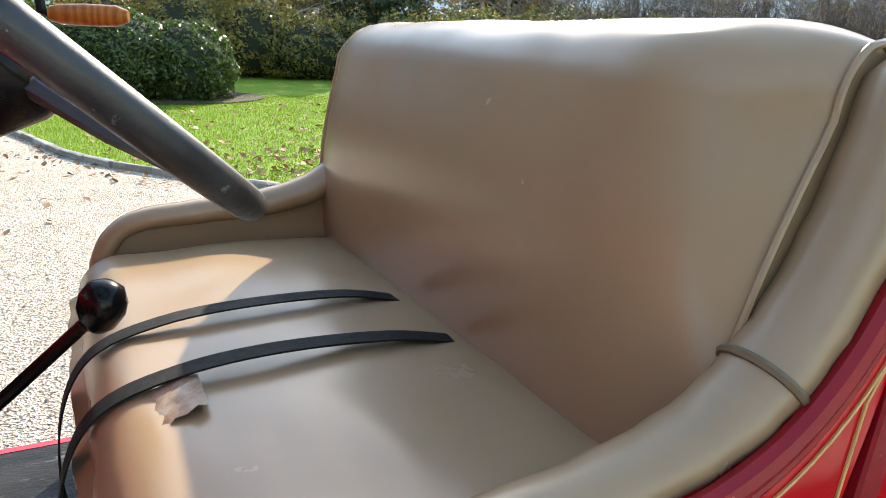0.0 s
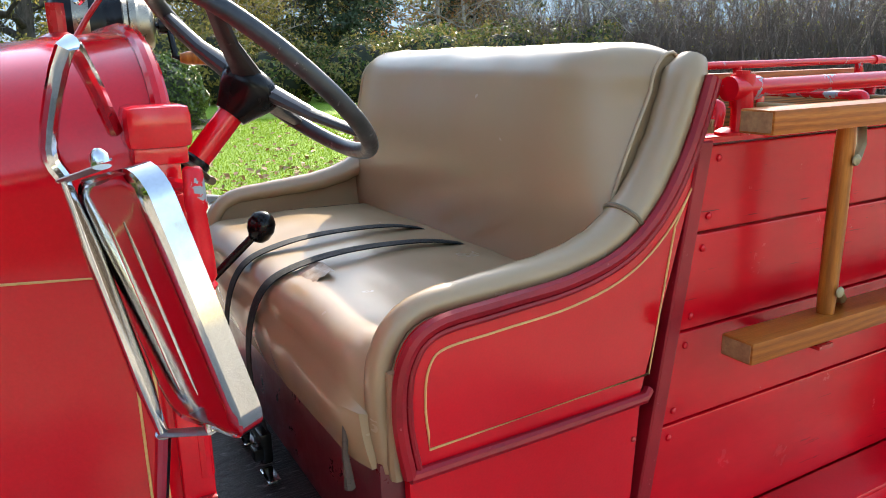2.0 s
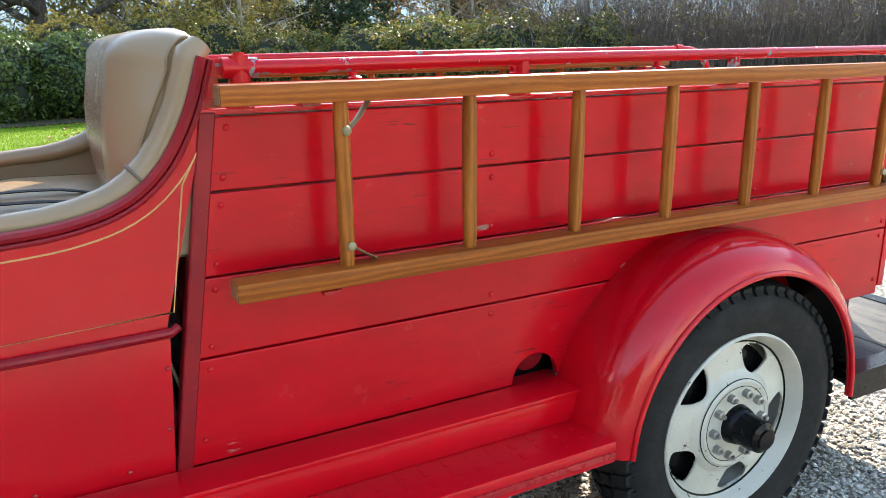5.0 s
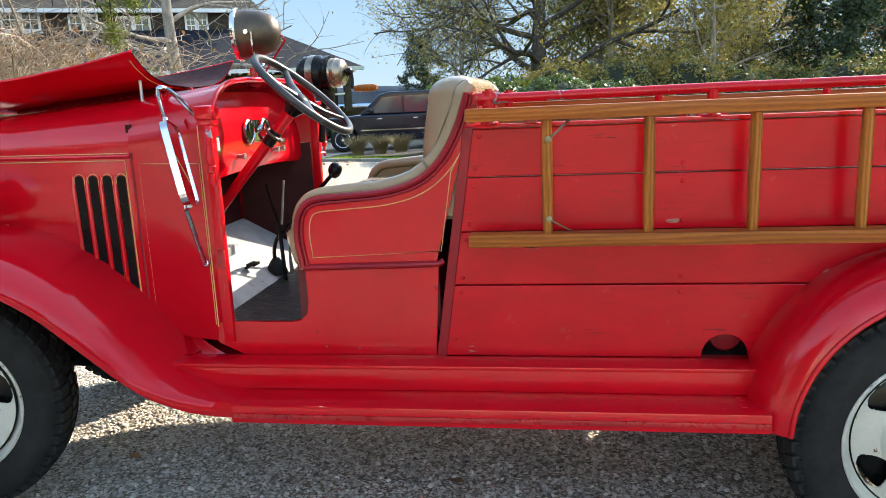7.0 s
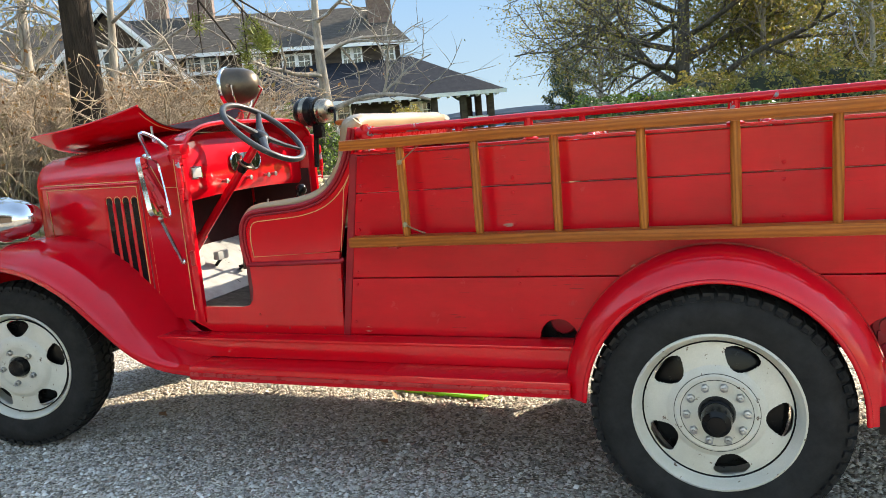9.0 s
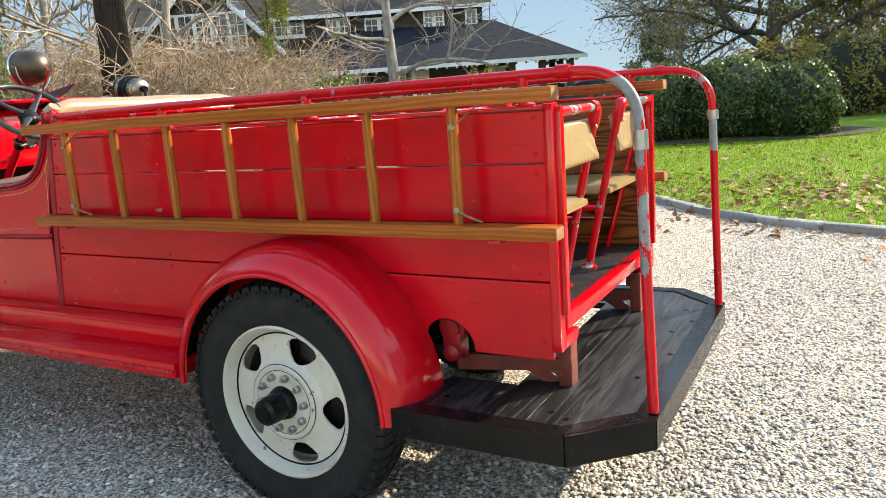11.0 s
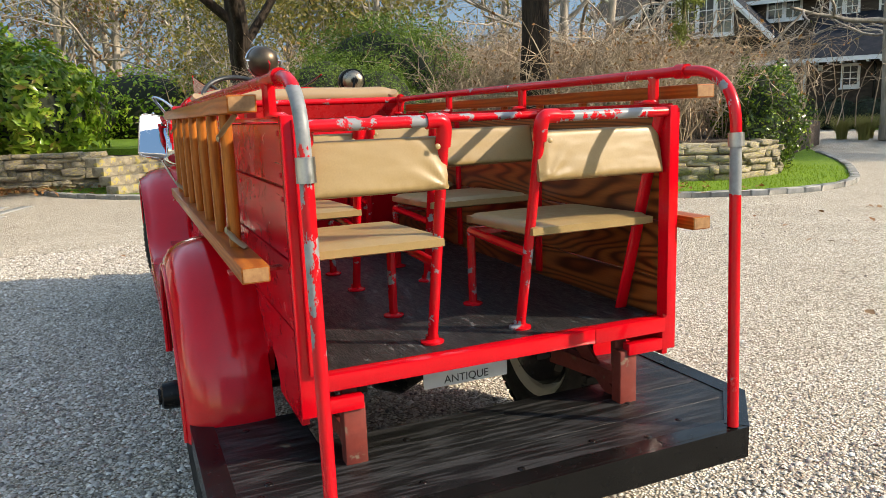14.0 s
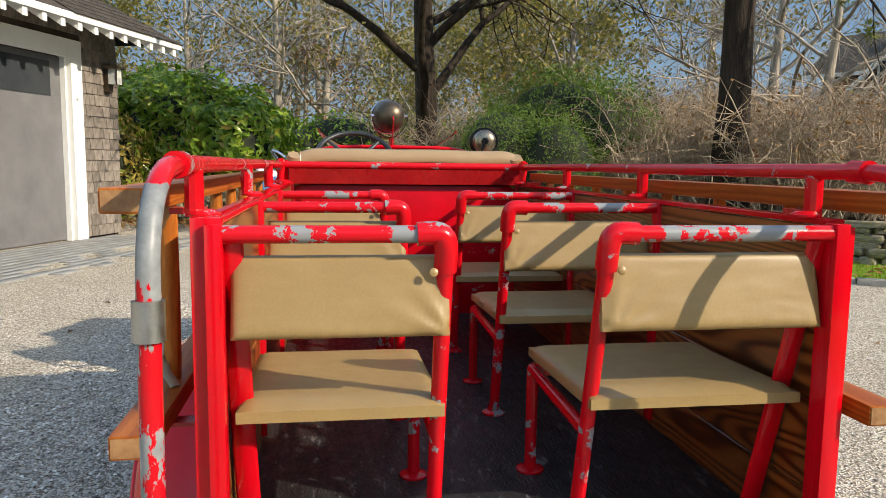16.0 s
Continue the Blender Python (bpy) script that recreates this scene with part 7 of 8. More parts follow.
def leaf_quads(rng, c, size, ratio=0.5, out=None, tilt=0.8):
    """A bent leaf (two faces over four corners) at each centre; out: rough outward normals."""
    n = len(c)
    nrm = rng.normal(size=(n, 3))
    if out is not None:
        nrm = out + tilt * nrm * 0.6
    nrm /= np.linalg.norm(nrm, axis=1, keepdims=True) + 1e-9
    a = np.cross(nrm, rng.normal(size=(n, 3)))
    a /= np.linalg.norm(a, axis=1, keepdims=True) + 1e-9
    b = np.cross(nrm, a)
    s = (size * rng.uniform(0.6, 1.3, n))[:, None]
    v = np.stack([c - a * s, c - b * s * ratio + nrm * s * 0.12, c + a * s - nrm * s * 0.1, c + b * s * ratio + nrm * s * 0.12], 1).reshape(-1, 3)
    i = np.arange(n)[:, None] * 4
    f = np.concatenate([i + [0, 1, 2], i + [0, 2, 3]], 0)
    return v, f


def tube_arrays(paths, radii, sides=4):
    """Thin tapered tubes along many paths at once; paths: (n, k, 3), radii: (n, k)."""
    P = np.asarray(paths, float)
    n, k, _ = P.shape
    t = np.gradient(P, axis=1)
    t /= np.linalg.norm(t, axis=2, keepdims=True) + 1e-9
    ref = np.where(np.abs(t[..., 2:3]) > 0.8, np.array([1.0, 0, 0]), np.array([0, 0, 1.0]))
    u = np.cross(t, ref)
    u /= np.linalg.norm(u, axis=2, keepdims=True) + 1e-9
    w = np.cross(t, u)
    ang = np.arange(sides) * 2 * np.pi / sides
    v = P[:, :, None] + np.asarray(radii)[:, :, None, None] * (np.cos(ang)[None, None, :, None] * u[:, :, None] + np.sin(ang)[None, None, :, None] * w[:, :, None])
    base = (np.arange(n)[:, None, None] * k + np.arange(k - 1)[None, :, None]) * sides
    j = np.arange(sides)[None, None, :]
    j2 = (j + 1) % sides
    f = np.stack([base + j, base + j2, base + sides + j2, base + sides + j], -1).reshape(-1, 4)
    return v.reshape(-1, 3), f


class Wood:
    """Collects limbs of a tree, each a path of eight points."""

    def __init__(self, seed):
        self.r = np.random.default_rng(seed)
        self.paths, self.radii, self.ends = [], [], []

    def limb(self, p, d, length, rad, depth, droop=0.0, wander=0.22, kids=(3, 5), spread=0.9, shrink=0.62):
        k = 8
        pts = [np.array(p, float)]
        d = np.array(d, float)
        d /= np.linalg.norm(d)
        for _ in range(k - 1):
            d = d + self.r.normal(size=3) * wander * 0.5 + np.array([0, 0, -droop])
            d /= np.linalg.norm(d)
            pts.append(pts[-1] + d * length / (k - 1))
        self.paths.append(pts)
        self.radii.append(np.linspace(rad, rad * (0.45 if depth else 0.25), k))
        if depth <= 1:
            self.ends.extend(pts[2:])
        if depth > 0:
            for i in range(self.r.integers(*kids)):
                q = self.r.uniform(0.35, 1.0)
                m = min(k - 1, int(q * (k - 1)))
                a = pts[m] - pts[max(0, m - 1)]
                a /= np.linalg.norm(a) + 1e-9
                s = self.r.normal(size=3)
                s -= a * (s @ a)
                s /= np.linalg.norm(s) + 1e-9
                nd = a * self.r.uniform(0.35, 0.9) + s * spread * self.r.uniform(0.6, 1.1)
                self.limb(pts[m], nd, length * shrink * self.r.uniform(0.75, 1.2), self.radii[-1][0] * 0 + rad * (0.62 - 0.2 * q) * 1.0, depth - 1, droop, wander, kids, spread, shrink)
        return pts

    def mesh(self, name, mat, sides=5):
        v, f = tube_arrays(np.array(self.paths), np.array(self.radii), sides)
        return raw_mesh(name, v, f, mat, True)


def tree(name, label, x, y, z, h, rad, seed, bark="bark", leaf=None, per=4, size=0.09, lean=(0, 0), limbs=7, first=0.3, depth=3, spread=0.95, length=0.42, droop=0.01, cloud=0.35, up=0.5, kids=(3, 5), wander=0.22, keep=1.0):
    """A trunk, forking limbs, twigs, and leaves round the twig ends."""
    t = thing(name, x, y, z, label, "tree")
    w = Wood(seed)
    k = 8
    tr = [np.array([x + lean[0] * q * h + 0.12 * math.sin(q * 5 + seed), y + lean[1] * q * h + 0.12 * math.cos(q * 4 + seed), z + h * q]) for q in np.linspace(0, 1, k)]
    tw = Wood(seed + 1)
    tw.paths.append(tr)
    tw.radii.append(rad * np.array([1.35, 1.0, 0.9, 0.8, 0.68, 0.52, 0.36, 0.16]))
    for i in range(limbs):
        q = lerp(first, 0.97, i / max(1, limbs - 1))
        j = q * (k - 1)
        a = int(min(k - 2, j))
        p = tr[a] + (tr[a + 1] - tr[a]) * (j - a)
        an = i * 2.4 + w.r.uniform(-0.5, 0.5)
        w.limb(p, (math.cos(an), math.sin(an), up + w.r.uniform(-0.15, 0.3)), h * length * (1.15 - 0.6 * q), rad * (0.55 - 0.3 * q), depth - 1, droop, wander, kids, spread)
    v, f = tube_arrays(np.array(tw.paths), np.array(tw.radii), 12)
    tagged(under(new("trunk", raw_mesh("trunk", v, f, bark, True)), t))
    tagged(under(new("branching", w.mesh("branching", bark)), t))
    if leaf and w.ends:
        e = np.array(w.ends)
        e = e[w.r.random(len(e)) < keep]
        c = np.repeat(e, per, 0)
        c = c + w.r.normal(size=c.shape) * cloud
        v, f = leaf_quads(w.r, c, size)
        tagged(under(new("crown", raw_mesh("crown", v, f, leaf)), t))
    return t


def blob_points(rng, n, blobs, rough=0.16, depth=0.3):
    """Points and outward normals near the surface of a union of bumpy ellipsoids."""
    out, nr = [], []
    B = np.array(blobs, float)
    area = np.array([b[3] * b[4] + b[4] * b[5] + b[3] * b[5] for b in B])
    pick = rng.choice(len(B), n * 2, p=area / area.sum())
    d = rng.normal(size=(n * 2, 3))
    d /= np.linalg.norm(d, axis=1, keepdims=True)
    c, r = B[pick, :3], B[pick, 3:6]
    bump = 1 + rough * (np.sin(d[:, 0] * 7 + pick) * np.sin(d[:, 1] * 6 + 2 * pick) + 0.6 * np.sin(d[:, 2] * 11 + d[:, 0] * 9))
    p = c + d * r * (bump * (1 - depth * rng.random(n * 2) ** 2))[:, None]
    ok = np.ones(len(p), bool)
    for i, b in enumerate(B):
        q = (((p - b[:3]) / (b[3:6] * 0.82)) ** 2).sum(1) < 1
        ok &= ~(q & (pick != i))
    ok &= p[:, 2] > 0.03
    nn = d / r
    nn /= np.linalg.norm(nn, axis=1, keepdims=True)
    return p[ok][:n], nn[ok][:n]


def bush(name, label, blobs, n, size, leaf, seed, ratio=0.5, rough=0.14, tilt=0.9, core=0.84, depth=0.3, extra=None):
    """A leafy bush: smooth near-black mounds inside paint the shade between leaves, and many single leaves lie over
    bumpy mounds.
    """
    rng = np.random.default_rng(seed)
    bx, by = blobs[0][0], blobs[0][1]
    t = thing(name, bx, by, max(0.0, min(b[2] - b[5] for b in blobs)), label, "bush")
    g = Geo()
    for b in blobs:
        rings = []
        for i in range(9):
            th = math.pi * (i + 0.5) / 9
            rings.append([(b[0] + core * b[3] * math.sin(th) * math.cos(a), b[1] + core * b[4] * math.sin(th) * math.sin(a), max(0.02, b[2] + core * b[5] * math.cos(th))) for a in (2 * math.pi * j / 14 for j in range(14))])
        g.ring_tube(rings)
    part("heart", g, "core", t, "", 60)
    p, o = blob_points(rng, n, blobs, rough, depth)
    v, f = leaf_quads(rng, p, size, ratio, o, tilt)
    under(new("foliage", raw_mesh("foliage", v, f, leaf)), t)
    if extra:
        p, o = blob_points(rng, extra[1], blobs, rough, depth)
        v, f = leaf_quads(rng, p, size, ratio, o, tilt)
        under(new("foliage", raw_mesh("foliage", v, f, extra[0])), t)
    return t


def thicket(name, label, spots, n, height, seed, mat="twig", rad=0.008, leaf=None, nleaf=0, arch=0.9, spread=1.0):
    """Arching bare canes with side twigs, rising from a scatter of roots."""
    rng = np.random.default_rng(seed)
    S = np.array(spots, float)
    t = thing(name, float(S[0, 0]), float(S[0, 1]), float(S[0, 2]), label, "shrub", kind="stuff")
    k = 7
    i = rng.integers(0, len(S), n)
    p0 = S[i, :3] + rng.normal(size=(n, 3)) * np.stack([S[i, 3], S[i, 3], 0 * S[i, 3]], 1)
    an = rng.uniform(0, 2 * np.pi, n)
    out = rng.uniform(0.3, 1.5, n) * spread
    hh = height * rng.uniform(0.45, 1.1, n) * (S[i, 4] if S.shape[1] > 4 else 1)
    q = np.linspace(0, 1, k)[None, :]
    P = np.zeros((n, k, 3))
    P[:, :, 0] = p0[:, None, 0] + np.cos(an)[:, None] * out[:, None] * q ** 1.5
    P[:, :, 1] = p0[:, None, 1] + np.sin(an)[:, None] * out[:, None] * q ** 1.5
    P[:, :, 2] = p0[:, None, 2] + hh[:, None] * (q * (1 + arch * 0.5) - arch * 0.75 * q ** 2.4)
    P += np.cumsum(rng.normal(size=P.shape) * 0.085, axis=1) * (q[..., None] > 0)
    R = rad * rng.uniform(0.6, 1.6, n)[:, None] * (1.15 - 0.9 * q)
    v1, f1 = tube_arrays(P, R, 3)
    m = n * 3
    a = rng.integers(0, n, m)
    b = rng.integers(2, k, m)
    st = P[a, b]
    d = rng.normal(size=(m, 3)) + np.array([0, 0, 0.35])
    d /= np.linalg.norm(d, axis=1, keepdims=True)
    ln = rng.uniform(0.2, 0.75, m) * (0.45 + 0.3 * height)
    q2 = np.linspace(0, 1, 4)[None, :, None]
    P2 = st[:, None] + d[:, None] * ln[:, None, None] * q2 + np.cumsum(rng.normal(size=(m, 4, 3)) * 0.03, axis=1) * (q2 > 0)
    R2 = rad * 0.6 * rng.uniform(0.6, 1.2, m)[:, None] * (1.1 - 0.75 * q2[..., 0])
    v2, f2 = tube_arrays(P2, R2, 3)
    under(new("canes", raw_mesh("canes", np.concatenate([v1, v2]), np.concatenate([f1, f2 + len(v1)]), mat)), t)
    if leaf:
        c = P2.reshape(-1, 3)[rng.integers(0, m * 4, nleaf)] + rng.normal(size=(nleaf, 3)) * 0.04
        v, f = leaf_quads(rng, c, 0.05, 0.5)
        under(new("leaves", raw_mesh("leaves", v, f, leaf)), t)
    return t


# ---- behind the left-hand wall
bush("rhododendron", "large glossy green rhododendron above the stone wall", [(-18.4, -4.2, 1.9, 1.9, 2.3, 1.75), (-17.4, -2.9, 1.7, 1.4, 1.3, 1.35), (-19.2, -5.4, 2.1, 1.6, 1.6, 1.6)], 20000, 0.125, "leaf_rhodo", 11, 0.42, 0.22, 0.65, 0.84, 0.3, extra=("leaf_yellow", 1100))
bush("rhododendron", "yellowing rhododendron beside the garage wall", [(-16.3, -5.9, 1.35, 1.0, 1.0, 1.35), (-16.9, -6.6, 1.6, 1.0, 1.0, 1.5)], 5200, 0.10, "leaf_yellow", 12, 0.34, 0.22, 0.9, 0.78, 0.4, extra=("leaf_rhodo", 1300))
bush("evergreen_hedge", "rounded green hedge beyond the upper lawn", [(-28.5, -3.4, 1.9, 2.4, 3.0, 1.55), (-29.5, -0.2, 1.9, 2.2, 2.6, 1.7), (-31, 3.2, 2.0, 2.4, 2.8, 1.6)], 9000, 0.10, "leaf_rhodo", 13, 0.45)
bush("juniper", "dense bright green juniper", [(-12.7, 4.1, 2.0, 1.5, 1.6, 1.35), (-12.0, 3.2, 1.5, 1.1, 1.1, 1.1), (-13.6, 5.2, 2.1, 1.4, 1.4, 1.3)], 42000, 0.042, "leaf_cedar", 14, 0.3, 0.24, 1.1, 0.86, 0.3)
bush("arborvitae", "bright green arborvitae bush on the bank", [(-10.9, 3.5, 1.35, 0.75, 0.8, 1.0), (-11.5, 2.6, 1.5, 0.9, 0.9, 1.1)], 26000, 0.030, "leaf_cedar", 15, 0.3, 0.2, 1.1, 0.88, 0.25)
bush("holly", "glossy dark green holly at the wall's end", [(-8.3, 10.5, 1.0, 0.8, 0.8, 1.05), (-8.75, 10.95, 1.0, 0.75, 0.75, 1.0), (-8.0, 10.2, 0.7, 0.5, 0.55, 0.7)], 11000, 0.042, "leaf_hedge", 16, 0.5, 0.2, 1.2, 0.8, 0.35, extra=("leaf_rhodo", 2500))
thicket("bare_brush", "tangle of bare tan canes behind the wall", [(-12.0, 6.2, 0.7, 0.9, 1.0), (-10.8, 7.6, 0.7, 0.9, 1.0), (-9.6, 8.6, 0.7, 0.8, 0.9), (-13.6, 7.5, 0.7, 1.1, 1.15), (-9.0, 7.6, 0.7, 0.5, 0.7), (-12.8, 9.6, 0.7, 1.2, 1.2), (-10.8, 10.6, 0.7, 1.0, 1.0)], 1500, 2.5, 21, "twig", 0.0115, "leaf_rust", 2600, 1.0, 1.3)
thicket("bare_brush", "bare grey shrub in front of the juniper", [(-11.6, 5.0, 0.7, 0.6, 0.8), (-14.2, 3.6, 0.7, 0.8, 1.1), (-14.6, 1.8, 0.7, 0.6, 0.9), (-11.4, 6.4, 0.7, 0.5, 0.8)], 620, 2.3, 22, "twig", 0.009, None, 0, 0.8, 1.2)
thicket("bare_brush", "dead brown brush under the house", [(-16, 12, 0.7, 1.6, 1.1), (-19, 14.5, 0.7, 1.8, 1.2), (-14.5, 15.0, 0.7, 1.5, 1.0), (-22, 12, 0.7, 1.8, 1.3), (-19, 9, 0.7, 1.6, 1.3), (-24, 8, 0.8, 2, 1.3)], 1500, 2.9, 23, "twig", 0.012, "leaf_rust", 2600, 1.0, 1.6)
thicket("dry_stalks", "row of dry brown stalks along the bed", [(-13.0, 1.9, 0.7, 0.4, 1.0), (-12.2, 2.9, 0.7, 0.35, 1.0), (-11.5, 4.0, 0.7, 0.3, 1.0)], 700, 0.45, 24, "twig", 0.005, None, 0, 0.3, 0.15)

tree("pine_tree", "tall pine with a dark furrowed trunk", -10.15, 6.35, 0.6, 15, 0.27, 31, "darkbark", "pine", 7, 0.16, limbs=9, first=0.42, depth=2, length=0.22, droop=0.05, cloud=0.22, up=0.1)
# low bough of needles hanging towards the drive
rng = np.random.default_rng(77)
wd = Wood(78)
for sx, sy, sz in ((-7.5, 8.5, 3.4), (-7.9, 8.4, 3.9), (-8.1, 8.7, 4.2)):
    wd.limb((-10.15, 6.35, 6.6), (sx + 10.15, sy - 6.35, sz - 6.6), 4.6, 0.035, 2, 0.02, 0.10, shrink=0.26, spread=0.7)
bough = thing("pine_bough", -10.15, 6.35, 6.6, "drooping yellow-green pine bough", "branch")
under(new("branching", wd.mesh("branching", "darkbark")), bough)
e = np.array(wd.ends)
e = np.repeat(e[e[:, 0] > -8.9], 14, 0)
v, f = leaf_quads(rng, e + rng.normal(size=e.shape) * 0.07, 0.10, 0.07)
under(new("needles", raw_mesh("needles", v, f, "pine")), bough)

tree("oak_tree", "spreading oak with sparse olive leaves", -15.3, 1.6, 0.7, 11.5, 0.26, 32, "darkbark", "leaf_oak", 5, 0.055, limbs=18, first=0.15, depth=4, spread=0.9, length=0.44, droop=0.0, cloud=0.33, up=0.5, keep=0.6)
tree("bare_tree", "leafless grey tree in front of the house", -14.4, 22.6, 0.0, 9.5, 0.24, 33, "bark", "leaf_oak", 1, 0.05, limbs=11, first=0.26, depth=4, spread=0.95, length=0.46, droop=-0.01, cloud=0.2, up=0.35, keep=0.05)
tree("bare_tree", "leafless grey tree behind the brush", -17.5, 12.0, 0.7, 8.5, 0.17, 34, "bark", None, limbs=11, first=0.15, depth=4, spread=1.0, length=0.5, up=0.45)
tree("bare_tree", "low leafless tree over the garden wall", -13.4, 10.6, 0.7, 6.5, 0.13, 35, "bark", None, limbs=10, first=0.12, depth=4, spread=1.0, length=0.55, up=0.4)
tree("big_tree", "broad old tree with thinning olive leaves", -1.6, 33.5, 0.0, 11.5, 0.36, 36, "greybark", "leaf_olive", 5, 0.062, limbs=18, first=0.16, depth=4, spread=0.95, length=0.6, droop=0.0, cloud=0.32, up=0.3, kids=(4, 6), keep=0.8)
tree("big_tree", "old tree with thinning olive leaves by the lawn", 7.5, 33, 0.0, 7.5, 0.22, 37, "greybark", "leaf_olive", 5, 0.06, limbs=14, first=0.16, depth=4, spread=0.9, length=0.5, cloud=0.32, up=0.35, kids=(4, 6), keep=0.8)

thicket("bare_brush", "tall bare branches in front of the house", [(-20.5, 17, 0.6, 2.0, 1.1), (-24, 17, 0.6, 2, 1.1)], 160, 4.0, 27, "twig", 0.012, None, 0, 0.7, 2.4)
# ---- clipped bushes on the lawn, hedge before the bay
bush("clipped_bush", "large clipped dark green bush in a mulch bed", [(-2.9, 16.2, 0.75, 1.35, 1.3, 1.15), (-1.0, 16.6, 0.8, 1.4, 1.35, 1.1), (0.45, 16.4, 0.7, 1.0, 1.1, 1.0)], 30000, 0.05, "leaf_hedge", 41, 0.5, 0.10, 1.0, 0.9, 0.2)
tagged(part("mulch_bed", Geo().prism(smooth2([(-6.2, 15.5), (-4.2, 15.2), (-2.8, 14.4), (-0.8, 14.8), (1.3, 15.2), (2.2, 17), (0.5, 19), (-2.4, 18.8), (-4.6, 17.0), (-6.2, 15.5)], 4)[:-1], "z", -0.45, 0.075), "mulch", None, smooth=0), "dark mulch under the clipped bushes", "mulch", kind="structure")
tagged(part("mulch_bed", Geo().prism(smooth2([(-7.6, 17.6), (-6.4, 17.1), (-5.0, 17.2), (-3.6, 17.4), (-3.2, 18.6), (-3.6, 19.5), (-5.5, 19.6), (-7.2, 19.2), (-7.6, 17.6)], 4)[:-1], "z", -0.5, -0.085), "mulch", None, smooth=0), "dark mulch round the dry grasses", "mulch", kind="structure")
bush("bay_hedge", "low green hedge before the bay", [(-5.2, 29, 1.1, 1.5, 1.2, 1.05), (-3.0, 29.2, 1.1, 1.6, 1.2, 1.15), (-0.6, 29, 1.2, 1.7, 1.2, 1.1), (1.8, 28.8, 1.2, 1.6, 1.2, 1.1), (4.2, 28.4, 1.2, 1.6, 1.2, 1.1)], 14000, 0.08, "leaf_rhodo", 42, 0.5)
bush("sea_hedge", "tall olive hedge at the end of the lawn", [(8.2, 22.5, 0.9, 1.8, 1.5, 1.25), (10.4, 21.4, 1.1, 1.8, 1.6, 1.4), (12.6, 20, 1.1, 1.9, 1.6, 1.4), (14.6, 18.2, 1.1, 1.8, 1.7, 1.4), (5.6, 24.2, 0.9, 1.8, 1.4, 1.1)], 24000, 0.075, "leaf_oak", 43, 0.5, 0.2, extra=("leaf_hedge", 12000))
thicket("bare_thicket", "dark leafless thicket at the lawn's edge", [(15.5, 19.5, 0, 1.6, 1.0), (17.5, 17, 0, 1.8, 1.0), (19.5, 14, 0, 1.8, 1.05), (21, 11, 0, 1.8, 1.0), (22, 8, 0, 1.8, 1.0), (23.5, 4, 0, 2, 1.0)], 3200, 4.6, 44, "twig_dark", 0.013, "leaf_oak", 3000, 0.7, 1.5)
tree("bare_tree", "pale leafless tree before the thicket", 15.2, 19.2, 0, 6.5, 0.13, 45, "bark", None, limbs=10, first=0.1, depth=4, spread=1.0, length=0.5, up=0.5)
bush("ornamental_shrub", "loose yellow-green shrub behind the lawn", [(1.5, 24.5, 1.2, 1.6, 1.4, 1.5), (-0.8, 25.5, 1.2, 1.5, 1.4, 1.4), (3.8, 25, 1.2, 1.7, 1.4, 1.4)], 13000, 0.07, "leaf_olive", 46, 0.5, 0.25, extra=("leaf_yellow", 5000))


def tuft(x, y, z, h, n, seed, name="ornamental_grass", label="tuft of dry tan ornamental grass", mat="drygrass"):
    rng = np.random.default_rng(seed)
    t = thing(name, x, y, z, label, "grass", "ornamental grasses")
    a = rng.uniform(0, 2 * np.pi, n)
    r = rng.uniform(0, 0.16, n)
    o = rng.uniform(0.1, 0.45, n)
    hh = h * rng.uniform(0.6, 1.05, n)
    q = np.linspace(0, 1, 4)[None]
    P = np.stack([x + np.cos(a)[:, None] * (r[:, None] + o[:, None] * q ** 2), y + np.sin(a)[:, None] * (r[:, None] + o[:, None] * q ** 2), z + hh[:, None] * (q - 0.12 * q ** 3)], -1)
    v, f = tube_arrays(P, 0.006 * (1.1 - q) * np.ones((n, 1)), 3)
    under(new("blades", raw_mesh("blades", v, f, mat)), t)


for i, (x, y) in enumerate(((-6.75, 18.2), (-6.1, 18.35), (-5.45, 18.2), (-4.35, 18.6), (-3.8, 18.3))):
    tuft(x, y, -0.09, 0.68, 520, 60 + i)
for i in range(9):
    tuft(-16.2 + 0.5 * i + 0.1 * (i % 2), 21.2 + 0.2 * i + 0.6 * (i % 3), 0.0, 0.95, 620, 70 + i, mat="greengold", label="tuft of green-gold grass round the tree")

# ---- planting along the house front
hb = [hp(s_, -0.5 + 0.25 * math.sin(s_ * 2.1), 0.55) for s_ in (5.2, 6.6, 8.0, 9.4, 10.9, 12.3, 13.8)]
bush("foundation_hedge", "dark clipped hedge under the house windows", [(p.x, p.y, p.z, 0.95, 0.85, 0.8 + 0.08 * math.sin(i * 1.7)) for i, p in enumerate(hb)], 15000, 0.05, "needle", 95, 0.5, 0.12)
mp = hp(5.3, -1.9, 0.0)
bush("ochre_shrub", "loose ochre-leaved shrub before the porch", [(mp.x, mp.y, 1.6, 0.95, 0.9, 1.1), (mp.x - 0.6, mp.y - 0.2, 1.3, 0.7, 0.7, 0.9), (mp.x + 0.6, mp.y + 0.2, 0.9, 0.7, 0.6, 0.8)], 5200, 0.06, "leaf_yellow", 96, 0.5, 0.25, 1.2, 0.62, 0.5)


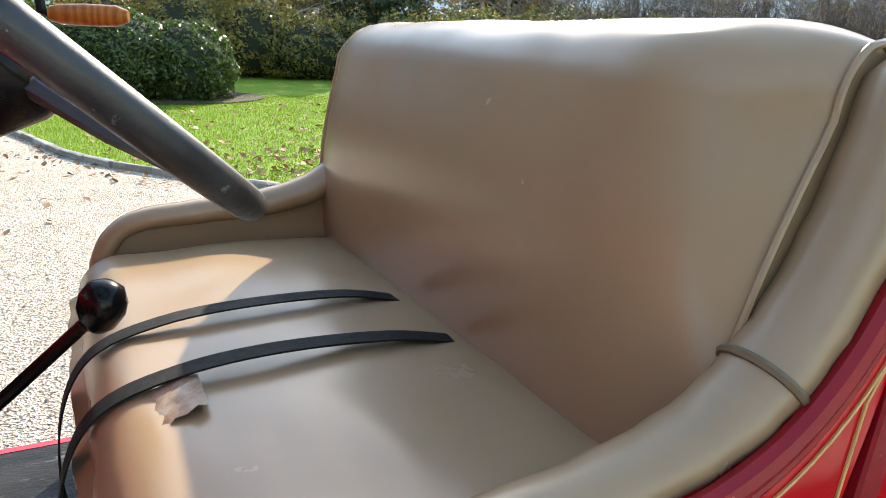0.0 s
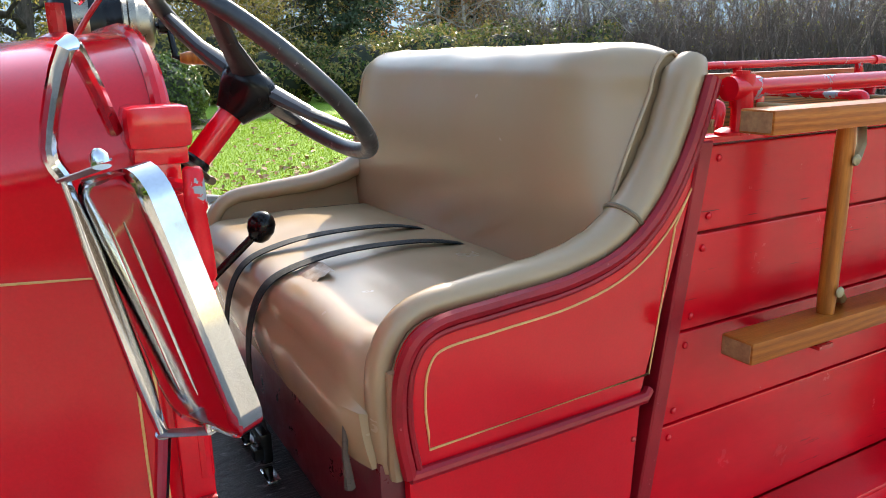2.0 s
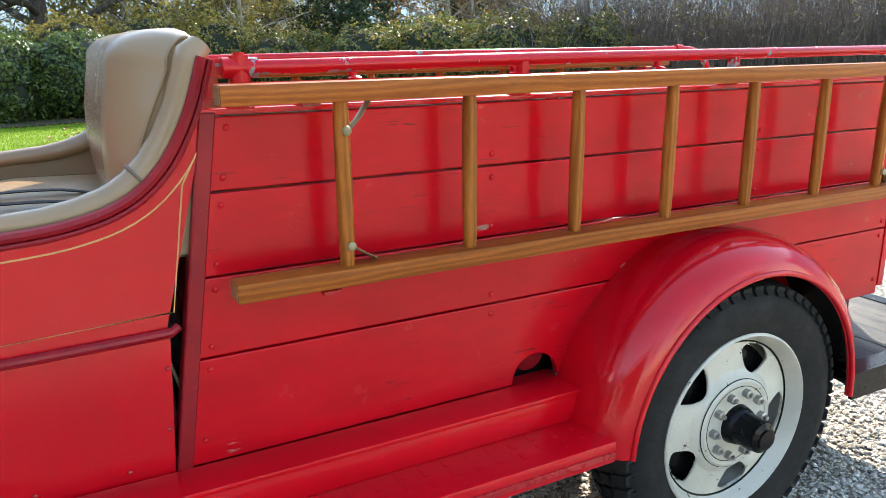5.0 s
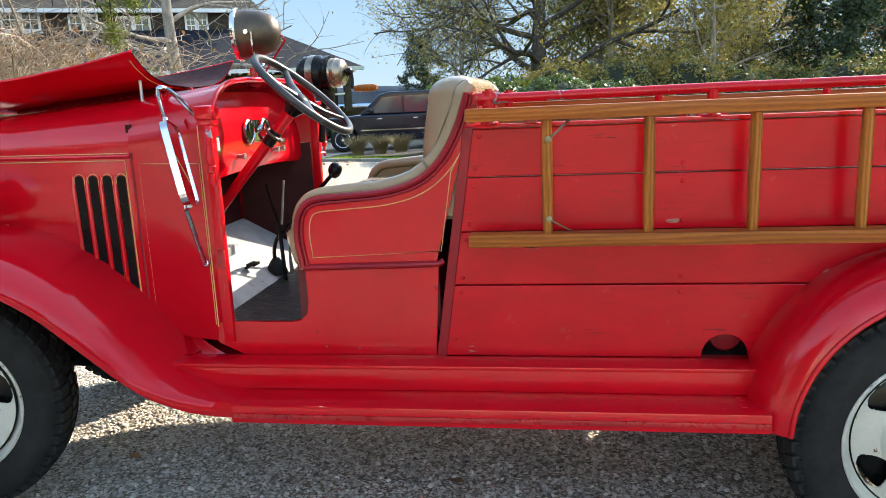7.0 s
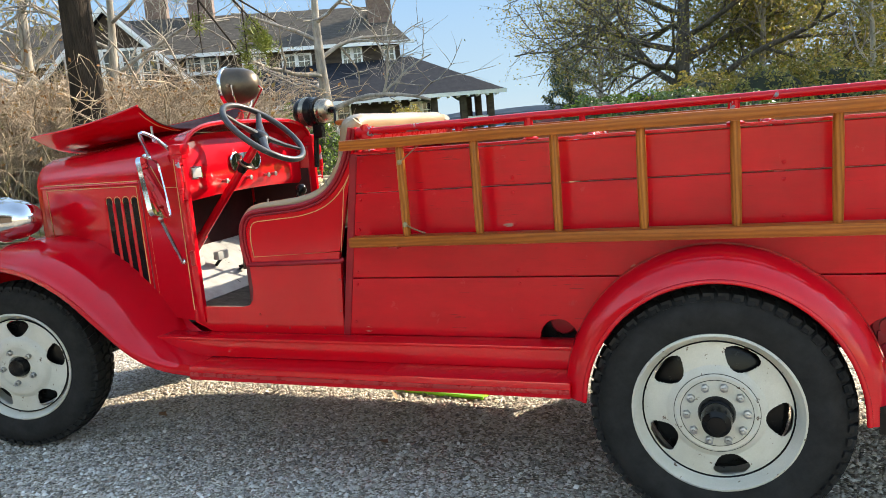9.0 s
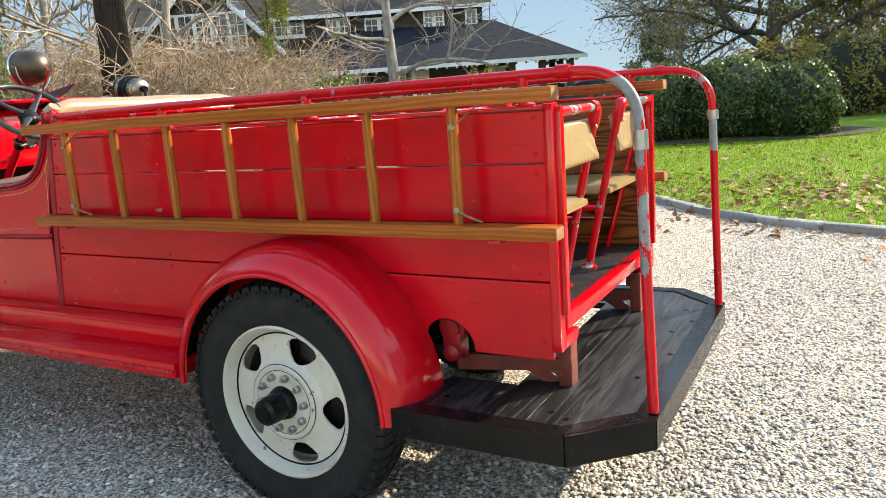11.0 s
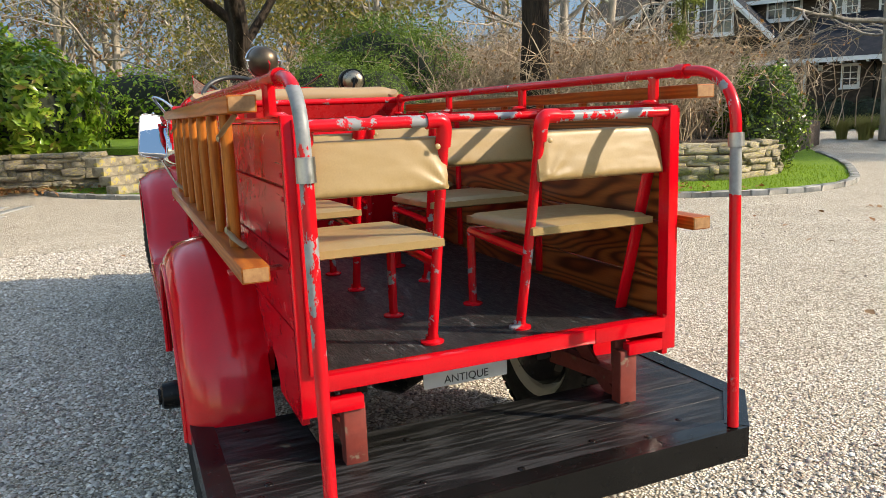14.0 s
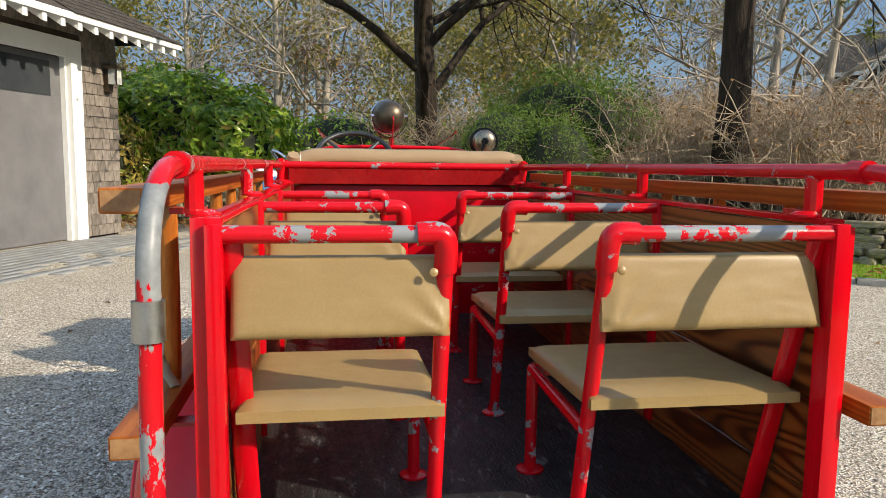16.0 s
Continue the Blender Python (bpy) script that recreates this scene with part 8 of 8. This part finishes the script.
def tripod(x, y, z):
    """A folded survey tripod: head, plate and three spread legs."""
    t = thing("tripod", x, y, z, "black camera tripod standing on the grass", "tripod")
    top = Vector((x, y, z + 1.12))
    part("head", Geo().box(x - 0.06, x + 0.06, y - 0.05, y + 0.05, z + 1.16, z + 1.26, 0.012).tube([top, top + Vector((0, 0, 0.06))], 0.025, 10), "black", t)
    for i in range(3):
        a = 2 * math.pi * i / 3 + 0.4
        part("leg", Geo().tube([top, top + Vector((0.22 * math.cos(a), 0.22 * math.sin(a), -0.55)), top + Vector((0.44 * math.cos(a), 0.44 * math.sin(a), -1.12))], [0.02, 0.016, 0.012], 8), "black", t)


tripod(-9.6, 26.9, 0.05)

# ---- woods beyond
W1 = tree("woodland_tree", "tall leafless grey tree in the woods", -44, -8, 0, 11, 0.2, 51, "bark", "leaf_oak", 2, 0.11, limbs=11, first=0.2, depth=4, length=0.42, cloud=0.3, up=0.6, keep=0.25)
W2 = tree("woodland_tree", "autumn woodland tree with thin gold leaves", -40, 14, 0, 10, 0.2, 52, "bark", "leaf_olive", 6, 0.13, limbs=11, first=0.15, depth=3, length=0.45, cloud=0.45, up=0.5)
W3 = tree("woodland_pine", "dark pine in the woods", 24, 38, 0, 12, 0.25, 53, "darkbark", "needle", 14, 0.17, limbs=26, first=0.12, depth=2, length=0.27, droop=0.04, cloud=0.3, up=0.05)
W4 = tree("woodland_tree", "small rust-leaved tree in the woods", -38, -2, 0, 8, 0.15, 54, "bark", "leaf_rust", 5, 0.10, limbs=10, first=0.15, depth=3, length=0.45, cloud=0.35, up=0.5, keep=0.5)
rnd = random.Random(91)


def plant(w, x, y, s, a):
    m = Matrix.Translation((x, y, -0.05)) @ Matrix.Rotation(a, 4, "Z")
    c = copy_thing(w, m)
    c.scale = (s, s, s)
    return c


for i in range(10):
    a = radians(rnd.uniform(150, 208))
    d = rnd.uniform(34, 52)
    plant(rnd.choice([W1, W1, W2, W1, W1]), -2 + d * math.cos(a) * 1.0, 2 - d * math.sin(a) * 0.6, rnd.uniform(0.8, 1.25), rnd.uniform(0, 6))
for i in range(15):
    a = radians(rnd.uniform(20, 88))
    d = rnd.uniform(36, 50)
    plant(rnd.choice([W1, W2, W2, W3, W4]), d * math.cos(a), d * math.sin(a), rnd.uniform(0.7, 1.1), rnd.uniform(0, 6))
for x, y, s in ((10.5, 29, 0.7), (-9, 44, 0.45)):
    plant(W3, x, y, s, rnd.uniform(0, 6))
for x, y, s in ((-5, 31, 0.55), (2, 36, 0.9), (5, 27, 0.6), (-26, 16, 1.0), (-26, 3, 0.6), (-27, 9, 1.0), (-33, 18, 1.1), (-25, -9, 0.7)):
    plant(rnd.choice([W1, W1, W2]) if x < 0 else W2, x, y, s, rnd.uniform(0, 6))
# unseen trees behind the camera, added only to reflect in the truck's side
for i in range(6):
    plant(rnd.choice([W1, W2, W2, W3]), -34 + 13 * i + rnd.uniform(-2, 2), rnd.uniform(-34, -24), rnd.uniform(0.9, 1.3), rnd.uniform(0, 6))
bush("undergrowth", "brown and green undergrowth below the woods", [(-34 + 1.0 * math.sin(i), -14 + 3.2 * i, 1.0, 3, 2.6, 1.3) for i in range(12)], 24000, 0.14, "leaf_rhodo", 92, 0.5, 0.3, extra=("leaf_oak", 9000))
bush("undergrowth", "mixed undergrowth behind the lawn", [(4 + 3.6 * i, 41 - 2.6 * i, 1.2, 3, 2.6, 1.5) for i in range(9)], 20000, 0.13, "leaf_olive", 93, 0.5, 0.3, extra=("leaf_hedge", 9000))

# ---------------------------------------------------------------- small ground cover
def inside(poly, p):
    """Which points lie in an outline."""
    x, y = p[:, 0], p[:, 1]
    r = np.zeros(len(p), bool)
    for (ax_, ay), (bx, by) in zip(poly, poly[1:] + poly[:1]):
        c = (ay > y) != (by > y)
        r ^= c & (x < (bx - ax_) * (y - ay) / (by - ay + 1e-12) + ax_)
    return r


def blades(name, poly, box, n, z, h, seed, label):
    rng = np.random.default_rng(seed)
    p = rng.uniform((box[0], box[2]), (box[1], box[3]), (n * 2, 2))
    p = p[inside(poly, p)][:n]
    k = len(p)
    a = rng.uniform(0, 2 * np.pi, k)
    w = 0.0045
    hh = h * rng.uniform(0.5, 1.2, k)
    b0 = np.stack([p[:, 0] - np.sin(a) * w, p[:, 1] + np.cos(a) * w, np.full(k, z)], 1)
    b1 = np.stack([p[:, 0] + np.sin(a) * w, p[:, 1] - np.cos(a) * w, np.full(k, z)], 1)
    tp = np.stack([p[:, 0] + np.cos(a) * hh * 0.5, p[:, 1] + np.sin(a) * hh * 0.5, z + hh], 1)
    v = np.stack([b0, b1, tp], 1).reshape(-1, 3)
    tagged(new(name, raw_mesh(name, v, np.arange(3 * k).reshape(-1, 3), "grass_blade")), label, "grass", kind="stuff")


blades("grass", lawn_poly, (-7, 8, 4, 17), 90000, 0.045, 0.05, 5, "short green grass blades on the lawn")
blades("grass", bed_poly, (-17, -5, -4, 12), 30000, 0.05, 0.06, 6, "short grass blades along the kerb")


def litter(name, pts, seed, size, label, mat="leaf_brown"):
    rng = np.random.default_rng(seed)
    p = np.asarray(pts, float)
    up = np.tile([0, 0, 1.0], (len(p), 1))
    v, f = leaf_quads(rng, p, size, 0.6, up, 0.55)
    tagged(new(name, raw_mesh(name, v, f, mat)), label, "leaves", kind="stuff")


rng = np.random.default_rng(15)
q = np.concatenate([rng.normal((3.4, 6.6), (2.2, 0.9), (1500, 2)), rng.uniform((-2, 5), (9, 16), (900, 2)), rng.normal((0.6, 7.4), (1.0, 1.0), (150, 2))])
q = q[inside(lawn_poly, q)]
litter("fallen_leaves", np.c_[q, np.full(len(q), 0.075)], 16, 0.055, "brown autumn leaves lying on the lawn")
q = np.concatenate([np.array(LAWN_EDGE)[rng.integers(20, len(LAWN_EDGE) - 6, 420)] + rng.normal((-0.15, -0.25), (0.25, 0.3), (420, 2)), rng.uniform((-6, -3.5), (6, 6), (40, 2)), rng.uniform((-4, 5), (0.5, 14), (120, 2))])
litter("fallen_leaves", np.c_[q, np.full(len(q), 0.018)], 17, 0.045, "brown leaves blown over the gravel")
q = np.concatenate([rng.normal((-15.2, -3.9), (0.5, 0.9), (700, 2)), rng.normal((-13.6, -5.3), (0.25, 0.2), (200, 2)), np.array(BED_EDGE)[rng.integers(0, 50, 350)] + rng.normal((-0.5, 0.4), (0.4, 0.4), (350, 2))])
litter("fallen_leaves", np.c_[q, 0.09 + 0.05 * rng.random(len(q))], 18, 0.06, "drift of orange leaves against the wall", "leaf_rust")

M["pebble"] = leaf_mat("loose_pebble", [(0.12, 0.10, 0.085), (0.42, 0.37, 0.31), (0.62, 0.56, 0.48), (0.28, 0.235, 0.19), (0.80, 0.76, 0.68)], 0.8, 0)
rng = np.random.default_rng(19)
n = 84000
p = np.concatenate([rng.uniform((-6.5, -2.6), (1.5, 0.4), (38000, 2)), rng.uniform((0.8, -2.2), (4.5, 5.0), (28000, 2)), rng.uniform((-7, -4.5), (6, 7), (18000, 2))])
s = rng.uniform(0.005, 0.013, n)
a = rng.uniform(0, 2 * np.pi, n)
ct = np.c_[p, s * 0.35]
ux_ = np.c_[np.cos(a), np.sin(a), rng.normal(0, 0.2, n)] * (s * rng.uniform(0.9, 1.6, n))[:, None]
uy_ = np.c_[-np.sin(a), np.cos(a), rng.normal(0, 0.2, n)] * s[:, None]
uz_ = np.c_[np.zeros(n), np.zeros(n), s * 0.65]
v = np.stack([ct + ux_, ct + uy_, ct - ux_, ct - uy_, ct + uz_ + 0.3 * ux_, ct + uz_ - 0.35 * ux_ + 0.2 * uy_], 1).reshape(-1, 3)
i6 = np.arange(n)[:, None] * 6
f = np.concatenate([i6 + t for t in ([0, 1, 4], [1, 5, 4], [1, 2, 5], [2, 3, 5], [3, 4, 5], [3, 0, 4])], 0)
tagged(new("loose_gravel", raw_mesh("loose_gravel", v, f, "pebble")), "loose pale pebbles on the drive", "gravel", kind="stuff")


M["lime"] = paint("lime_plastic", (0.22, 0.55, 0.01), (0.26, 0.62, 0.015), (0.35, 0.5), scale=8)
tray = tagged(part("drip_tray", Geo().prism([(-1.72, 0.10), (-1.18, 0.04), (-1.12, 0.42), (-1.66, 0.50)], "z", 0.004, 0.022), "lime", None, smooth=0), "flat lime green plastic drip tray under the truck", "tray")

# ---------------------------------------------------------------- parked car
def suv():
    m = Matrix.Translation((-8.6, 23.6, -0.285)) @ Matrix.Rotation(math.atan2(0.17, 0.98), 4, "Z") @ Matrix.Diagonal((1.10, 1.06, 1.08, 1))
    car = thing("suv", -6.4, 23.8, -0.285, "dark navy sport utility vehicle parked on the drive", "car")

    def put(g):
        g.v = [tuple(m @ Vector(p)) for p in g.v]
        return g
    # local x runs back from the front wheel, y across, z up
    low = [(-0.95, 0.42), (-1.0, 0.55), (-0.98, 0.92), (-0.9, 1.02), (-0.5, 1.10), (0.55, 1.17), (4.45, 1.17), (4.55, 1.0), (4.55, 0.45), (3.85, 0.36)]
    low += [(3.3 + 0.5 * math.cos(t), 0.40 + 0.5 * math.sin(t)) for t in (math.pi * i / 10 for i in range(1, 10))] + [(2.8, 0.34), (0.5, 0.34)]
    low += [(0.5 * math.cos(t), 0.40 + 0.5 * math.sin(t)) for t in (math.pi * i / 10 for i in range(1, 10))]
    low += [(-0.5, 0.38)]
    body = bevelled(part("body", put(Geo().prism(low, "y", -0.98, 0.98)), "navy", car, "dark navy body", 0), 0.06, 3)
    top = [(0.55, 1.16), (1.25, 1.82), (1.6, 1.90), (4.1, 1.88), (4.5, 1.17)]
    cab = bevelled(part("cabin", put(Geo().prism(top, "y", -0.88, 0.88)), "navy", car, "", 0), 0.07, 3)
    for y in (-0.885, 0.885):
        for poly in ([(0.85, 1.22), (1.35, 1.72), (1.95, 1.76), (1.95, 1.22)], [(2.03, 1.22), (2.03, 1.76), (3.0, 1.76), (3.05, 1.22)], [(3.12, 1.22), (3.08, 1.76), (3.95, 1.74), (4.25, 1.22)]):
            part("side_window", put(Geo().prism(poly, "y", y - 0.012, y + 0.012)), "carglass", cab, "", 0)
    part("windscreen", put(Geo().add([(0.62, -0.78, 1.21), (0.62, 0.78, 1.21), (1.25, 0.74, 1.80), (1.25, -0.74, 1.80)], [(0, 1, 2, 3)])), "carglass", cab, "", 0)
    for x in (0.0, 3.3):
        for y in (-0.9, 0.9):
            sg = -1 if y < 0 else 1
            w = part("wheel", put(Geo().lathe([(0.24, -0.12), (0.36, -0.12), (0.395, -0.09), (0.395, 0.09), (0.36, 0.12), (0.24, 0.12)], pose(x, y, 0.395, 90, 0, 0), 32)), "rubber", car, "", 50)
            g = Geo()
            for i in range(5):
                a = 2 * math.pi * i / 5 + 0.3
                g.tube([(x + 0.04 * math.cos(a), y + sg * 0.10, 0.395 + 0.04 * math.sin(a)), (x + 0.25 * math.cos(a), y + sg * 0.115, 0.395 + 0.25 * math.sin(a))], 0.045, 6, flat=(1, 0.5))
            g.lathe([(0.25, 0), (0.26, 0.01), (0.25, 0.02), (0.235, 0.01)], pose(x, y + sg * 0.115, 0.395, 90, 0, 0), 30, False)
            g.dome((x, y + sg * 0.10, 0.395), (0, sg, 0), 0.07, 0.4)
            part("alloy", put(g), "chrome", w, "bright five-spoke alloy", 50)
    part("door_strip", put(Geo().box(0.6, 4.0, -0.995, -0.982, 0.66, 0.70)), "chrome", body, "", 0)
    for y in (-0.75, 0.75):
        part("headlamp", put(Geo().box(-0.99, -0.72, y - 0.2, y + 0.2, 0.82, 0.98, 0.03)), "chrome", body)
        part("wing_mirror", put(Geo().box(0.9, 1.05, y + (0.22 if y > 0 else -0.36), y + (0.36 if y > 0 else -0.22), 1.22, 1.38, 0.03)), "navy", car)
    part("grille", put(Geo().box(-1.01, -0.95, -0.5, 0.5, 0.66, 0.95, 0.02)), "black", body)
    part("bumper", put(Geo().box(-1.06, -0.85, -0.95, 0.95, 0.38, 0.60, 0.05)), "navy", body)
    for x in (1.15, 2.3):
        part("door_handle", put(Geo().box(x, x + 0.16, -1.0, -0.975, 1.02, 1.05, 0.01)), "chrome", body)


suv()
